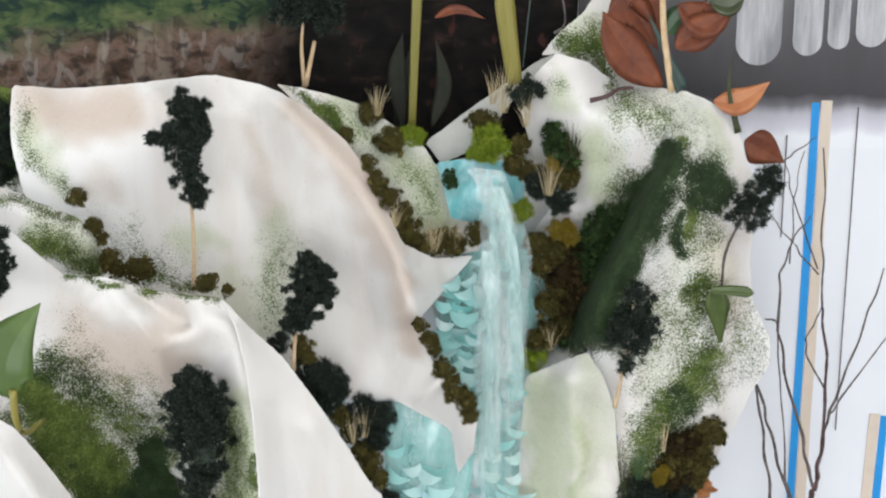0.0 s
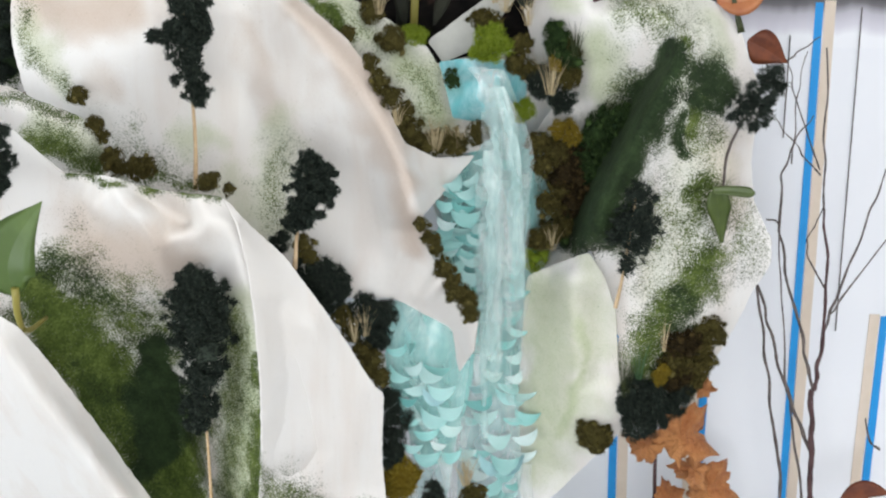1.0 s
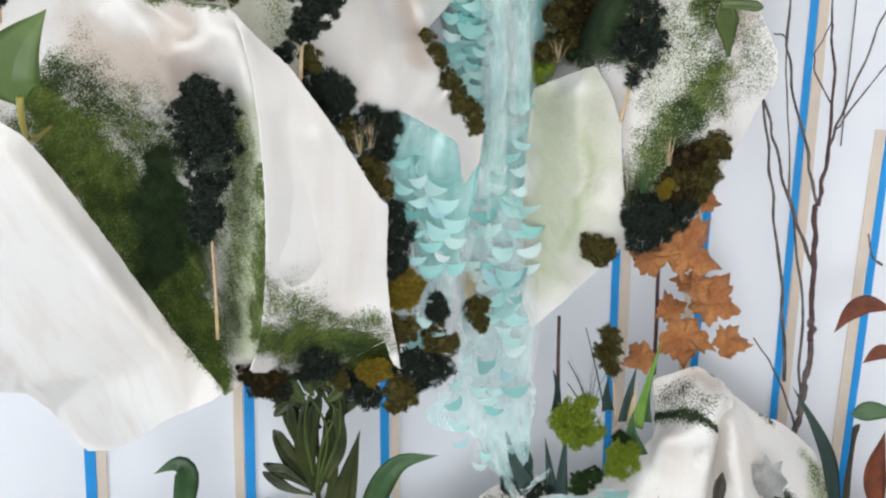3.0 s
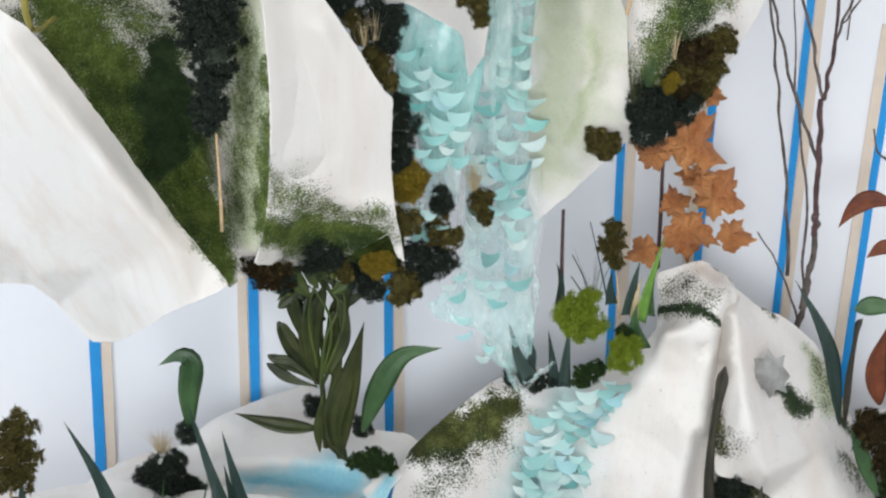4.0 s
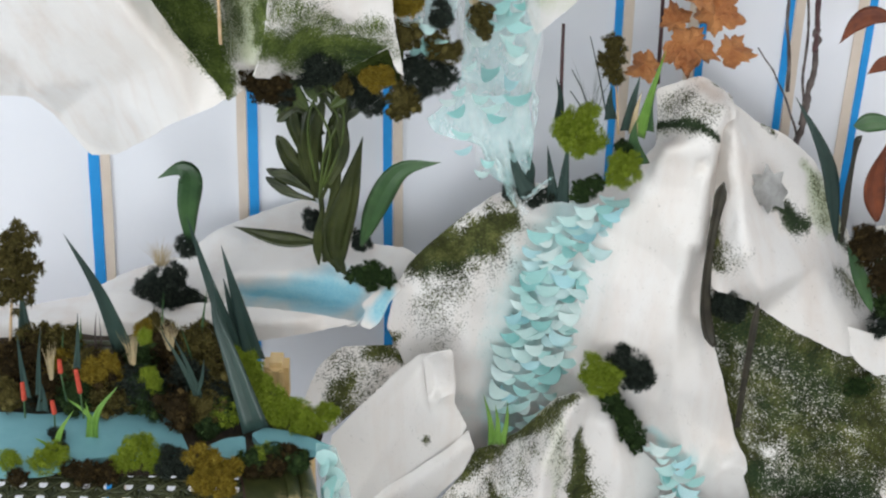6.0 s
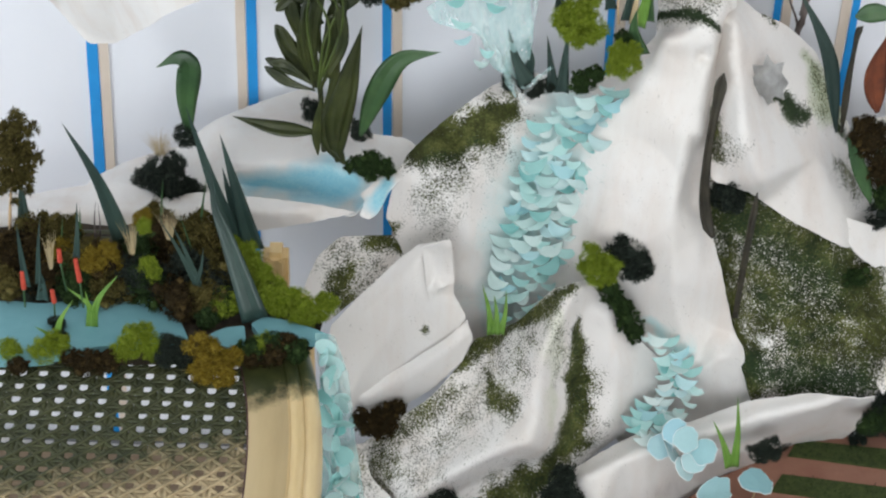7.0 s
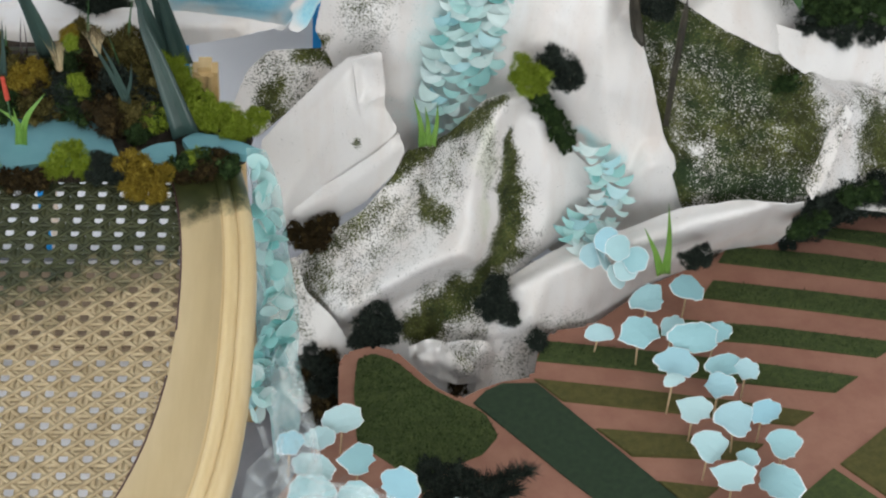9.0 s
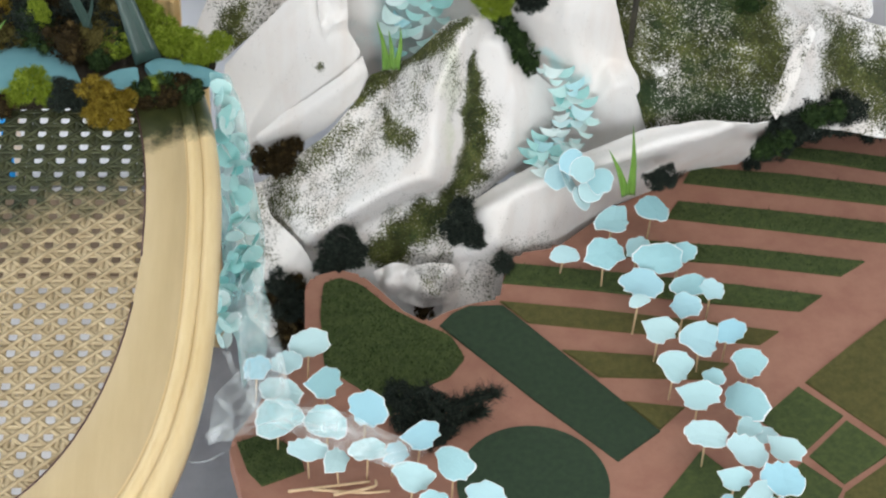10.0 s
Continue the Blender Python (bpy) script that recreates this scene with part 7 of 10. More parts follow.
# ---- leafy plant on the ledge ----
plant = thing("leafy_plant", "olive green leafy cutting standing on the white ledge", "plant")
tube("stem", [(-0.114, 1.700, 0.524), (-0.116, 1.700, 0.577), (-0.117, 1.700, 0.622), (-0.105, 1.700, 0.684), (-0.099, 1.700, 0.721)], 0.003, 0.0018, OLIVE_LEAF, plant)
PLANT = ((0.017, [(-0.116, 1.695, 0.606), (-0.129, 1.695, 0.644), (-0.141, 1.695, 0.686), (-0.136, 1.695, 0.705)], "leaf"), (0.018, [(-0.117, 1.695, 0.600), (-0.137, 1.695, 0.628), (-0.157, 1.695, 0.668)], "leaf"), (0.012, [(-0.118, 1.690, 0.603), (-0.142, 1.690, 0.621), (-0.167, 1.690, 0.634)], "leaf"), (0.011, [(-0.121, 1.690, 0.600), (-0.145, 1.690, 0.608), (-0.168, 1.690, 0.625)], "leaf"),
         (0.015, [(-0.113, 1.695, 0.625), (-0.121, 1.695, 0.669), (-0.123, 1.695, 0.705)], "leaf"), (0.017, [(-0.113, 1.690, 0.635), (-0.104, 1.690, 0.678), (-0.089, 1.690, 0.709)], "leaf"), (0.013, [(-0.111, 1.700, 0.635), (-0.100, 1.700, 0.685), (-0.105, 1.700, 0.721)], "leaf"), (0.012, [(-0.115, 1.690, 0.672), (-0.135, 1.690, 0.702), (-0.156, 1.690, 0.686)], "strap"),
         (0.012, [(-0.104, 1.685, 0.700), (-0.119, 1.685, 0.729), (-0.139, 1.685, 0.749)], "leaf"), (0.010, [(-0.099, 1.685, 0.706), (-0.096, 1.685, 0.736), (-0.081, 1.685, 0.751)], "strap"), (0.014, [(-0.127, 1.685, 0.717), (-0.109, 1.685, 0.724), (-0.088, 1.685, 0.709)], "leaf"), (0.012, [(-0.110, 1.680, 0.622), (-0.094, 1.680, 0.660), (-0.098, 1.680, 0.703)], "strap"), (0.010, [(-0.119, 1.680, 0.714), (-0.134, 1.680, 0.738), (-0.147, 1.680, 0.731)], "leaf"), (0.010, [(-0.111, 1.680, 0.708), (-0.126, 1.680, 0.747), (-0.134, 1.680, 0.761)], "leaf"), (0.011, [(-0.114, 1.685, 0.606), (-0.127, 1.685, 0.631), (-0.136, 1.685, 0.668)], "leaf"), (0.010, [(-0.115, 1.685, 0.644), (-0.128, 1.685, 0.681), (-0.126, 1.685, 0.705)], "leaf"), (0.009, [(-0.107, 1.685, 0.663), (-0.093, 1.685, 0.694), (-0.078, 1.685, 0.706)], "leaf"))
for w, line, shape in PLANT:
    leaf("leaf", line, w * 0.95, OLIVE_LEAF, plant, "blade" if shape == "leaf" else shape, 0.25, (0.1, -1, 0.5))
for w, line in ((0.013, [(-0.122, 1.684, 0.606), (-0.129, 1.684, 0.656), (-0.125, 1.684, 0.705)]), (0.013, [(-0.117, 1.684, 0.613), (-0.122, 1.684, 0.669), (-0.113, 1.684, 0.715)]), (0.012, [(-0.112, 1.684, 0.623), (-0.099, 1.684, 0.676), (-0.093, 1.684, 0.718)]), (0.011, [(-0.120, 1.684, 0.632), (-0.136, 1.684, 0.675), (-0.141, 1.684, 0.702)]), (0.010, [(-0.119, 1.684, 0.607), (-0.146, 1.684, 0.631), (-0.163, 1.684, 0.633)]), (0.011, [(-0.117, 1.684, 0.600), (-0.104, 1.684, 0.645), (-0.105, 1.684, 0.688)]), (0.010, [(-0.124, 1.684, 0.632), (-0.141, 1.684, 0.650), (-0.152, 1.684, 0.674)]), (0.009, [(-0.114, 1.684, 0.581), (-0.104, 1.684, 0.613), (-0.099, 1.684, 0.642)])):
    leaf("leaf", line, w, OLIVE_LEAF, plant, "blade", 0.3, (0.1, -1, 0.5))
for line in ([(-0.117, 1.680, 0.609), (-0.112, 1.680, 0.659), (-0.099, 1.680, 0.696), (-0.114, 1.680, 0.720), (-0.129, 1.680, 0.729)], [(-0.113, 1.680, 0.622), (-0.096, 1.680, 0.672), (-0.095, 1.680, 0.709), (-0.109, 1.680, 0.727)], [(-0.120, 1.680, 0.628), (-0.127, 1.680, 0.683), (-0.119, 1.680, 0.720), (-0.098, 1.680, 0.732)], [(-0.116, 1.680, 0.616), (-0.106, 1.680, 0.672), (-0.119, 1.680, 0.708), (-0.134, 1.680, 0.720)]):
    tube("stalk", line, 0.0016, 0.0009, SAP_LEAF, plant)
for w, line in ((0.014, [(-0.126, 1.676, 0.707), (-0.138, 1.676, 0.728), (-0.135, 1.676, 0.754)]), (0.012, [(-0.106, 1.676, 0.711), (-0.094, 1.676, 0.723), (-0.088, 1.676, 0.742)]), (0.011, [(-0.134, 1.676, 0.719), (-0.145, 1.676, 0.714), (-0.156, 1.676, 0.702)]), (0.010, [(-0.118, 1.676, 0.716), (-0.126, 1.676, 0.734), (-0.122, 1.676, 0.747)])):
    leaf("leaf", line, w, SAP_LEAF, plant, "leaf", 0.35, (0.2, -1, 0.4), "paler young olive leaf", 0.6)
spike([(-0.101, 1.695, 0.514), (-0.100, 1.695, 0.561), (-0.089, 1.695, 0.613), (-0.077, 1.695, 0.670)], 0.026, OLIVE_LEAF, "broad olive leaf standing beside the plant", "leaf", "leaf", 0.25)
spike([(-0.094, 1.695, 0.512), (-0.108, 1.695, 0.548), (-0.095, 1.695, 0.600), (-0.086, 1.695, 0.638)], 0.022, OLIVE_LEAF, "broad mottled olive leaf", "leaf", "leaf", 0.25)
spike([(-0.079, 1.700, 0.542), (-0.064, 1.700, 0.591), (-0.042, 1.700, 0.630), (-0.004, 1.700, 0.640)], 0.023, GREEN_LEAF, "broad dark green leaf bending over", "leaf", "leaf", 0.25, (0.1, -1, 0.5))
spike([(-0.119, 1.690, 0.552), (-0.159, 1.690, 0.555), (-0.200, 1.690, 0.568)], 0.017, OLIVE_LEAF, "long olive leaf lying on the ledge", "leaf", "leaf", 0.2, (0, -0.5, 1))
spike([(-0.119, 1.685, 0.529), (-0.120, 1.685, 0.561), (-0.114, 1.685, 0.600)], 0.009, OLIVE_LEAF, "narrow olive leaf hanging down", "leaf", "leaf", 0.2)
clumps("dark", "on the white ledge", [(-0.277, 1.715, 0.482, 0.030), (-0.269, 1.710, 0.472, 0.028), (-0.290, 1.720, 0.467, 0.023), (-0.263, 1.720, 0.489, 0.020), (-0.252, 1.710, 0.466, 0.019), (-0.241, 1.710, 0.464, 0.015), (-0.128, 1.780, 0.516, 0.020), (-0.081, 1.740, 0.521, 0.017), (-0.253, 1.735, 0.513, 0.019)])
clumps("grass", "on the white ledge", [(-0.079, 1.700, 0.509, 0.019), (-0.065, 1.700, 0.512, 0.021), (-0.054, 1.700, 0.506, 0.016), (-0.068, 1.695, 0.504, 0.019), (-0.088, 1.710, 0.501, 0.014)])

# ---- upright leaves at the foot of the falls ----
for line, w, mat, lab in (([(0.079, 1.700, 0.608), (0.067, 1.700, 0.633), (0.058, 1.700, 0.668)], 0.018, AGAVE, "dark blue-green blade"), ([(0.074, 1.705, 0.605), (0.081, 1.705, 0.631), (0.074, 1.705, 0.656)], 0.014, AGAVE, "dark blue-green blade"), ([(0.104, 1.710, 0.593), (0.100, 1.710, 0.622), (0.095, 1.710, 0.656)], 0.013, AGAVE, "narrow blue-green blade"),
                          ([(0.112, 1.710, 0.593), (0.113, 1.710, 0.628), (0.115, 1.710, 0.665)], 0.014, AGAVE, "narrow blue-green blade"), ([(0.169, 1.715, 0.671), (0.172, 1.715, 0.702), (0.177, 1.715, 0.731)], 0.014, AGAVE, "dark green blade"), ([(0.179, 1.710, 0.668), (0.187, 1.710, 0.711), (0.198, 1.710, 0.762)], 0.013, BRIGHT_LEAF, "bright green blade"),
                          ([(0.188, 1.715, 0.671), (0.188, 1.715, 0.696), (0.192, 1.715, 0.720)], 0.012, GREEN_LEAF, "green blade"), ([(0.181, 1.700, 0.643), (0.174, 1.700, 0.668), (0.175, 1.700, 0.692)], 0.020, GREEN_LEAF, "pale green leaf"), ([(0.174, 1.710, 0.671), (0.175, 1.710, 0.693), (0.179, 1.710, 0.717)], 0.009, STRAW, "dry pale blade"),
                          ([(0.106, 1.735, 0.669), (0.106, 1.735, 0.694), (0.101, 1.735, 0.715)], 0.010, AGAVE, "dark blade"), ([(0.153, 1.720, 0.680), (0.151, 1.720, 0.698), (0.152, 1.720, 0.716)], 0.012, AGAVE, "short dark blade")):
    spike(line, w, mat, lab + " standing by the stream", "leaf", "spike", 0.3)
tagged(tube("dark_stick", [(0.108, 1.740, 0.666), (0.106, 1.740, 0.716), (0.105, 1.740, 0.768)], 0.002, 0.0016, MAROON_TWIG), "thin dark stick standing by the stream", "stick")
for line in ([(0.150, 1.720, 0.680), (0.139, 1.720, 0.728), (0.129, 1.720, 0.767)], [(0.134, 1.720, 0.685), (0.125, 1.720, 0.710), (0.114, 1.720, 0.732)], [(0.129, 1.720, 0.685), (0.120, 1.720, 0.700), (0.114, 1.720, 0.709)]):
    tagged(tube("reed", line, 0.0009, 0.0004, AGAVE), "thin grey-green reed by the stream", "reed", "reeds by the stream")
clumps("lime", "by the stream", [(0.115, 1.700, 0.682, 0.023), (0.128, 1.700, 0.691, 0.024), (0.134, 1.700, 0.673, 0.023), (0.121, 1.700, 0.666, 0.023), (0.110, 1.700, 0.675, 0.016), (0.160, 1.680, 0.658, 0.018), (0.168, 1.680, 0.646, 0.020), (0.159, 1.680, 0.643, 0.016), (0.173, 1.685, 0.656, 0.014)])
clumps("grass", "by the stream", [(0.132, 1.700, 0.613, 0.019), (0.140, 1.700, 0.620, 0.018), (0.127, 1.700, 0.607, 0.014), (0.166, 1.700, 0.661, 0.016)])
clumps("dark", "by the stream", [(0.068, 1.715, 0.611, 0.022), (0.077, 1.710, 0.605, 0.019), (0.063, 1.710, 0.601, 0.015), (0.085, 1.710, 0.596, 0.016), (0.096, 1.710, 0.599, 0.014)])

# ---- leaves and bark by the lower slope ----
spike([(0.386, 1.745, 0.531), (0.377, 1.745, 0.577), (0.368, 1.745, 0.616), (0.351, 1.745, 0.654), (0.327, 1.745, 0.695)], 0.0150, AGAVE, "tall curved dark blue-green blade behind the lower peak", "leaf", "leaf", 0.3)
spike([(0.391, 1.745, 0.531), (0.389, 1.745, 0.584), (0.390, 1.745, 0.623), (0.391, 1.745, 0.647), (0.395, 1.745, 0.654)], 0.0075, DARK_BARK, "narrow curled dark brown blade", "leaf", "bark", 0.4)
spike([(0.424, 1.710, 0.472), (0.404, 1.710, 0.519), (0.389, 1.710, 0.552)], 0.015, GREEN_LEAF, "green leaf lying on the slope", "leaf", "leaf", 0.3)
spike([(0.264, 1.655, 0.466), (0.256, 1.660, 0.481), (0.250, 1.660, 0.521), (0.250, 1.660, 0.580), (0.253, 1.660, 0.620), (0.255, 1.660, 0.641), (0.256, 1.660, 0.652)], 0.0125, DARK_BARK, "dark brown curled strip of bark leaning on the canvas", "bark strip", "bark", 0.5, (0.2, -1, 0.4), 0.8)
spike([(0.293, 1.640, 0.379), (0.294, 1.640, 0.435), (0.296, 1.640, 0.484), (0.298, 1.640, 0.532)], 0.008, DARK_BARK, "thin dark olive stalk leaning on the slope", "stalk", "strap", 0.5)
spike([(0.419, 1.730, 0.566), (0.409, 1.730, 0.611), (0.416, 1.730, 0.656)], 0.026, MAGNOLIA, "russet dry leaf at the slope's edge", "dry leaf", "leaf", 0.3, (0.4, -1, 0.2))
clumps("brown", "behind the lower slope", [(0.414, 1.720, 0.540, 0.034), (0.430, 1.720, 0.506, 0.028), (0.409, 1.730, 0.552, 0.020)])

# ---- bare branches before the wall ----
def kinked(line, seed):
    """The same line with the small bends of a grown twig."""
    rng = random.Random(seed)
    c = curve(line, 4 * (len(line) - 1))
    for i in range(1, len(c) - 1):
        c[i] += np.array((rng.uniform(-1, 1) * 0.0016, rng.uniform(-1, 1) * 0.001, 0))
    return [tuple(p) for p in c]


branch = thing("bare_branch", "bare forked branch with maroon and grey bark before the wall", "branch")
BRANCH = (("stem", MAROON_TWIG, 0.0040, 0.0036, [(0.345, 1.775, 0.727), (0.341, 1.775, 0.805), (0.337, 1.775, 0.869)]), ("stem", TWIG, 0.0050, 0.0044, [(0.342, 1.790, 0.603), (0.347, 1.790, 0.661), (0.349, 1.790, 0.717), (0.345, 1.775, 0.750)]),
          ("twig", MAROON_TWIG, 0.0034, 0.0014, [(0.339, 1.775, 0.869), (0.343, 1.775, 0.920), (0.342, 1.775, 0.987), (0.336, 1.775, 1.046)]), ("twig", TWIG, 0.0016, 0.0009, [(0.336, 1.775, 1.041), (0.332, 1.775, 1.110), (0.327, 1.775, 1.194)]), ("twig", TWIG, 0.0026, 0.0010, [(0.339, 1.775, 0.869), (0.325, 1.775, 0.920), (0.306, 1.775, 0.986), (0.296, 1.775, 1.030), (0.285, 1.775, 1.036)]),
          ("twig", TWIG, 0.0018, 0.0007, [(0.297, 1.775, 1.024), (0.297, 1.775, 1.078), (0.305, 1.775, 1.107), (0.320, 1.775, 1.133)]), ("twig", TWIG, 0.0022, 0.0009, [(0.343, 1.775, 0.926), (0.353, 1.775, 0.959), (0.373, 1.775, 1.030), (0.387, 1.775, 1.084)]), ("twig", TWIG, 0.0018, 0.0008, [(0.347, 1.775, 0.943), (0.358, 1.775, 0.959), (0.398, 1.775, 1.025)]),
          ("twig", TWIG, 0.0014, 0.0006, [(0.342, 1.775, 0.970), (0.322, 1.775, 1.011), (0.330, 1.775, 1.030), (0.336, 1.775, 1.052)]), ("twig", TWIG, 0.0014, 0.0006, [(0.330, 1.775, 1.078), (0.308, 1.775, 1.104), (0.283, 1.775, 1.135)]), ("twig", TWIG, 0.0013, 0.0006, [(0.329, 1.775, 1.083), (0.308, 1.775, 1.135), (0.294, 1.775, 1.181)]),
          ("twig", TWIG, 0.0010, 0.0005, [(0.304, 1.775, 1.088), (0.305, 1.775, 1.146), (0.311, 1.775, 1.191)]), ("twig", TWIG, 0.0012, 0.0006, [(0.292, 1.775, 1.181), (0.306, 1.775, 1.192), (0.321, 1.775, 1.204)]))
for k, (nm, mat, r0, r1, line) in enumerate(BRANCH):
    tube(nm, kinked(line, k), r0 * 0.66, r1 * 0.7, mat, branch, "", 0.2, k)
second = thing("bare_branch", "slender bare grey branch leaning on the wall", "branch")
for k, (r0, r1, line) in enumerate(((0.0022, 0.0016, [(0.327, 1.790, 0.674), (0.316, 1.790, 0.773), (0.299, 1.790, 0.873), (0.283, 1.790, 0.967)]), (0.0024, 0.0014, [(0.343, 1.780, 0.802), (0.318, 1.780, 0.860), (0.297, 1.780, 0.923), (0.282, 1.780, 0.971)]), (0.0018, 0.0012, [(0.343, 1.790, 0.637), (0.339, 1.790, 0.736), (0.325, 1.790, 0.820), (0.314, 1.790, 0.879)]),
                                    (0.0011, 0.0007, [(0.314, 1.790, 0.879), (0.304, 1.790, 0.974), (0.299, 1.790, 1.045)]), (0.0016, 0.0008, [(0.342, 1.790, 0.622), (0.324, 1.790, 0.673), (0.294, 1.790, 0.721)]))):
    tube("twig", kinked(line, 20 + k), r0 * 0.8, r1 * 0.8, TWIG, second, "", 0.2, 20 + k)
tagged(tube("thin_twig", [(0.408, 1.790, 0.801), (0.398, 1.790, 0.810), (0.392, 1.790, 0.833)], 0.0014, 0.0008, TWIG), "short bare twig by the wall", "twig")


def maple_leaf(at, size, turn, seed, parent):
    """A dry lobed leaf, its lobes curled and its blade crumpled between the veins."""
    rng = random.Random(seed)
    ring = []
    for ang, r in ((-140, 0.62), (-68, 0.9), (0, 1.05), (68, 0.9), (140, 0.62)):
        for da, f in ((-33, 0.70), (-23, 0.86), (-13, 0.82), (-5, 0.98), (0, 1.12), (6, 0.97), (13, 0.83), (22, 0.88), (33, 0.72)):
            ring.append((radians(ang + da), r * f * rng.uniform(0.93, 1.07)))
    n, rows = len(ring), (0.2, 0.4, 0.6, 0.8, 1.0)
    ph, cup, lean = rng.uniform(0, 6), rng.uniform(0.35, 0.75), rng.uniform(-0.5, 0.5)
    verts, faces = [Vector((0, 0, 0))], []
    for f in rows:
        for a, r in ring:
            x, y = math.sin(a) * r * f, math.cos(a) * r * f
            z = cup * (r * f) ** 2 * math.cos(2 * a + ph) - 0.16 * f * abs(math.sin(2.5 * a)) + lean * max(0.0, r * f - 0.5) ** 2 * 2.0
            z += 0.20 * f * noise.noise(Vector((x * 2.6, y * 2.6, seed))) + 0.07 * f * noise.noise(Vector((x * 7, y * 7, seed + 4)))
            verts.append(Vector((x * (1 - 0.25 * abs(z)), y * (1 - 0.25 * abs(z)), z)))
    for i in range(n):
        j = (i + 1) % n
        faces.append((0, 1 + i, 1 + j))
        for k in range(len(rows) - 1):
            faces.append((1 + k * n + i, 1 + (k + 1) * n + i, 1 + (k + 1) * n + j, 1 + k * n + j))
    ob = link("leaf", verts, faces, MAPLE, parent)
    ob.matrix_local = pose(*at, 66 + rng.uniform(-30, 26), rng.uniform(-34, 34), 0) @ pose(0, 0, 0, 0, 0, turn) @ Matrix.Scale(size, 4)
    ob.modifiers.new("thickness", "SOLIDIFY").thickness = 0.02
    return ob


maple = thing("maple_sprig", "dry sprig of curled orange-brown maple leaves on a dark stem", "dry leaves")
tube("stem", [(0.201, 1.785, 0.682), (0.200, 1.785, 0.741), (0.199, 1.785, 0.807), (0.209, 1.785, 0.848)], 0.0022, 0.0015, MAROON_TWIG, maple)
MAPLE_LEAVES = (((0.218, 1.765, 0.824), 0.036, -20), ((0.190, 1.765, 0.816), 0.024, 60), ((0.233, 1.765, 0.792), 0.024, 150), ((0.245, 1.765, 0.770), 0.030, -60), ((0.224, 1.765, 0.736), 0.032, 170), ((0.265, 1.765, 0.733), 0.022, -100), ((0.186, 1.765, 0.715), 0.020, 100), ((0.238, 1.765, 0.872), 0.013, -30), ((0.210, 1.765, 0.759), 0.018, 40))
for k, (at, size, turn) in enumerate(MAPLE_LEAVES):
    maple_leaf(at, 1.08 * size, turn, k + 3, maple)
for line, w in (([(0.413, 1.760, 0.771), (0.391, 1.760, 0.775), (0.376, 1.760, 0.765), (0.364, 1.760, 0.744)], 0.018), ([(0.424, 1.760, 0.724), (0.408, 1.760, 0.724), (0.394, 1.760, 0.712)], 0.014)):
    spike(line, w, MAGNOLIA, "curled russet dry leaf near the wall", "dry leaf", "leaf", 0.35, group="russet leaves near the wall")
spike([(0.376, 1.700, 0.691), (0.394, 1.700, 0.696), (0.423, 1.700, 0.692)], 0.018, GREEN_LEAF, "green leaf end reaching in at the side", "leaf", "leaf", 0.3)
clumps("dark", "behind the clay board", [(0.368, 1.691, 0.170, 0.021), (0.358, 1.684, 0.170, 0.018), (0.453, 1.704, 0.170, 0.019), (0.481, 1.724, 0.170, 0.027), (0.501, 1.741, 0.175, 0.031), (0.527, 1.752, 0.180, 0.034), (0.559, 1.760, 0.180, 0.034), (0.594, 1.760, 0.180, 0.036), (0.628, 1.758, 0.180, 0.036), (0.659, 1.756, 0.180, 0.038), (0.690, 1.753, 0.180, 0.038)])
clumps("grass", "in the dark gully", [(0.150, 1.690, 1.158, 0.021), (0.145, 1.700, 1.137, 0.021), (0.136, 1.705, 1.115, 0.024), (0.132, 1.710, 1.093, 0.024), (0.126, 1.715, 1.068, 0.024), (0.124, 1.710, 1.047, 0.019)])

# ---- water: film, paper scales and clear ribbons ----
def disc_mesh(name, seed, ragged):
    """A flat torn paper disc of radius 1 with a pale torn rim."""
    rng = random.Random(seed)
    n = 22
    wide = [rng.uniform(-1, 1) for _ in range(7)]
    reach = [1 + ragged * (0.55 * wide[k * 7 // n] + 0.75 * rng.uniform(-1, 1)) for k in range(n)]
    bend, ph = rng.uniform(0.05, 0.14), rng.uniform(0, 6)
    verts, faces = [Vector((0, 0, 0))], []
    for f in (0.55, 0.96, 1.0):
        for k in range(n):
            a = 2 * math.pi * (k + 0.2 * math.sin(3 * k + seed)) / n
            x, y = math.sin(a) * reach[k] * f, math.cos(a) * reach[k] * f
            verts.append(Vector((x, y, bend * f * f * math.sin(2 * a + ph) - (0.03 if f == 1.0 else 0))))
    for k in range(n):
        j = (k + 1) % n
        faces += [(0, 1 + k, 1 + j), (1 + k, 1 + n + k, 1 + n + j, 1 + j), (1 + n + k, 1 + 2 * n + k, 1 + 2 * n + j, 1 + n + j)]
    me = bpy.data.meshes.new(name)
    me.from_pydata([tuple(v) for v in verts], [], faces)
    me.materials.append(FLAKE)
    me.materials.append(TORN)
    for i, p in enumerate(me.polygons):
        p.material_index = 1 if i % 3 == 2 else 0
    return me


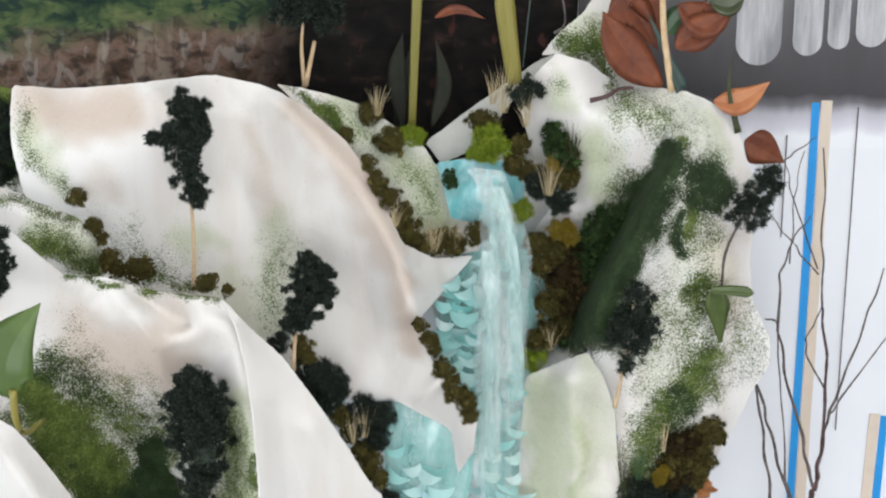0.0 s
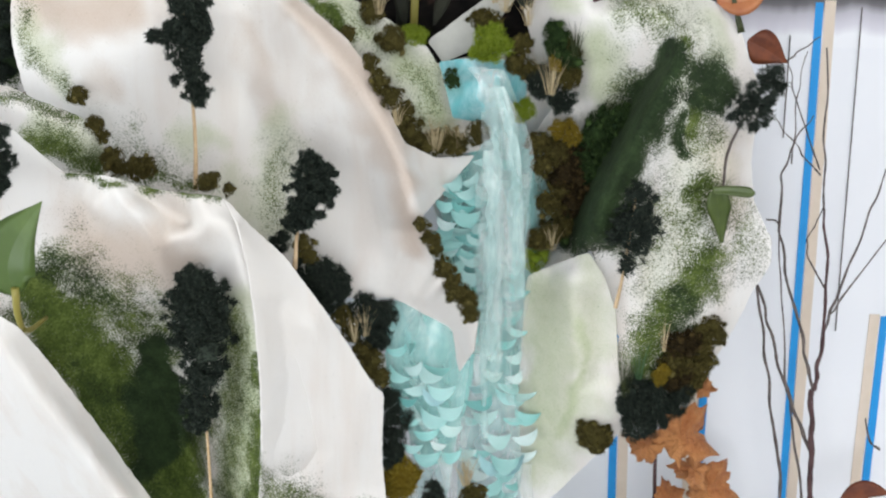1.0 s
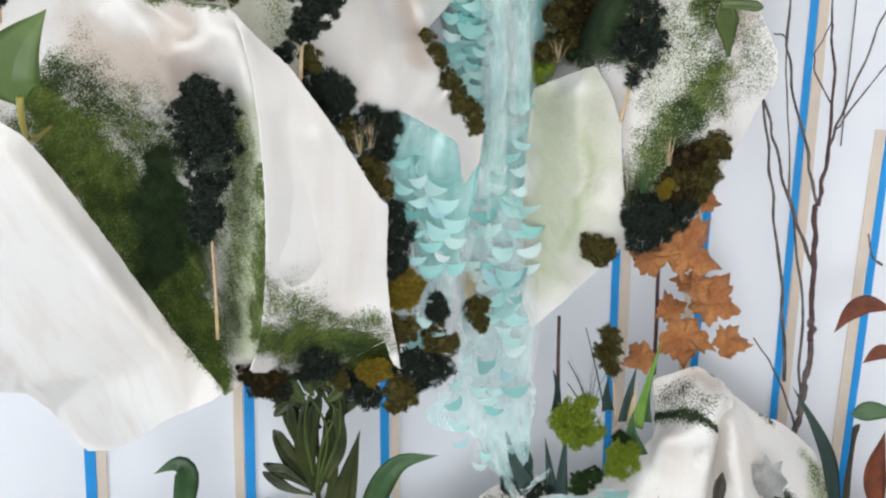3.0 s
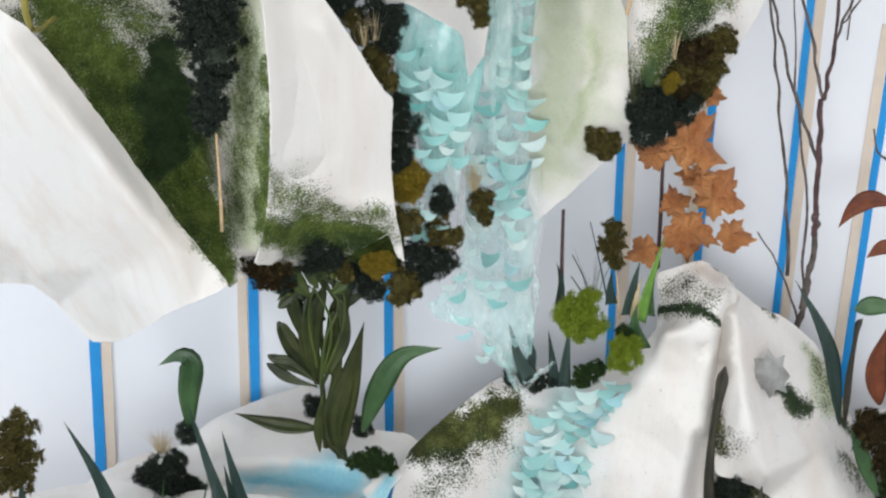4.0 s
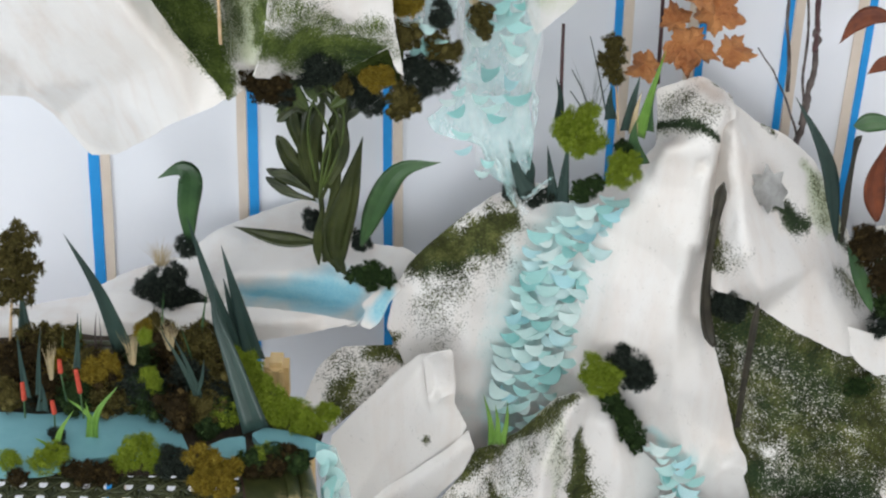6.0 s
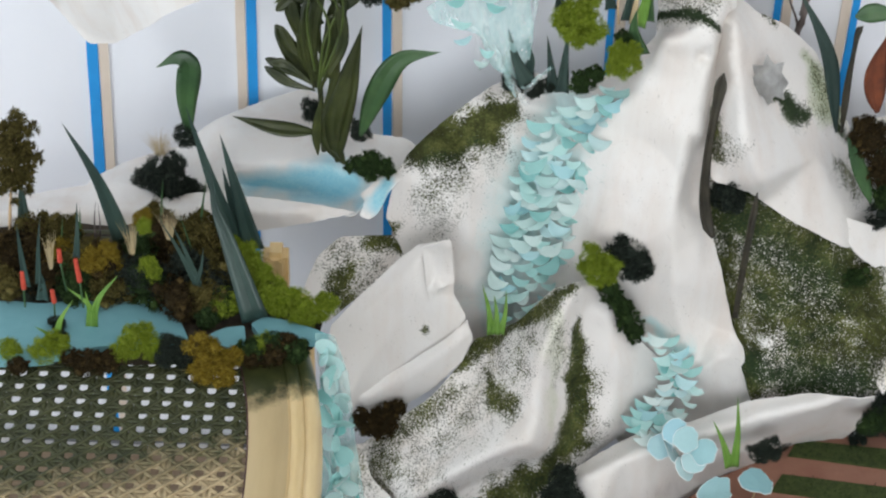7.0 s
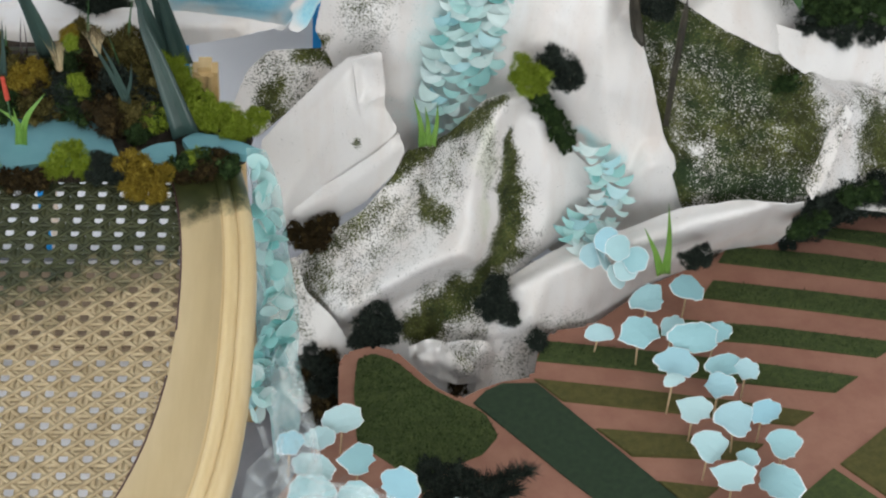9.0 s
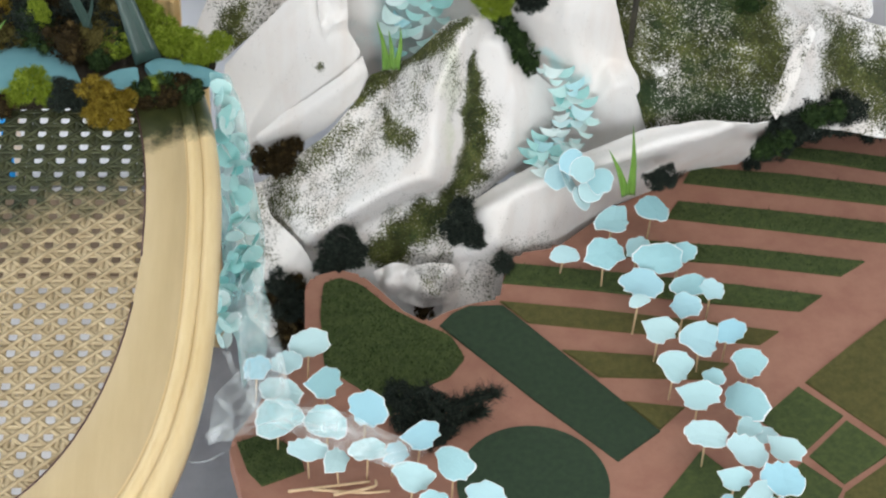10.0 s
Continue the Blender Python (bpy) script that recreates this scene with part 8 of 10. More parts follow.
def scale_mesh(name, mat, seed, flat=1.0):
    """A cupped paper half disc hung by its upper edge, its belly pushed out and its lip curled up."""
    rng = random.Random(seed)
    n, rows = 11, (0.0, 0.25, 0.5, 0.75, 0.9, 1.0)
    belly, lip, skew = flat * rng.uniform(0.30, 0.5), flat * rng.uniform(0.25, 0.5), rng.uniform(-0.15, 0.15)
    verts, faces = [], []
    for f in rows:
        for k in range(n):
            a = math.pi * k / (n - 1)
            x = -math.cos(a) * (0.97 + 0.03 * rng.uniform(-1, 1))
            y = -math.sin(a + skew * math.sin(a)) * f * 0.86 + 0.24 * x * x
            verts.append(Vector((x, y, belly * (1 - x * x) * (0.35 + 1.3 * f * (1 - 0.35 * f)) + lip * max(0.0, f - 0.55) ** 2 * 2.4 * math.sin(a) - 0.10 * f * f)))
    for r in range(len(rows) - 1):
        for k in range(n - 1):
            faces.append((r * n + k, (r + 1) * n + k, (r + 1) * n + k + 1, r * n + k + 1))
    me = bpy.data.meshes.new(name)
    me.from_pydata([tuple(v) for v in verts], [], faces)
    me.materials.append(mat)
    me.shade_smooth()
    return me


SCALES = [scale_mesh("scale", SCALE, k) for k in range(8)]
DEEP = [scale_mesh("scale", DEEP_SCALE, 20 + k, 0.35) for k in range(5)]


FLAT = [scale_mesh("scale", SCALE, 40 + k, 0.4) for k in range(5)]


def scales(parent, path, size, pitch, lean, seed, share=0.9, kinds=None):
    """Rows of paper scales down a stream. path: (x, y, z, half width)."""
    rng = random.Random(seed)
    line = resample(np.array(path), 0.004)
    step = np.linalg.norm(np.diff(line[:, :3], axis=0), axis=1)
    run, nxt, row = 0.0, 0.0, 0
    for i, (x, y, z, h) in enumerate(line[:-1]):
        if run >= nxt:
            nxt += pitch * rng.uniform(0.8, 1.15)
            n = max(1, int(round(2 * h / (size * 1.55))))
            for k in range(n):
                if rng.random() > share:
                    continue
                dx = ((k + 0.5 + 0.5 * (row % 2) - 0.25) / n - 0.5) * 2 * h + rng.gauss(0, size * 0.15)
                ob = new("scale", rng.choice(kinds or SCALES))
                s = size * rng.uniform(0.6, 1.15)
                ob.parent = parent
                ob.matrix_local = Matrix.LocRotScale((x + dx, y - 0.011 + rng.gauss(0, 0.003), z + rng.gauss(0, size * 0.12)),
                                                     Euler((radians(lean + rng.gauss(0, 17)), radians(rng.gauss(0, 15)), radians(rng.gauss(0, 20)))), (s, s * rng.uniform(0.75, 1.15), s))
            row += 1
        run += step[i]


def ribbon(parent, line, width, mat, seed, twist=0.5):
    """A narrow crinkled strip of film."""
    rng = random.Random(seed)
    n = 36
    c = curve(line, n)
    verts, faces = [], []
    for k, p in enumerate(c):
        a = twist * noise.noise(Vector((k * 0.12, seed * 3.3, 0)))
        p = p + np.array((0.0035 * noise.noise(Vector((k * 0.17, seed * 1.7, 2))), 0.002 * noise.noise(Vector((k * 0.3, seed * 2.1, 6))), 0))
        w = width * (0.85 + 0.7 * noise.noise(Vector((k * 0.21, seed, 4)))) / 2
        for s in (-1, -0.33, 0.33, 1):
            q = Vector(p) + Vector((s * w * math.cos(a), s * w * math.sin(a), 0))
            q.y += 0.0022 * noise.noise(Vector((k * 0.5, s * 2, seed))) - 0.002 * (1 - s * s)
            verts.append(q)
    for k in range(n):
        for s in range(3):
            faces.append((4 * k + s, 4 * k + s + 1, 4 * k + s + 5, 4 * k + s + 4))
    return link("film_ribbon", verts, faces, mat, parent)


fall = thing("waterfall", "model waterfall of aqua film strips and pale paper scales", "model waterfall")
sheet("backing_paper", [(0.030, 1.735, 1.128), (0.057, 1.735, 1.141), (0.076, 1.735, 1.121), (0.080, 1.735, 1.033), (0.075, 1.735, 0.958), (0.072, 1.735, 0.881), (0.034, 1.735, 0.880), (0.033, 1.735, 0.936), (0.008, 1.735, 0.979), (-0.008, 1.735, 1.032), (0.007, 1.735, 1.079)], (), (), 22, 0.006, 0.003, fall, AQUA_PAPER, "turquoise painted paper behind the scales", 141, 0.001, crease=0.006, pleat=0.03)
sheet("backing_paper", [(-0.049, 1.690, 0.985), (-0.025, 1.690, 0.993), (0.019, 1.690, 0.980), (0.029, 1.690, 0.943), (0.021, 1.690, 0.889), (0.006, 1.690, 0.838), (-0.013, 1.690, 0.832), (-0.034, 1.690, 0.877), (-0.049, 1.690, 0.920)], (), (), 26, 0.006, 0.003, fall, AQUA_PAPER, "turquoise painted paper behind the scales", 142, 0.001, crease=0.006, pleat=0.03)
sheet("pool_film", [(-0.005, 1.715, 1.197), (0.021, 1.715, 1.201), (0.054, 1.720, 1.197), (0.069, 1.720, 1.175), (0.067, 1.720, 1.160), (0.045, 1.710, 1.153), (0.026, 1.710, 1.147), (0.007, 1.710, 1.149), (0.000, 1.715, 1.176)], [[(0.031, 1.690, 1.184), (0.026, 1.690, 1.160)]], (), 20, 0.006, 0.004, fall, BLUE_FILM, "bright turquoise crinkled film of the pool", 41, 0, crease=0.014, pleat=0.02)
sheet("water_film", [(0.028, 1.705, 1.194), (0.049, 1.705, 1.195), (0.067, 1.710, 1.148), (0.075, 1.720, 1.105), (0.090, 1.725, 1.082), (0.092, 1.725, 1.056), (0.079, 1.720, 1.037), (0.075, 1.715, 0.976), (0.074, 1.710, 0.913), (0.080, 1.705, 0.837), (0.085, 1.700, 0.788), (0.077, 1.700, 0.747), (0.074, 1.700, 0.714), (0.082, 1.700, 0.665), (0.077, 1.710, 0.595), (0.060, 1.710, 0.608), (0.044, 1.710, 0.620), (0.032, 1.700, 0.661), (-0.010, 1.700, 0.672), (-0.019, 1.700, 0.687), (0.004, 1.700, 0.709), (0.012, 1.690, 0.740), (0.013, 1.700, 0.804), (0.017, 1.700, 0.883), (0.029, 1.700, 0.938), (0.032, 1.700, 0.969), (0.008, 1.715, 1.018), (-0.003, 1.720, 1.058), (0.003, 1.720, 1.089), (0.031, 1.710, 1.123)],
      [[(0.045, 1.690, 1.140), (0.046, 1.695, 1.068), (0.052, 1.690, 0.987)], [(0.045, 1.685, 0.891), (0.047, 1.685, 0.801)]], (), 26, 0.007, 0.003, fall, AQUA_FILM, "aqua tinted film with glossy creases", 42, 0, crease=0.012, pleat=0.022)
sheet("water_film", [(-0.043, 1.665, 1.003), (-0.015, 1.665, 1.000), (0.007, 1.660, 0.998), (0.025, 1.660, 0.973), (0.022, 1.675, 0.928), (0.016, 1.680, 0.882), (0.009, 1.680, 0.843), (0.005, 1.670, 0.809), (-0.023, 1.665, 0.783), (-0.043, 1.660, 0.779), (-0.048, 1.665, 0.833), (-0.026, 1.670, 0.853), (-0.032, 1.665, 0.900), (-0.048, 1.660, 0.934), (-0.048, 1.665, 0.975)], [[(-0.014, 1.645, 0.963), (-0.009, 1.650, 0.897)]], (), 26, 0.007, 0.003, fall, AQUA_FILM, "aqua tinted film of the side fall", 43, 0, crease=0.012, pleat=0.022)
for k, (line, w, mat) in enumerate((([(0.026, 1.690, 1.201), (0.040, 1.685, 1.176), (0.049, 1.680, 1.144), (0.048, 1.680, 1.074), (0.047, 1.680, 1.002), (0.043, 1.680, 0.922)], 0.020, CLEAR_FILM), ([(0.035, 1.685, 1.201), (0.049, 1.680, 1.173), (0.057, 1.675, 1.131), (0.058, 1.675, 1.055), (0.059, 1.675, 0.983)], 0.016, CLEAR_FILM),
                                    ([(0.030, 1.688, 1.195), (0.045, 1.684, 1.152), (0.038, 1.680, 1.094), (0.037, 1.680, 1.033), (0.035, 1.680, 0.970), (0.033, 1.680, 0.906)], 0.018, CLEAR_FILM), ([(0.040, 1.680, 1.188), (0.064, 1.680, 1.144), (0.067, 1.680, 1.074), (0.066, 1.680, 1.002), (0.065, 1.680, 0.923)], 0.013, CLEAR_FILM),
                                    ([(0.038, 1.675, 1.013), (0.034, 1.675, 0.939), (0.021, 1.680, 0.882), (0.014, 1.680, 0.826), (0.014, 1.680, 0.769)], 0.014, CLEAR_FILM), ([(-0.033, 1.645, 0.923), (-0.013, 1.640, 0.891), (0.004, 1.645, 0.850), (0.011, 1.655, 0.806), (0.015, 1.665, 0.760)], 0.010, CLEAR_FILM),
                                    ([(-0.004, 1.650, 0.876), (0.008, 1.655, 0.825), (0.011, 1.665, 0.768), (0.023, 1.680, 0.712), (0.035, 1.690, 0.633)], 0.010, CLEAR_FILM), ([(0.057, 1.675, 0.929), (0.064, 1.680, 0.850), (0.073, 1.685, 0.779), (0.073, 1.690, 0.711)], 0.012, CLEAR_FILM),
                                    ([(0.074, 1.680, 0.841), (0.079, 1.685, 0.770), (0.069, 1.690, 0.708), (0.074, 1.690, 0.665)], 0.012, CLEAR_FILM), ([(0.034, 1.690, 0.694), (0.043, 1.690, 0.652), (0.063, 1.690, 0.615), (0.077, 1.690, 0.591)], 0.008, CLEAR_FILM), ([(0.047, 1.688, 0.684), (0.059, 1.690, 0.640), (0.074, 1.690, 0.589)], 0.006, CLEAR_FILM),
                                    ([(0.074, 1.690, 0.596), (0.084, 1.690, 0.615), (0.099, 1.690, 0.628)], 0.005, CLEAR_FILM), ([(-0.030, 1.650, 1.006), (-0.020, 1.645, 0.975), (-0.022, 1.645, 0.933)], 0.016, CLEAR_FILM), ([(0.004, 1.650, 0.998), (0.010, 1.660, 0.946), (0.001, 1.665, 0.889)], 0.018, CLEAR_FILM))):
    ribbon(fall, line, w, mat, k)
strand_rng = random.Random(31)
for k in range(11):
    f = strand_rng.uniform(-1, 1)
    top, low = np.array([(0.040, 1.678, 1.188), (0.047, 1.674, 1.141), (0.048, 1.672, 1.077), (0.049, 1.672, 1.005)]), strand_rng.uniform(0.2, 1.0)
    top[:, 0] += f * np.array([0.006, 0.012, 0.017, 0.018])
    top[:, 1] -= strand_rng.uniform(0, 0.006)
    if k % 2:
        top[:, 2] -= strand_rng.uniform(0.05, 0.16)
    ribbon(fall, [tuple(q) for q in top[:4]], strand_rng.uniform(0.006, 0.013), MILKY_FILM if k % 3 else CLEAR_FILM, 60 + k, 1.2)
scales(fall, [(0.038, 1.700, 1.122, 0.028), (0.032, 1.700, 1.086, 0.033), (0.032, 1.700, 1.035, 0.032), (0.043, 1.700, 0.972, 0.022), (0.050, 1.690, 0.922, 0.023), (0.048, 1.690, 0.867, 0.029), (0.047, 1.690, 0.810, 0.025), (0.044, 1.685, 0.775, 0.031)], 0.0125, 0.0100, 74, 1, 0.8, SCALES[:5] + DEEP)
scales(fall, [(0.044, 1.685, 0.775, 0.031), (0.033, 1.685, 0.728, 0.036), (0.029, 1.685, 0.685, 0.034), (0.057, 1.690, 0.633, 0.014)], 0.0120, 0.0125, 70, 12, 0.5, SCALES[:3] + FLAT)
for k, line in enumerate(([(0.037, 1.690, 0.676), (0.051, 1.690, 0.639), (0.063, 1.690, 0.608)], [(0.060, 1.690, 0.671), (0.059, 1.690, 0.633), (0.068, 1.690, 0.599)], [(0.026, 1.690, 0.676), (0.039, 1.690, 0.652), (0.033, 1.690, 0.629)], [(0.076, 1.685, 0.741), (0.081, 1.685, 0.705), (0.076, 1.688, 0.666)], [(0.076, 1.690, 0.609), (0.089, 1.690, 0.622), (0.101, 1.690, 0.635)])):
    ribbon(fall, line, 0.006, MILKY_FILM, 90 + k, 1.0)
scales(fall, [(-0.026, 1.655, 0.990, 0.014), (-0.019, 1.650, 0.950, 0.022), (-0.011, 1.650, 0.908, 0.022), (-0.006, 1.655, 0.861, 0.018)], 0.0125, 0.0110, 76, 2, 0.8, SCALES[:4] + DEEP)
scales(fall, [(0.015, 1.700, 1.101, 0.016), (0.014, 1.700, 1.066, 0.017), (0.015, 1.700, 1.024, 0.015), (0.027, 1.695, 0.995, 0.011)], 0.0135, 0.0095, 84, 9, 0.95, DEEP)
scales(fall, [(-0.020, 1.650, 0.819, 0.015), (-0.020, 1.655, 0.788, 0.015)], 0.012, 0.012, 62, 3, 0.6)

stream = thing("paper_stream", "stream of overlapping pale aqua paper scales down the canvas", "model stream")
scales(stream, [(0.160, 1.710, 0.607, 0.011), (0.137, 1.715, 0.581, 0.027), (0.117, 1.715, 0.547, 0.036), (0.111, 1.710, 0.511, 0.036), (0.102, 1.710, 0.462, 0.036), (0.095, 1.705, 0.424, 0.035), (0.088, 1.700, 0.385, 0.031), (0.078, 1.690, 0.342, 0.029)], 0.0128, 0.0078, 60, 4, 0.95, SCALES[:3] + FLAT)
scales(stream, [(0.211, 1.655, 0.356, 0.009), (0.235, 1.650, 0.331, 0.013), (0.249, 1.645, 0.299, 0.020), (0.234, 1.640, 0.272, 0.027), (0.214, 1.620, 0.258, 0.021), (0.227, 1.600, 0.258, 0.021)], 0.0110, 0.0066, 50, 5, 0.9, FLAT)
big = random.Random(8)
WIDE = [disc_mesh("scale", 80 + k, 0.10) for k in range(3)]
for me in WIDE:
    me.materials[0], me.materials[1] = FLAKE, TORN
for x, y, z in ((0.249, 1.575, 0.279), (0.236, 1.575, 0.262), (0.267, 1.570, 0.268), (0.251, 1.565, 0.250), (0.225, 1.580, 0.264), (0.259, 1.567, 0.259), (0.238, 1.580, 0.284)):
    ob = new("scale", big.choice(WIDE))
    ob.parent = stream
    ob.matrix_local = Matrix.LocRotScale((x, y - 0.004, z), Euler((radians(48 + big.gauss(0, 10)), radians(big.gauss(0, 12)), radians(big.gauss(0, 25)))), (0.0135, 0.0135, 0.0135))

side_fall = thing("paper_stream", "narrow fall of pale aqua paper scales hanging off the chair", "model stream")
sheet("water_film", [(-0.110, 1.475, 0.484), (-0.092, 1.475, 0.481), (-0.079, 1.475, 0.434), (-0.073, 1.475, 0.351), (-0.064, 1.475, 0.277), (-0.067, 1.475, 0.216), (-0.061, 1.475, 0.168), (-0.068, 1.470, 0.107), (-0.092, 1.470, 0.064), (-0.096, 1.475, 0.135), (-0.109, 1.478, 0.165), (-0.106, 1.480, 0.209), (-0.107, 1.480, 0.330), (-0.106, 1.480, 0.429)], (), (), 42, 0.006, 0.004, side_fall, AQUA_FILM, "clear aqua film behind the scales", 45, 0, crease=0.012, pleat=0.02)
hang_rng = random.Random(21)
DISCS = [disc_mesh("scale", 60 + k, 0.06) for k in range(4)]
for k, me in enumerate(DISCS):
    me.materials[0] = me.materials[1] = DEEP_SCALE if k % 2 else SCALE
hang = resample(np.array([(-0.098, 1.470, 0.468, 0.006), (-0.095, 1.470, 0.458, 0.007), (-0.092, 1.465, 0.415, 0.008), (-0.090, 1.465, 0.352, 0.010), (-0.085, 1.465, 0.286, 0.012), (-0.089, 1.465, 0.225, 0.012), (-0.088, 1.460, 0.278, 0.012), (-0.104, 1.460, 0.208, 0.009), (-0.108, 1.460, 0.160, 0.008)]), 0.0115)
for x, y, z, h in hang:
    for k in range(2):
        ob = new("scale", hang_rng.choice(DISCS))
        ob.parent = side_fall
        r = hang_rng.uniform(0.008, 0.0125)
        ob.matrix_local = Matrix.LocRotScale((x + hang_rng.uniform(-1, 1) * h, y - 0.006 - 0.004 * k + hang_rng.gauss(0, 0.002), z + hang_rng.gauss(0, 0.004)), Euler((radians(72 + hang_rng.gauss(0, 12)), radians(hang_rng.gauss(0, 14)), radians(hang_rng.uniform(0, 360)))), (r, r, r))
sheet("loose_film", [(-0.077, 1.310, 0.405), (-0.053, 1.300, 0.367), (-0.046, 1.290, 0.334), (-0.039, 1.270, 0.297), (-0.034, 1.250, 0.274), (-0.059, 1.240, 0.263), (-0.084, 1.240, 0.263), (-0.112, 1.240, 0.248), (-0.105, 1.270, 0.282), (-0.080, 1.290, 0.297), (-0.084, 1.310, 0.342)], [[(-0.068, 1.270, 0.356), (-0.073, 1.230, 0.312)]], (), 46, 0.006, 0.006, side_fall, CLEAR_FILM, "crumpled clear film trailing on the floor", 46, 0, crease=0.02, pleat=0.02)
sheet("loose_film", [(-0.045, 1.270, 0.270), (0.006, 1.260, 0.274), (0.056, 1.240, 0.262), (0.086, 1.230, 0.250), (0.056, 1.220, 0.239), (0.006, 1.230, 0.251), (-0.034, 1.240, 0.263)], (), (), 46, 0.006, 0.006, side_fall, CLEAR_FILM, "crumpled clear film between the flakes", 47, 0, crease=0.02, pleat=0.02)
ribbon(side_fall, [(-0.163, 1.440, 0.004), (-0.139, 1.424, 0.004), (-0.108, 1.416, 0.030), (-0.066, 1.321, 0.160)], 0.004, CLEAR_FILM, 48)
ribbon(side_fall, [(-0.075, 1.280, 0.278), (-0.035, 1.270, 0.266), (0.016, 1.255, 0.268), (0.046, 1.240, 0.258)], 0.010, CLEAR_FILM, 49)

for k, line in enumerate(([(-0.091, 1.250, 0.363), (-0.078, 1.250, 0.312), (-0.059, 1.250, 0.274), (-0.035, 1.250, 0.257)], [(-0.102, 1.240, 0.316), (-0.079, 1.240, 0.285), (-0.044, 1.240, 0.282), (0.016, 1.240, 0.269)], [(-0.111, 1.230, 0.274), (-0.083, 1.230, 0.305), (-0.071, 1.230, 0.334), (-0.075, 1.230, 0.370)], [(-0.057, 1.260, 0.366), (-0.043, 1.260, 0.330), (-0.047, 1.260, 0.293), (-0.069, 1.260, 0.277)], [(-0.094, 1.230, 0.267), (-0.068, 1.230, 0.288), (-0.034, 1.230, 0.301), (-0.014, 1.230, 0.323)], [(-0.077, 1.250, 0.334), (-0.066, 1.250, 0.304), (-0.074, 1.250, 0.271), (-0.092, 1.250, 0.255)])):
    ribbon(side_fall, line, 0.007, CLEAR_FILM, 120 + k, 1.6)

# pale film spilling off the ledge pool
spill = thing("ledge_spill", "ragged flap of pale blue painted paper spilling off the ledge", "paper flap")
sheet("flap", [(-0.078, 1.690, 0.480), (-0.065, 1.695, 0.492), (-0.043, 1.700, 0.500), (-0.039, 1.690, 0.500), (-0.051, 1.680, 0.490), (-0.060, 1.670, 0.473), (-0.069, 1.668, 0.466), (-0.078, 1.670, 0.469), (-0.074, 1.680, 0.479)], (), [("blue", 0.95, [(-0.064, 1.680, 0.480, 0.011), (-0.051, 1.690, 0.496, 0.008)])], 38, 0.004, 0.003, spill, CANVAS, "", 51)

# ---- fields on the clay board ----
def slab(name, pts, z0, z1, mat, parent=None, label="", soft=0, inset=0.0):
    """A flat piece with an outline in the plan, its rim a little rounded."""
    p = np.array([(a[0], a[1]) for a in pts], float)
    if soft:
        p = rounded(p)
    area = 0.5 * np.sum(p[:, 0] * np.roll(p[:, 1], -1) - np.roll(p[:, 0], -1) * p[:, 1])
    if area < 0:
        p = p[::-1]
    bm = bmesh.new()
    low = [bm.verts.new((x, y, z0)) for x, y in p]
    top = [bm.verts.new((x, y, z1)) for x, y in p]
    face = bm.faces.new(top)
    bm.faces.new(low[::-1])
    for i in range(len(p)):
        j = (i + 1) % len(p)
        bm.faces.new((low[i], low[j], top[j], top[i]))
    if inset:
        bmesh.ops.bevel(bm, geom=list(face.edges), offset=inset, segments=2, affect="EDGES")
    return part(name, bm, mat, parent, label, smooth=False)


board = thing("field_board", "terracotta clay board with flocked green field patches", "model fields")
slab("clay_base", [(-0.028, 1.522, 0.160), (-0.021, 1.538, 0.160), (0.007, 1.548, 0.160), (0.030, 1.541, 0.160), (0.052, 1.514, 0.160), (0.072, 1.489, 0.160), (0.094, 1.474, 0.160), (0.114, 1.488, 0.160), (0.138, 1.499, 0.160), (0.169, 1.506, 0.160), (0.176, 1.546, 0.160), (0.191, 1.572, 0.160), (0.232, 1.580, 0.160), (0.300, 1.643, 0.160), (0.365, 1.682, 0.160), (0.383, 1.723, 0.160), (0.431, 1.716, 0.160), (0.467, 1.708, 0.160), (0.499, 1.735, 0.160), (0.550, 1.761, 0.160), (0.596, 1.769, 0.160), (0.697, 1.766, 0.160), (0.648, 1.373, 0.160), (0.578, 1.106, 0.160), (-0.059, 1.114, 0.160), (-0.086, 1.266, 0.160), (-0.098, 1.314, 0.160), (-0.065, 1.378, 0.160), (-0.027, 1.452, 0.160)], 0.130, 0.160, CLAY, board, "", 1, 0.004)
rim = np.array([(-0.028, 1.522, 0.160), (-0.021, 1.538, 0.160), (0.007, 1.548, 0.160), (0.030, 1.541, 0.160), (0.052, 1.514, 0.160), (0.072, 1.489, 0.160), (0.094, 1.474, 0.160), (0.114, 1.488, 0.160), (0.138, 1.499, 0.160), (0.169, 1.506, 0.160), (0.176, 1.546, 0.160), (0.191, 1.572, 0.160), (0.232, 1.580, 0.160), (0.300, 1.643, 0.160), (0.365, 1.682, 0.160), (0.383, 1.723, 0.160), (0.431, 1.716, 0.160), (0.467, 1.708, 0.160), (0.499, 1.735, 0.160), (0.550, 1.761, 0.160), (0.596, 1.769, 0.160), (0.697, 1.766, 0.160), (0.648, 1.373, 0.160), (0.578, 1.106, 0.160), (-0.059, 1.114, 0.160), (-0.086, 1.266, 0.160), (-0.098, 1.314, 0.160), (-0.065, 1.378, 0.160), (-0.027, 1.452, 0.160)])[:, :2]
slab("plinth", rim.mean(0) + (rim - rim.mean(0)) * 0.95, 0.0, 0.1302, ROOM, board, "plain white block under the clay board")
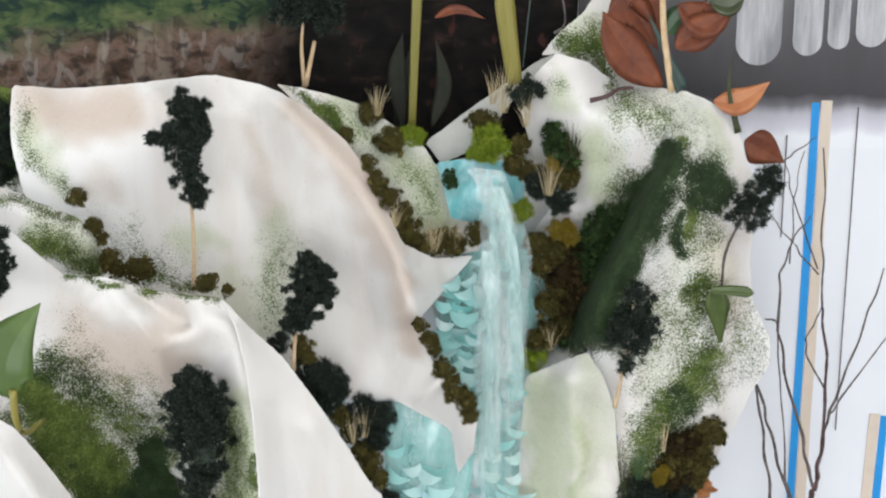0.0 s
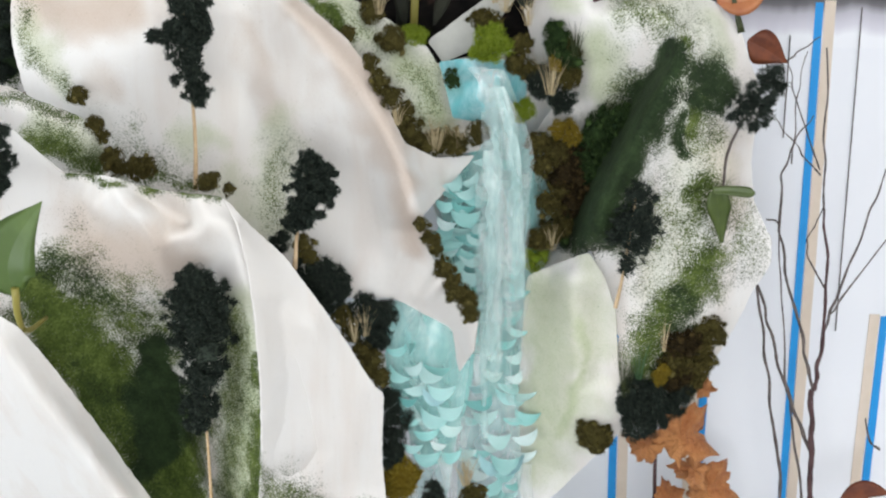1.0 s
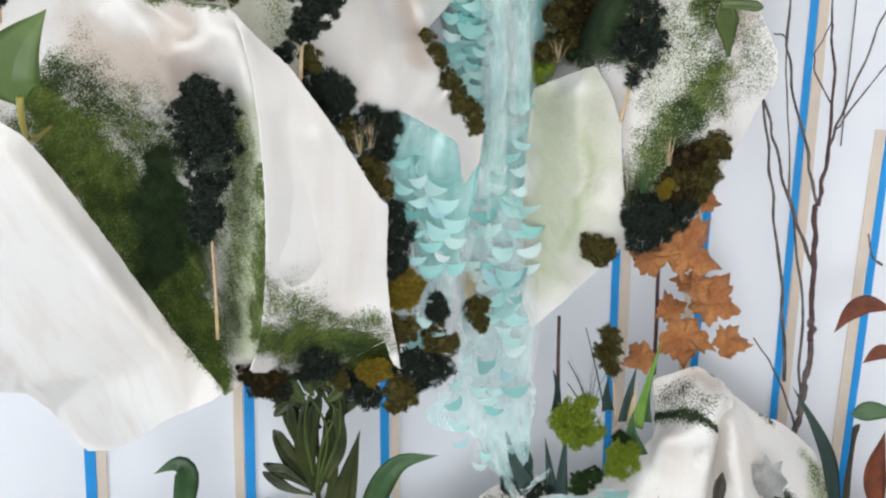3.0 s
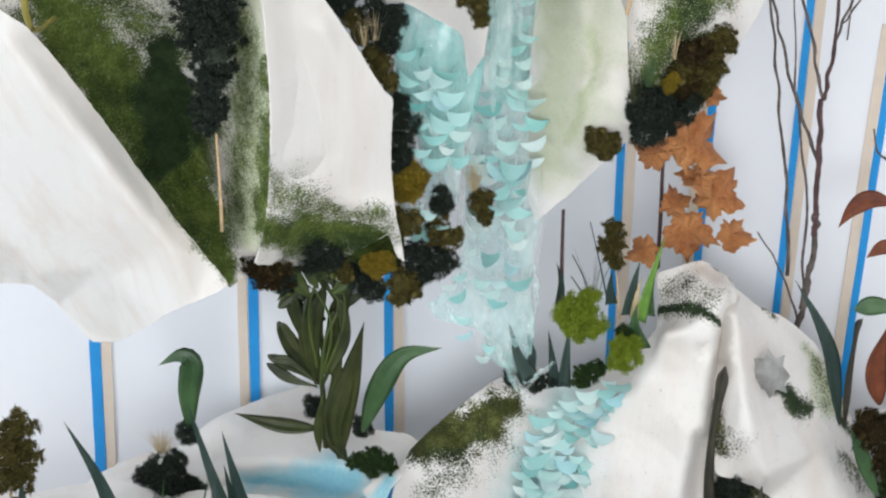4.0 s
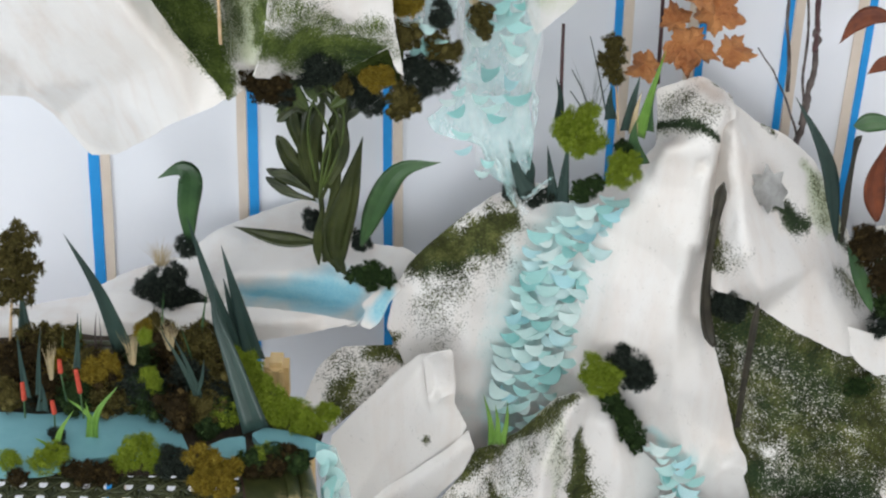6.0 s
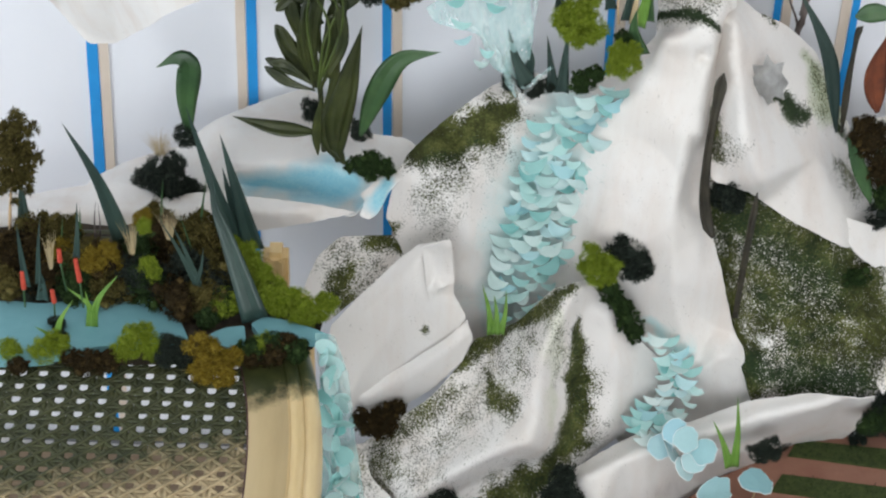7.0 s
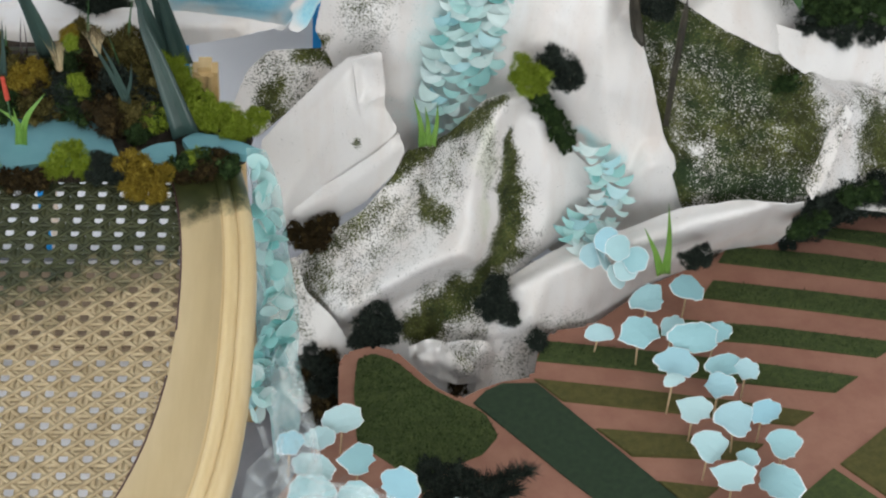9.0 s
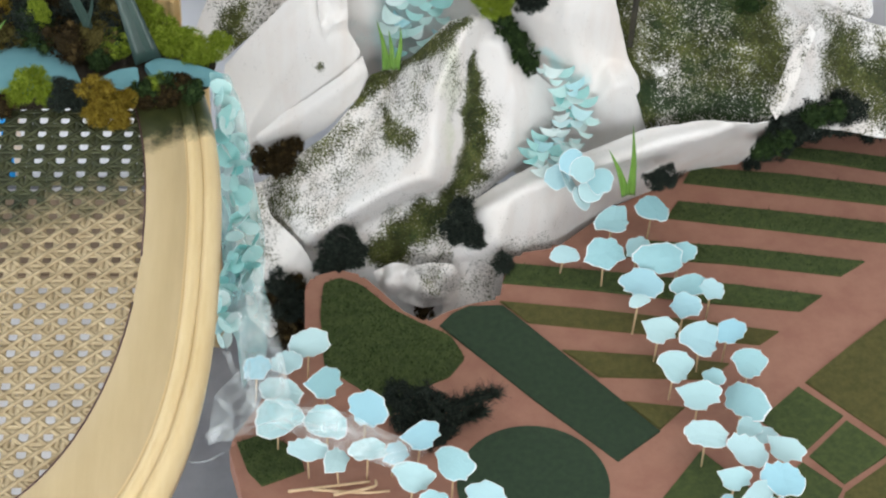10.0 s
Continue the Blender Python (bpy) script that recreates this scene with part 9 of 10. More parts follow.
GREENS = (("mid", [(0.502, 1.735, 0.160), (0.551, 1.728, 0.160), (0.684, 1.703, 0.160), (0.678, 1.677, 0.160), (0.547, 1.708, 0.160), (0.490, 1.719, 0.160)]), ("mid", [(0.389, 1.703, 0.160), (0.495, 1.690, 0.160), (0.674, 1.658, 0.160), (0.668, 1.630, 0.160), (0.490, 1.660, 0.160), (0.376, 1.678, 0.160)]), ("mid", [(0.367, 1.649, 0.160), (0.486, 1.631, 0.160), (0.662, 1.602, 0.160), (0.656, 1.573, 0.160), (0.482, 1.602, 0.160), (0.352, 1.623, 0.160)]),
          ("mid", [(0.313, 1.591, 0.160), (0.418, 1.579, 0.160), (0.552, 1.558, 0.160), (0.523, 1.537, 0.160), (0.415, 1.554, 0.160), (0.299, 1.566, 0.160)]), ("mid", [(0.184, 1.556, 0.160), (0.296, 1.541, 0.160), (0.411, 1.524, 0.160), (0.499, 1.509, 0.160), (0.473, 1.487, 0.160), (0.379, 1.499, 0.160), (0.265, 1.517, 0.160), (0.173, 1.528, 0.160)]), ("olive", [(0.169, 1.502, 0.160), (0.263, 1.489, 0.160), (0.375, 1.472, 0.160), (0.447, 1.459, 0.160), (0.425, 1.441, 0.160), (0.344, 1.452, 0.160), (0.196, 1.472, 0.160)]),
          ("olive", [(0.227, 1.435, 0.160), (0.313, 1.426, 0.160), (0.391, 1.416, 0.160), (0.369, 1.395, 0.160), (0.260, 1.399, 0.160)]), ("olive", [(0.282, 1.367, 0.160), (0.340, 1.359, 0.160), (0.313, 1.331, 0.160)]),
          ("dark", [(0.107, 1.468, 0.160), (0.120, 1.485, 0.160), (0.137, 1.495, 0.160), (0.172, 1.496, 0.160), (0.313, 1.329, 0.160), (0.269, 1.292, 0.160), (0.197, 1.367, 0.160)]),
          ("mid", [(-0.012, 1.483, 0.160), (-0.009, 1.526, 0.160), (0.007, 1.535, 0.160), (0.029, 1.525, 0.160), (0.058, 1.492, 0.160), (0.085, 1.473, 0.160), (0.118, 1.453, 0.160), (0.130, 1.424, 0.160), (0.114, 1.400, 0.160), (0.083, 1.384, 0.160), (0.055, 1.348, 0.160), (0.028, 1.384, 0.160), (-0.008, 1.414, 0.160)]), ("mid", [(-0.090, 1.317, 0.160), (-0.064, 1.329, 0.160), (-0.031, 1.307, 0.160), (-0.026, 1.283, 0.160), (-0.065, 1.265, 0.160), (-0.079, 1.283, 0.160)]),
          ("mid", [(0.455, 1.385, 0.160), (0.493, 1.347, 0.160), (0.449, 1.303, 0.160), (0.411, 1.342, 0.160)]), ("mid", [(0.495, 1.341, 0.160), (0.533, 1.302, 0.160), (0.480, 1.263, 0.160), (0.452, 1.297, 0.160)]), ("olive", [(0.517, 1.440, 0.160), (0.582, 1.496, 0.160), (0.641, 1.449, 0.160), (0.598, 1.247, 0.160), (0.540, 1.308, 0.160), (0.463, 1.391, 0.160)]),
          ("mid", [(0.349, 1.304, 0.160), (0.391, 1.257, 0.160), (0.343, 1.171, 0.160), (0.250, 1.172, 0.160)]), ("mid", [(0.398, 1.249, 0.160), (0.444, 1.289, 0.160), (0.477, 1.257, 0.160), (0.425, 1.170, 0.160), (0.383, 1.196, 0.160)]), ("olive", [(0.479, 1.253, 0.160), (0.538, 1.298, 0.160), (0.595, 1.234, 0.160), (0.571, 1.169, 0.160), (0.441, 1.170, 0.160)]))
for key, pts in GREENS:
    slab("field_patch", pts, 0.1596, 0.1625, FIELD[key], board, {"mid": "mid green flock", "dark": "dark green flock", "olive": "olive flock"}[key], 1 if len(pts) > 9 else 0, 0.0008)
cx, cy = ((0.187, 1.264, 0.160))[:2]
slab("field_patch", [(cx + 0.0715 * math.cos(k * math.pi / 24), cy + 0.0715 * math.sin(k * math.pi / 24)) for k in range(48)], 0.1596, 0.1626, FIELD["dark"], board, "round dark green flock", 0, 0.0008)


def flock(key, n, seed, patches):
    """Loose flock fibres standing on the patches."""
    rng = random.Random(seed)
    verts, faces = [], []
    for pts in patches:
        p = np.array([(a[0], a[1]) for a in pts])
        lo, hi = p.min(0), p.max(0)
        size = (hi - lo)[0] * (hi - lo)[1]
        q = np.random.default_rng(seed).uniform(lo, hi, (int(n * size), 2))
        for x, y in q[inside(p, q)]:
            a, h, w = rng.uniform(0, 6.28), rng.uniform(0.0012, 0.003), 0.0007
            d = Vector((math.cos(a), math.sin(a), 0))
            b = Vector((x, y, 0.1622))
            k = len(verts)
            verts += [b - d * w, b + d * w, b + Vector((rng.uniform(-1, 1) * h, rng.uniform(-1, 1) * h, h))]
            faces.append((k, k + 1, k + 2))
    ob = link("flock_fibres", verts, faces, MOSS["grass"], board, "", False)
    tagged(ob, kind="stuff")


flock("mid", 260000, 3, [pts for key, pts in GREENS if key == "mid"][5:7])
flock("mid", 90000, 4, [pts for key, pts in GREENS if key == "mid"][:5])

# sticks and a fallen stem lying on the board
for k, line in enumerate(([(-0.041, 1.256, 0.164), (0.006, 1.263, 0.164), (0.035, 1.267, 0.164)], [(-0.018, 1.258, 0.164), (0.027, 1.254, 0.164), (0.053, 1.256, 0.164)], [(0.001, 1.250, 0.166), (0.037, 1.259, 0.166), (0.040, 1.267, 0.166)])):
    tagged(tube("small_stick", line, 0.0016, 0.0012, STICK), "small peeled stick lying on the clay board", "stick", "sticks on the board")
clumps("dark", "lying on the clay board", [(0.084, 1.353, 0.175, 0.032), (0.100, 1.335, 0.175, 0.032), (0.070, 1.339, 0.175, 0.027), (0.091, 1.314, 0.175, 0.025), (0.060, 1.364, 0.175, 0.020)])


def fir(at, tip, seed):
    """A fallen sprig of dark needles."""
    rng = random.Random(seed)
    t = thing("fir_sprig", "fallen sprig of dark green needles on the clay board", "sprig")
    a, b = Vector(at), Vector(tip)
    tube("stem", [tuple(a), tuple(b)], 0.002, 0.001, TWIG, t)
    verts, faces = [], []
    for _ in range(900):
        s = rng.random()
        p = a + (b - a) * s
        d = Vector((rng.gauss(0, 1), rng.gauss(0, 1), abs(rng.gauss(0, 0.8)))).normalized()
        e = (d + (b - a).normalized() * 0.7).normalized() * rng.uniform(0.009, 0.021)
        w = d.orthogonal().normalized() * 0.0007
        k = len(verts)
        verts += [p - w, p + w, p + e]
        faces.append((k, k + 1, k + 2))
    link("needles", verts, faces, MOSS["dark"], t, "", False)


fir(*[(0.097, 1.342, 0.175), (0.157, 1.362, 0.180)], 3)
fir(*[(0.108, 1.331, 0.175), (0.140, 1.337, 0.180)], 4)

# ---- paper flakes on sticks ----
FLAKES = [disc_mesh("flake", 30 + k, 0.17) for k in range(7)]
flake_rng = random.Random(11)


def flakes(spots, label):
    for x, y, z, w in spots:
        t = thing("paper_flake", label, "paper flake", "flakes on sticks over the fields", at=(x, y, z))
        ob = new("flake", flake_rng.choice(FLAKES))
        ob.parent = t
        s = w / 2
        ob.matrix_local = Matrix.LocRotScale((0, 0, 0), Euler((radians(34 + flake_rng.gauss(0, 9)), radians(flake_rng.gauss(0, 10)), radians(flake_rng.gauss(0, 25)))), (s * 0.98, s * flake_rng.uniform(0.58, 0.8), s))
        k = flake_rng.uniform(-0.003, 0.003)
        tube("stick", [(0, 0.003, -0.001), (k, 0.005, 0.161 - z)], 0.0011, 0.0010, STICK, t, "", n=2)


flakes([(-0.022, 1.395, 0.215, 0.037), (-0.044, 1.376, 0.210, 0.030), (-0.007, 1.346, 0.215, 0.040), (-0.049, 1.343, 0.205, 0.043), (-0.050, 1.303, 0.215, 0.047), (-0.005, 1.305, 0.205, 0.042), (0.032, 1.313, 0.215, 0.040), (0.082, 1.281, 0.215, 0.039), (-0.023, 1.269, 0.210, 0.036), (0.003, 1.259, 0.205, 0.034), (0.033, 1.267, 0.210, 0.034), (0.073, 1.231, 0.215, 0.042), (0.110, 1.242, 0.220, 0.044), (0.137, 1.207, 0.215, 0.041), (0.058, 1.271, 0.200, 0.029), (-0.071, 1.364, 0.215, 0.032), (0.091, 1.205, 0.210, 0.036)], "pale turquoise ragged paper flake on a thin stick")
flakes([(0.285, 1.564, 0.215, 0.046), (0.328, 1.581, 0.215, 0.036), (0.272, 1.517, 0.215, 0.046), (0.308, 1.535, 0.205, 0.029), (0.325, 1.504, 0.220, 0.048), (0.351, 1.522, 0.210, 0.031), (0.305, 1.479, 0.210, 0.045), (0.300, 1.451, 0.215, 0.022), (0.354, 1.476, 0.210, 0.037), (0.375, 1.471, 0.210, 0.028), (0.345, 1.444, 0.215, 0.038), (0.317, 1.413, 0.215, 0.036), (0.354, 1.399, 0.215, 0.045), (0.384, 1.413, 0.210, 0.037), (0.397, 1.368, 0.215, 0.036), (0.235, 1.535, 0.195, 0.030)], "pale turquoise ragged paper flake on a thin stick")
flakes([(0.326, 1.364, 0.215, 0.039), (0.360, 1.350, 0.215, 0.024), (0.345, 1.329, 0.215, 0.044), (0.387, 1.319, 0.215, 0.051), (0.387, 1.292, 0.210, 0.026), (0.345, 1.279, 0.215, 0.038), (0.381, 1.261, 0.215, 0.039), (0.417, 1.262, 0.215, 0.039), (0.365, 1.228, 0.215, 0.032), (0.407, 1.223, 0.220, 0.040), (0.382, 1.206, 0.215, 0.036), (0.400, 1.286, 0.205, 0.027), (0.350, 1.196, 0.210, 0.036), (0.406, 1.192, 0.210, 0.036)], "pale turquoise ragged paper flake on a thin stick")
# moss round the lower slopes
clumps("lime", "on the lower slope", [(0.147, 1.635, 0.452, 0.024), (0.158, 1.630, 0.449, 0.024), (0.150, 1.630, 0.440, 0.022), (0.165, 1.635, 0.431, 0.015)])
clumps("dark", "on the lower slope", [(0.185, 1.650, 0.448, 0.028), (0.193, 1.650, 0.434, 0.025), (0.182, 1.650, 0.431, 0.024), (0.280, 1.690, 0.504, 0.025), (0.276, 1.690, 0.490, 0.024), (0.287, 1.690, 0.487, 0.020)])
clumps("grass", "on the lower slope", [(0.166, 1.640, 0.411, 0.019), (0.174, 1.640, 0.399, 0.019), (0.183, 1.645, 0.383, 0.019), (0.188, 1.645, 0.371, 0.020), (0.196, 1.650, 0.354, 0.019), (0.199, 1.650, 0.345, 0.016), (0.420, 1.690, 0.390, 0.023)])
clumps("dark", "at the foot of the slope", [(0.010, 1.570, 0.175, 0.032), (0.002, 1.570, 0.159, 0.029), (0.019, 1.570, 0.160, 0.029), (-0.004, 1.560, 0.156, 0.023), (0.129, 1.575, 0.215, 0.026), (0.136, 1.575, 0.195, 0.029), (0.125, 1.575, 0.191, 0.027), (0.145, 1.570, 0.185, 0.021), (0.336, 1.580, 0.261, 0.021), (0.324, 1.575, 0.259, 0.017), (0.174, 1.550, 0.169, 0.020)])
clumps("brown", "at the foot of the slope", [(-0.077, 1.640, 0.229, 0.023), (-0.062, 1.640, 0.222, 0.026), (-0.051, 1.640, 0.219, 0.021), (-0.044, 1.570, 0.081, 0.027), (-0.050, 1.565, 0.065, 0.030), (-0.038, 1.560, 0.057, 0.026), (-0.053, 1.560, 0.048, 0.022), (0.096, 1.565, 0.082, 0.021), (0.113, 1.570, 0.127, 0.020)])
clumps("dark", "behind the fields", [(0.468, 1.640, 0.290, 0.035), (0.484, 1.640, 0.298, 0.035), (0.505, 1.650, 0.289, 0.033), (0.522, 1.650, 0.293, 0.033), (0.454, 1.620, 0.284, 0.027), (0.440, 1.610, 0.273, 0.021), (0.543, 1.660, 0.283, 0.030), (0.569, 1.670, 0.276, 0.032), (0.470, 1.630, 0.283, 0.026), (0.597, 1.680, 0.266, 0.036), (0.621, 1.680, 0.264, 0.036)])
clumps("grass", "behind the fields", [(0.432, 1.600, 0.277, 0.017), (0.444, 1.605, 0.280, 0.020), (0.455, 1.610, 0.286, 0.020), (0.485, 1.620, 0.307, 0.023), (0.510, 1.630, 0.306, 0.021)])
for tip, foot, w, mat in (((0.043, 1.645, 0.408), (0.054, 1.645, 0.345), 0.009, BRIGHT_LEAF), ((0.055, 1.645, 0.396), (0.058, 1.645, 0.345), 0.009, BRIGHT_LEAF), ((0.067, 1.645, 0.401), (0.063, 1.645, 0.346), 0.008, BRIGHT_LEAF), ((0.271, 1.560, 0.316), (0.294, 1.560, 0.253), 0.010, BRIGHT_LEAF), ((0.292, 1.560, 0.348), (0.298, 1.560, 0.254), 0.010, BRIGHT_LEAF)):
    spike([foot, tuple(np.array(foot) * 0.5 + np.array(tip) * 0.5 + np.array((0.002, 0, 0))), tip], w, mat, "short fresh green grass blade on the slope", "leaf", "spike", 0.3)

# ---- chair with a pond on its cane seat ----
SEAT = 0.45
chair = thing("cane_chair", "blonde wooden chair with a woven cane seat", "chair")
MID = (-0.325, 1.275)


def seat_curve(inset, n=96):
    """Points round the seat, a rounded square drawn in by the inset."""
    out = []
    for k in range(n):
        a = 2 * math.pi * k / n
        c, d = math.cos(a), math.sin(a)
        w = max(0.0, inset - 0.028) * max(0.0, -d) * 0.9 + inset
        out.append((MID[0] + (0.230 - w) * math.copysign(abs(c) ** (2 / 2.6), c), MID[1] + (0.385 - w) * math.copysign(abs(d) ** (2 / 2.6), d)))
    return out


def stained(name, ground, stain_scale):
    """Wood or cane with green paint rubbed in where the mesh's marks say so."""
    m = two_tone(name, *ground)
    old = bsdf(m).inputs["Base Color"].links[0].from_socket
    a = m.node_tree.nodes.new("ShaderNodeAttribute")
    a.attribute_name = "green"
    v = maths(m, "ADD", a.outputs["Fac"], maths(m, "MULTIPLY", maths(m, "SUBTRACT", grain(m, stain_scale, 5, 0.7), 0.5), 1.1))
    tone = ramp(m, grain(m, 50.0, 4, 0.6), [(0.3, (0.022, 0.029, 0.009)), (0.7, (0.060, 0.066, 0.022))])
    colour(m, blend(m, maths(m, "MULTIPLY", maths(m, "SUBTRACT", v, 0.4), 2.4, clamp=True), old, tone))
    return m


SEAT_WOOD = stained("blonde_seat_wood", ((0.50, 0.385, 0.21), (0.545, 0.425, 0.235), 20.0, 0.35, 0.05, 0.0003, (4, 0.5, 1)), 40.0)
SEAT_CANE = stained("stained_cane", ((0.35, 0.265, 0.145), (0.50, 0.395, 0.235), 90.0, 0.62, 0.4, 0.0006), 40.0)


RIDGE_WOOD = stained("yellow_ridge_wood", ((0.74, 0.58, 0.32), (0.67, 0.50, 0.25), 20.0, 0.33, 0.05, 0.0003, (4, 0.5, 1)), 40.0)


def stain(ob, y0, y1):
    me = ob.data
    value = [min(1.0, max(0.0, (v.co.y - 0.35 * (v.co.x + 0.25) - y0) / (y1 - y0))) for v in me.vertices]
    me.attributes.new("green", "FLOAT", "POINT").data.foreach_set("value", value)


PROFILE = [(0.064, -0.010), (0.064, 0.001), (0.062, 0.0025), (0.028, 0.0035), (0.0265, 0.001), (0.0250, 0.0045), (0.0200, 0.0075), (0.0150, 0.0045), (0.0140, 0.0015), (0.0130, 0.0045), (0.0080, 0.0065), (0.0030, 0.003), (0.0, -0.004), (-0.001, -0.014), (0.001, -0.026), (0.010, -0.032), (0.050, -0.030)]
verts, faces, n = [], [], 96
for inset, dz in PROFILE:
    verts += [(x, y, SEAT + dz) for x, y in seat_curve(inset, n)]
for r in range(len(PROFILE)):
    q = (r + 1) % len(PROFILE)
    for k in range(n):
        j = (k + 1) % n
        faces.append((r * n + k, r * n + j, q * n + j, q * n + k))
rail = link("seat_rim", verts, faces, SEAT_WOOD, chair, "lacquered blonde wooden rim with grooves")
rail.data.materials.append(RIDGE_WOOD)
for i, p in enumerate(rail.data.polygons):
    p.material_index = 1 if 3 <= i // n <= 12 else 0
stain(rail, 1.35, 1.40)
spl_v, spl_f = tube_data([(x, y, SEAT + 0.0015) for x, y in seat_curve(0.0635, 64)], 0.0009, 0.0009, 128, 6)
link("dark_spline", spl_v, spl_f, MAROON_TWIG, rail, "dark thin gap line round the cane")

# the cane: pairs of upright and cross strands with two sets of slanting ones
PX, PY = 0.0190, 0.0175
EYE_AT = (-0.3695, 1.4300)
edge = np.array(seat_curve(0.0605, 96))
verts, faces = [], []
cane_rng = random.Random(2)


def strand(a, b, width, lift, wave):
    """A flat split-cane strand from a to b, cut off at the rim."""
    a, b = np.array(a), np.array(b)
    n = max(2, int(np.linalg.norm(b - a) / 0.0045))
    line = a + (b - a) * np.linspace(0, 1, n + 1)[:, None]
    keep = inside(edge, line)
    d = (b - a) / np.linalg.norm(b - a)
    side = np.array((-d[1], d[0])) * width / 2
    shift = cane_rng.uniform(-1, 1) * 0.0003 * np.array((-d[1], d[0]))
    last = None
    for k in range(n + 1):
        if not keep[k]:
            last = None
            continue
        x, y = line[k] + shift
        z = SEAT - 0.0008 + lift + wave * math.sin(math.pi * (x / PX + y / PY))
        i = len(verts)
        verts.extend([(x - side[0], y - side[1], z), (x, y, z + 0.0006), (x + side[0], y + side[1], z), (x, y, z - 0.0007)])
        if last is not None:
            faces.extend([(last, last + 1, i + 1, i), (last + 1, last + 2, i + 2, i + 1), (last + 2, last + 3, i + 3, i + 2), (last + 3, last, i, i + 3)])
        last = i


for i in range(-12, 17):
    for s in (-1, 1):
        x = EYE_AT[0] + (i + 0.5) * PX + s * 0.0030
        strand((x, 0.86), (x, 1.68), 0.0057, 0.0, 0.0004)
for j in range(-34, 15):
    for s in (-1, 1):
        y = EYE_AT[1] + (j + 0.5) * PY + s * 0.0027
        strand((-0.57, y), (-0.08, y), 0.0052, 0.0, -0.0004)
for j in range(-64, 42):
    for s in (-1, 1):
        y = EYE_AT[1] + (j + 0.5) * PY
        strand((EYE_AT[0] - 12 * PX, y - s * 12 * PY), (EYE_AT[0] + 17 * PX, y + s * 17 * PY), 0.0042, 0.0009 + 0.0002 * s, 0.0003)
cane = link("cane_panel", verts, faces, SEAT_CANE, chair, "woven cane panel with open eyes, stained green at the back")
tagged(cane, kind="stuff")
stain(cane, 1.22, 1.38)
for sx in (-1, 1):
    for y0 in (0.98, 1.58):
        tube("leg", [(MID[0] + sx * 0.19, y0, SEAT - 0.02), (MID[0] + sx * 0.20, y0 + (0.02 if y0 > 1.3 else -0.02), 0.0)], 0.017, 0.012, BLONDE_WOOD, chair)

px, pz = -0.1552, 0.4723
for x in (px, 2 * MID[0] - px):
    post = box("back_post", (x - 0.0120, 1.598, SEAT - 0.03), (x + 0.0120, 1.626, pz), BLONDE_WOOD, chair, 0.006, "short rounded blonde wooden post")
    for k in (-1, 1):
        box("post_ridge", (x + k * 0.0055 - 0.0038, 1.5955, SEAT - 0.028), (x + k * 0.0055 + 0.0038, 1.6005, pz - 0.003), BLONDE_WOOD, post, 0.002)

bed = thing("pond_bed", "dark peat bed with a small blue pond on the chair seat", "model pond")
sheet("peat", [(-0.477, 1.654, 0.453), (-0.386, 1.665, 0.453), (-0.283, 1.677, 0.453), (-0.199, 1.667, 0.453), (-0.154, 1.589, 0.453), (-0.105, 1.528, 0.453), (-0.113, 1.484, 0.453), (-0.171, 1.473, 0.453), (-0.231, 1.463, 0.453), (-0.332, 1.455, 0.453), (-0.436, 1.446, 0.453)], [[(-0.454, 1.574, 0.468), (-0.350, 1.584, 0.470), (-0.246, 1.600, 0.468), (-0.177, 1.543, 0.462)], [(-0.446, 1.528, 0.458), (-0.315, 1.517, 0.458), (-0.247, 1.512, 0.458)]], (), 88, 0.006, 0.004, bed, SOIL, "", 61, 0)
slab("pond", [(-0.457, 1.529, 0.462), (-0.395, 1.533, 0.462), (-0.363, 1.530, 0.462), (-0.328, 1.541, 0.462), (-0.282, 1.546, 0.462), (-0.254, 1.535, 0.462), (-0.236, 1.514, 0.462), (-0.224, 1.484, 0.462), (-0.258, 1.479, 0.462), (-0.308, 1.471, 0.462), (-0.351, 1.451, 0.462), (-0.440, 1.444, 0.462)], 0.455, 0.4625, POND, bed, "matt blue card water", 1, 0.0006)
slab("pond", [(-0.209, 1.491, 0.462), (-0.194, 1.503, 0.462), (-0.176, 1.507, 0.462), (-0.173, 1.488, 0.462), (-0.184, 1.474, 0.462), (-0.202, 1.481, 0.462)], 0.455, 0.4625, POND, bed, "matt blue card water", 1, 0.0006)
slab("pond", [(-0.170, 1.509, 0.463), (-0.159, 1.519, 0.463), (-0.138, 1.515, 0.463), (-0.114, 1.505, 0.463), (-0.098, 1.496, 0.463), (-0.111, 1.488, 0.463), (-0.142, 1.493, 0.463), (-0.162, 1.495, 0.463)], 0.455, 0.4635, POND, bed, "matt blue card water", 1, 0.0006)
clumps("brown", "round the pond", [(-0.380, 1.586, 0.488, 0.045), (-0.303, 1.561, 0.483, 0.038), (-0.254, 1.594, 0.493, 0.036), (-0.241, 1.564, 0.483, 0.038), (-0.237, 1.523, 0.476, 0.035), (-0.365, 1.550, 0.480, 0.038), (-0.399, 1.570, 0.486, 0.039)])
clumps("olive", "round the pond", [(-0.355, 1.593, 0.490, 0.039), (-0.228, 1.595, 0.493, 0.042), (-0.217, 1.530, 0.478, 0.031), (-0.198, 1.558, 0.483, 0.032)])
clumps("olive", "round the pond", [(-0.331, 1.573, 0.486, 0.042), (-0.215, 1.570, 0.486, 0.038), (-0.301, 1.541, 0.476, 0.032), (-0.394, 1.538, 0.478, 0.029)])
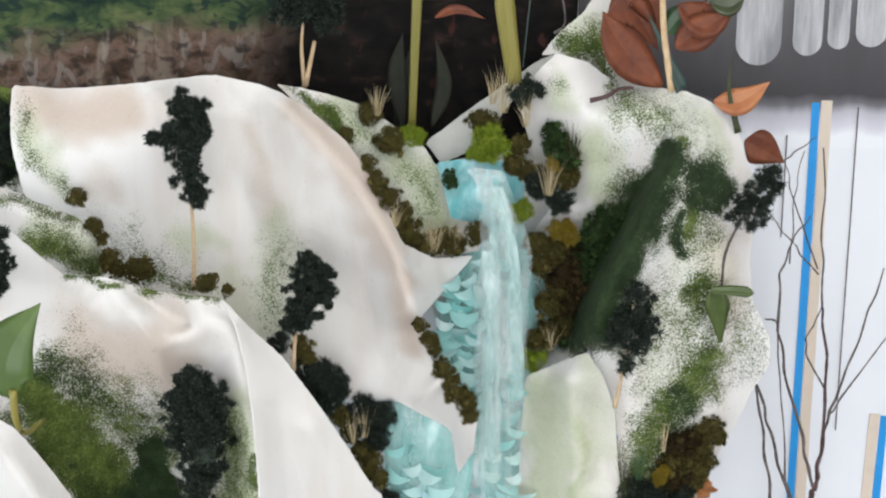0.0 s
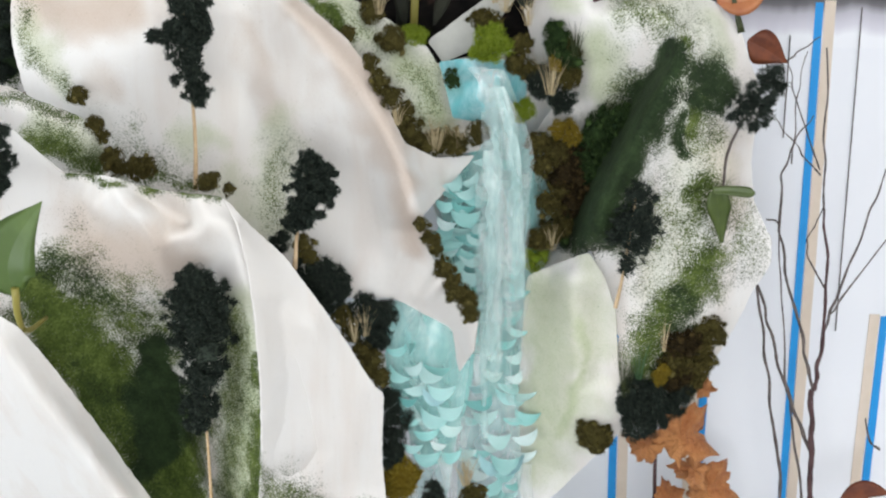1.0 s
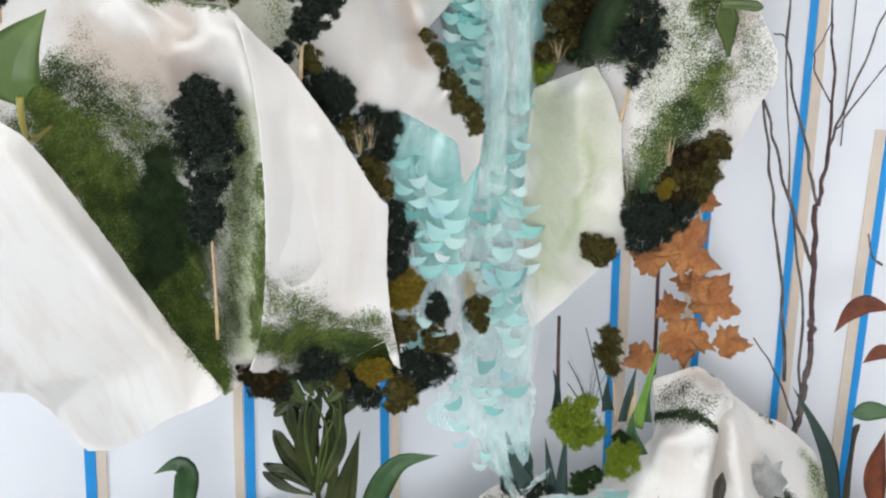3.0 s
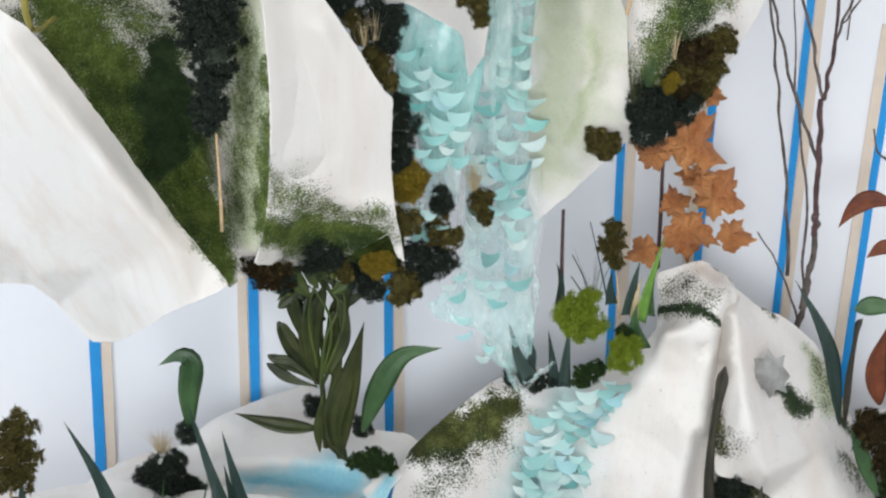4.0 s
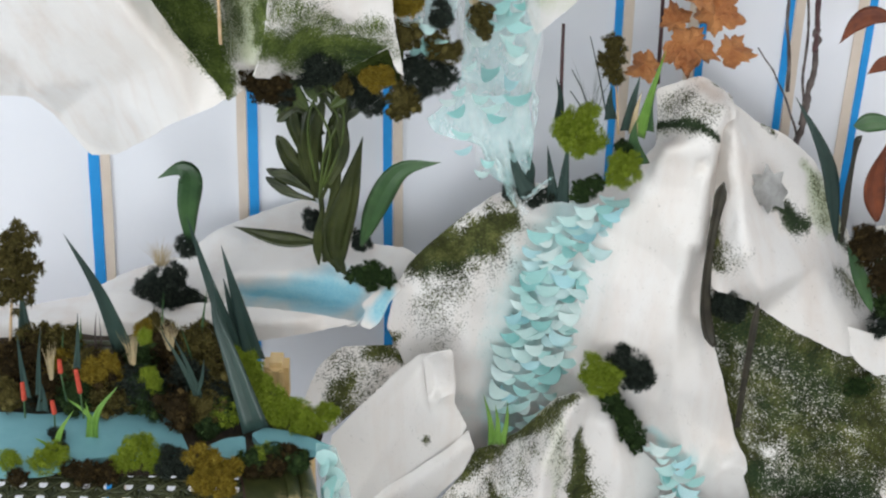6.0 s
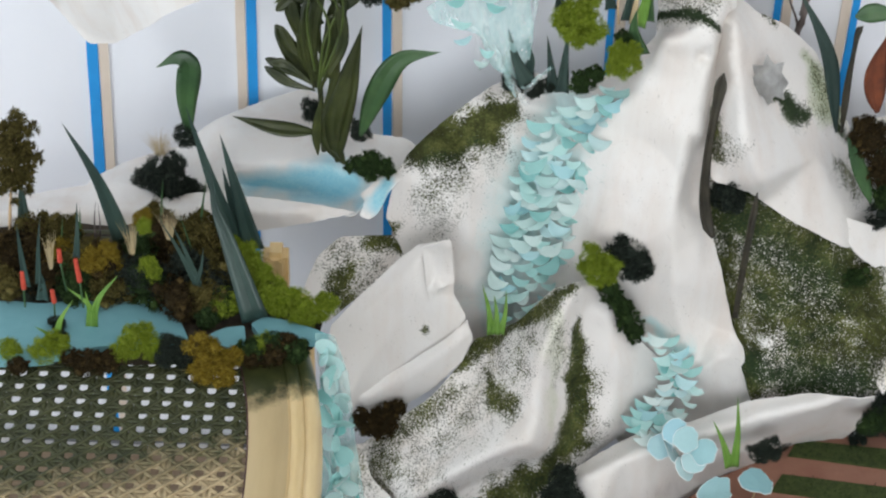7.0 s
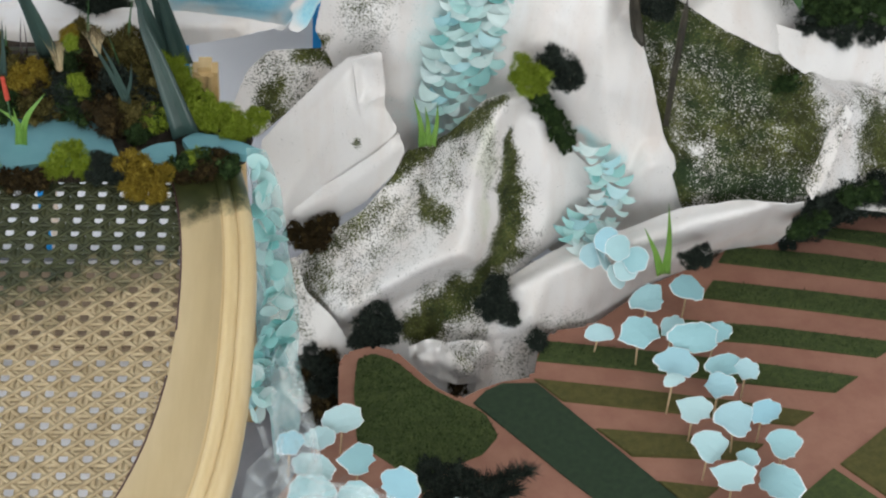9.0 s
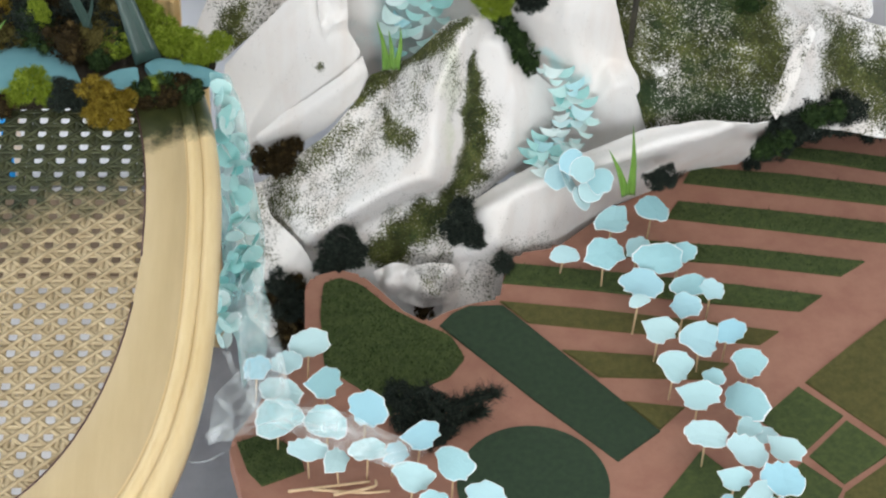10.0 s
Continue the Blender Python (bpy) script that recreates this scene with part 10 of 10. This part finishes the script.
clumps("grass", "round the pond", [(-0.279, 1.582, 0.488, 0.036), (-0.270, 1.544, 0.478, 0.038), (-0.337, 1.541, 0.478, 0.032)])
clumps("brown", "on the front of the seat", [(-0.310, 1.451, 0.460, 0.024), (-0.293, 1.456, 0.460, 0.018), (-0.327, 1.458, 0.460, 0.015), (-0.150, 1.467, 0.462, 0.022), (-0.135, 1.478, 0.464, 0.020), (-0.165, 1.461, 0.460, 0.017), (-0.190, 1.459, 0.458, 0.017), (-0.372, 1.445, 0.460, 0.015)])
clumps("olive", "round the pond", [(-0.270, 1.620, 0.496, 0.026), (-0.264, 1.609, 0.494, 0.023), (-0.223, 1.606, 0.498, 0.028), (-0.350, 1.600, 0.498, 0.026), (-0.381, 1.597, 0.496, 0.029)])
clumps("yellow", "round the pond", [(-0.313, 1.574, 0.485, 0.021), (-0.320, 1.565, 0.483, 0.016), (-0.304, 1.567, 0.482, 0.015), (-0.210, 1.463, 0.470, 0.022), (-0.196, 1.451, 0.468, 0.025), (-0.206, 1.440, 0.464, 0.022), (-0.190, 1.439, 0.462, 0.020), (-0.182, 1.458, 0.466, 0.017)])
clumps("lime", "round the pond", [(-0.179, 1.579, 0.480, 0.023), (-0.167, 1.561, 0.478, 0.024), (-0.158, 1.544, 0.475, 0.024), (-0.165, 1.531, 0.472, 0.021), (-0.144, 1.532, 0.472, 0.021), (-0.129, 1.535, 0.470, 0.023), (-0.110, 1.526, 0.468, 0.021), (-0.103, 1.536, 0.470, 0.016), (-0.123, 1.517, 0.468, 0.018), (-0.275, 1.473, 0.466, 0.021), (-0.263, 1.482, 0.466, 0.021), (-0.254, 1.469, 0.464, 0.017), (-0.284, 1.465, 0.463, 0.015), (-0.379, 1.457, 0.466, 0.018)])
clumps("lime", "in front of the pond", [(-0.196, 1.527, 0.470, 0.023), (-0.155, 1.473, 0.466, 0.018), (-0.352, 1.459, 0.465, 0.021), (-0.340, 1.468, 0.465, 0.019), (-0.185, 1.587, 0.484, 0.023), (-0.191, 1.594, 0.488, 0.021)])
clumps("yellow", "behind the pond", [(-0.347, 1.576, 0.490, 0.023), (-0.356, 1.568, 0.488, 0.019), (-0.333, 1.572, 0.490, 0.019), (-0.242, 1.577, 0.490, 0.016)])
clumps("grass", "round the pond", [(-0.204, 1.526, 0.468, 0.024), (-0.191, 1.532, 0.470, 0.023), (-0.210, 1.512, 0.466, 0.019), (-0.160, 1.470, 0.466, 0.020), (-0.146, 1.478, 0.467, 0.020), (-0.125, 1.469, 0.465, 0.018), (-0.175, 1.468, 0.464, 0.015)])
clumps("dark", "round the pond", [(-0.236, 1.469, 0.464, 0.023), (-0.226, 1.463, 0.463, 0.020), (-0.243, 1.460, 0.462, 0.017), (-0.345, 1.498, 0.466, 0.014), (-0.339, 1.479, 0.465, 0.013)])

clumps("yellow", "in the peat bank", [(-0.318, 1.552, 0.497, 0.020), (-0.304, 1.552, 0.505, 0.019), (-0.312, 1.552, 0.488, 0.016), (-0.297, 1.552, 0.495, 0.013), (-0.270, 1.552, 0.549, 0.014)])
clumps("dark", "in the peat bank", [(-0.273, 1.545, 0.492, 0.030), (-0.253, 1.545, 0.476, 0.026), (-0.229, 1.545, 0.500, 0.028), (-0.203, 1.545, 0.481, 0.026), (-0.342, 1.545, 0.470, 0.022), (-0.374, 1.545, 0.465, 0.022), (-0.292, 1.545, 0.475, 0.024), (-0.180, 1.545, 0.472, 0.022)])
clumps("lime", "in the peat bank", [(-0.265, 1.535, 0.507, 0.014), (-0.259, 1.535, 0.495, 0.013), (-0.266, 1.535, 0.552, 0.012)])
for k, foot in enumerate([(-0.279, 1.540, 0.516), (-0.247, 1.560, 0.518), (-0.355, 1.540, 0.496)]):
    tuft(foot, 0.045, 0.016, 24, STRAW, "tuft of dry tan grass in the peat bank", 0.0006, 70 + k)

# blades, rushes and cattails at the pond
for line, w in (([(-0.294, 1.590, 0.490), (-0.314, 1.590, 0.561), (-0.342, 1.590, 0.624)], 0.020), ([(-0.188, 1.595, 0.483), (-0.211, 1.595, 0.563), (-0.231, 1.595, 0.644)], 0.018), ([(-0.174, 1.595, 0.483), (-0.188, 1.595, 0.551), (-0.201, 1.595, 0.613)], 0.020), ([(-0.166, 1.512, 0.466), (-0.178, 1.525, 0.500), (-0.192, 1.540, 0.537), (-0.203, 1.550, 0.565), (-0.206, 1.558, 0.606)], 0.025), ([(-0.181, 1.600, 0.482), (-0.194, 1.600, 0.535), (-0.201, 1.600, 0.573)], 0.014), ([(-0.392, 1.620, 0.474), (-0.393, 1.620, 0.507), (-0.392, 1.620, 0.546)], 0.018)):
    spike(line, w, AGAVE, "pointed blue-green agave blade standing at the pond", "leaf", "spike", 0.32, group="agave blades at the pond")
for line, w, mat in (([(-0.314, 1.500, 0.448), (-0.314, 1.500, 0.485), (-0.334, 1.500, 0.507)], 0.010, BRIGHT_LEAF), ([(-0.315, 1.500, 0.448), (-0.307, 1.500, 0.491), (-0.286, 1.500, 0.523)], 0.011, BRIGHT_LEAF), ([(-0.317, 1.500, 0.448), (-0.315, 1.500, 0.478), (-0.317, 1.500, 0.504)], 0.010, BRIGHT_LEAF), ([(-0.344, 1.480, 0.444), (-0.339, 1.480, 0.481), (-0.324, 1.480, 0.510)], 0.010, BRIGHT_LEAF), ([(-0.345, 1.480, 0.444), (-0.350, 1.480, 0.467), (-0.362, 1.480, 0.477)], 0.008, BRIGHT_LEAF),
                     ([(-0.386, 1.580, 0.444), (-0.387, 1.580, 0.485), (-0.386, 1.580, 0.511)], 0.006, GREEN_LEAF), ([(-0.358, 1.580, 0.445), (-0.352, 1.580, 0.492), (-0.348, 1.580, 0.525)], 0.005, GREEN_LEAF), ([(-0.338, 1.590, 0.475), (-0.335, 1.590, 0.505), (-0.333, 1.590, 0.531)], 0.005, GREEN_LEAF), ([(-0.370, 1.570, 0.439), (-0.370, 1.570, 0.466), (-0.369, 1.570, 0.476)], 0.009, GREEN_LEAF), ([(-0.227, 1.570, 0.457), (-0.238, 1.570, 0.490), (-0.250, 1.570, 0.523)], 0.006, GREEN_LEAF),
                     ([(-0.218, 1.525, 0.490), (-0.233, 1.525, 0.530), (-0.250, 1.525, 0.568)], 0.007, AGAVE), ([(-0.218, 1.525, 0.494), (-0.227, 1.525, 0.528), (-0.240, 1.525, 0.565)], 0.007, AGAVE), ([(-0.222, 1.525, 0.493), (-0.215, 1.525, 0.513), (-0.212, 1.525, 0.537)], 0.006, AGAVE), ([(-0.375, 1.525, 0.486), (-0.377, 1.525, 0.525), (-0.378, 1.525, 0.559)], 0.008, AGAVE), ([(-0.364, 1.525, 0.490), (-0.361, 1.525, 0.529), (-0.356, 1.525, 0.568)], 0.006, AGAVE), ([(-0.327, 1.525, 0.522), (-0.324, 1.525, 0.552), (-0.322, 1.525, 0.584)], 0.007, AGAVE), ([(-0.362, 1.525, 0.471), (-0.361, 1.525, 0.491), (-0.363, 1.525, 0.512)], 0.012, AGAVE),
                     ([(-0.226, 1.570, 0.457), (-0.229, 1.570, 0.497), (-0.239, 1.570, 0.542)], 0.005, GREEN_LEAF), ([(-0.260, 1.600, 0.493), (-0.259, 1.600, 0.526), (-0.256, 1.600, 0.558)], 0.004, GREEN_LEAF), ([(-0.225, 1.600, 0.494), (-0.221, 1.600, 0.527), (-0.215, 1.600, 0.566)], 0.004, GREEN_LEAF), ([(-0.321, 1.590, 0.486), (-0.321, 1.590, 0.512), (-0.318, 1.590, 0.538)], 0.003, TWIG), ([(-0.318, 1.590, 0.486), (-0.316, 1.590, 0.506), (-0.316, 1.590, 0.535)], 0.003, TWIG)):
    spike(line, w, mat, "thin green blade growing at the pond" if mat != TWIG else "thin dry stalk at the pond", "leaf", "spike", 0.3, group="thin blades at the pond")
for top, low, foot in (((-0.339, 1.510, 0.542), (-0.339, 1.510, 0.528), (-0.336, 1.510, 0.495)), ((-0.323, 1.500, 0.539), (-0.321, 1.500, 0.514), (-0.320, 1.500, 0.484)), ((-0.372, 1.500, 0.523), (-0.372, 1.500, 0.504), (-0.373, 1.500, 0.483)), ((-0.347, 1.500, 0.503), (-0.346, 1.500, 0.489), (-0.347, 1.500, 0.471))):
    t = thing("cattail", "model cattail with a red flocked head", "cattail", "cattails at the pond")
    tube("head", [top, tuple((np.array(top) + np.array(low)) / 2), low], 0.0020, 0.0025, RED_FELT, t, "red flocked head")
    tube("stalk", [low, foot], 0.0009, 0.0009, GREEN_LEAF, t)

# canvas cloth under the chair, and an added strip that browns the cane's upper holes
tagged(box("brown_strip", (-0.62, 1.675, 0.012), (-0.15, 1.810, 0.026), BROWN_STRIP, None, 0.003), "dull brown strip added along the wall, behind the cane's holes", "board")
cloth = sheet("canvas_cloth", [(-0.82, 1.12, 0.006), (-0.24, 1.12, 0.006), (-0.20, 1.40, 0.008), (-0.17, 1.83, 0.010), (-0.82, 1.83, 0.010)], (), (), 85, 0.02, 0.003, None, CLOTH, "", 71, crease=0.008, pleat=0.08)
tagged(cloth, "grey-beige canvas cloth spread on the floor under the chair", "cloth")

clumps("dark", "at the chair side", [(-0.053, 1.560, 0.127, 0.023), (-0.041, 1.555, 0.118, 0.024), (-0.048, 1.550, 0.104, 0.024), (-0.032, 1.550, 0.105, 0.020)])
clumps("brown", "beside the folded canvas", [(-0.049, 1.645, 0.236, 0.020), (-0.038, 1.645, 0.242, 0.018), (-0.059, 1.645, 0.229, 0.018)])
clumps("brown", "at the chair side", [(-0.060, 1.560, 0.110, 0.021), (-0.038, 1.565, 0.127, 0.018), (-0.025, 1.560, 0.114, 0.015)])
clumps("grass", "behind the canvas shoulder", [(0.448, 1.745, 0.459, 0.029), (0.466, 1.745, 0.469, 0.031), (0.490, 1.745, 0.464, 0.031), (0.460, 1.740, 0.446, 0.029), (0.484, 1.740, 0.441, 0.031), (0.513, 1.740, 0.454, 0.035)])
clumps("dark", "behind the canvas shoulder", [(0.444, 1.740, 0.438, 0.026), (0.476, 1.735, 0.432, 0.029), (0.502, 1.735, 0.429, 0.029), (0.459, 1.735, 0.432, 0.023)])
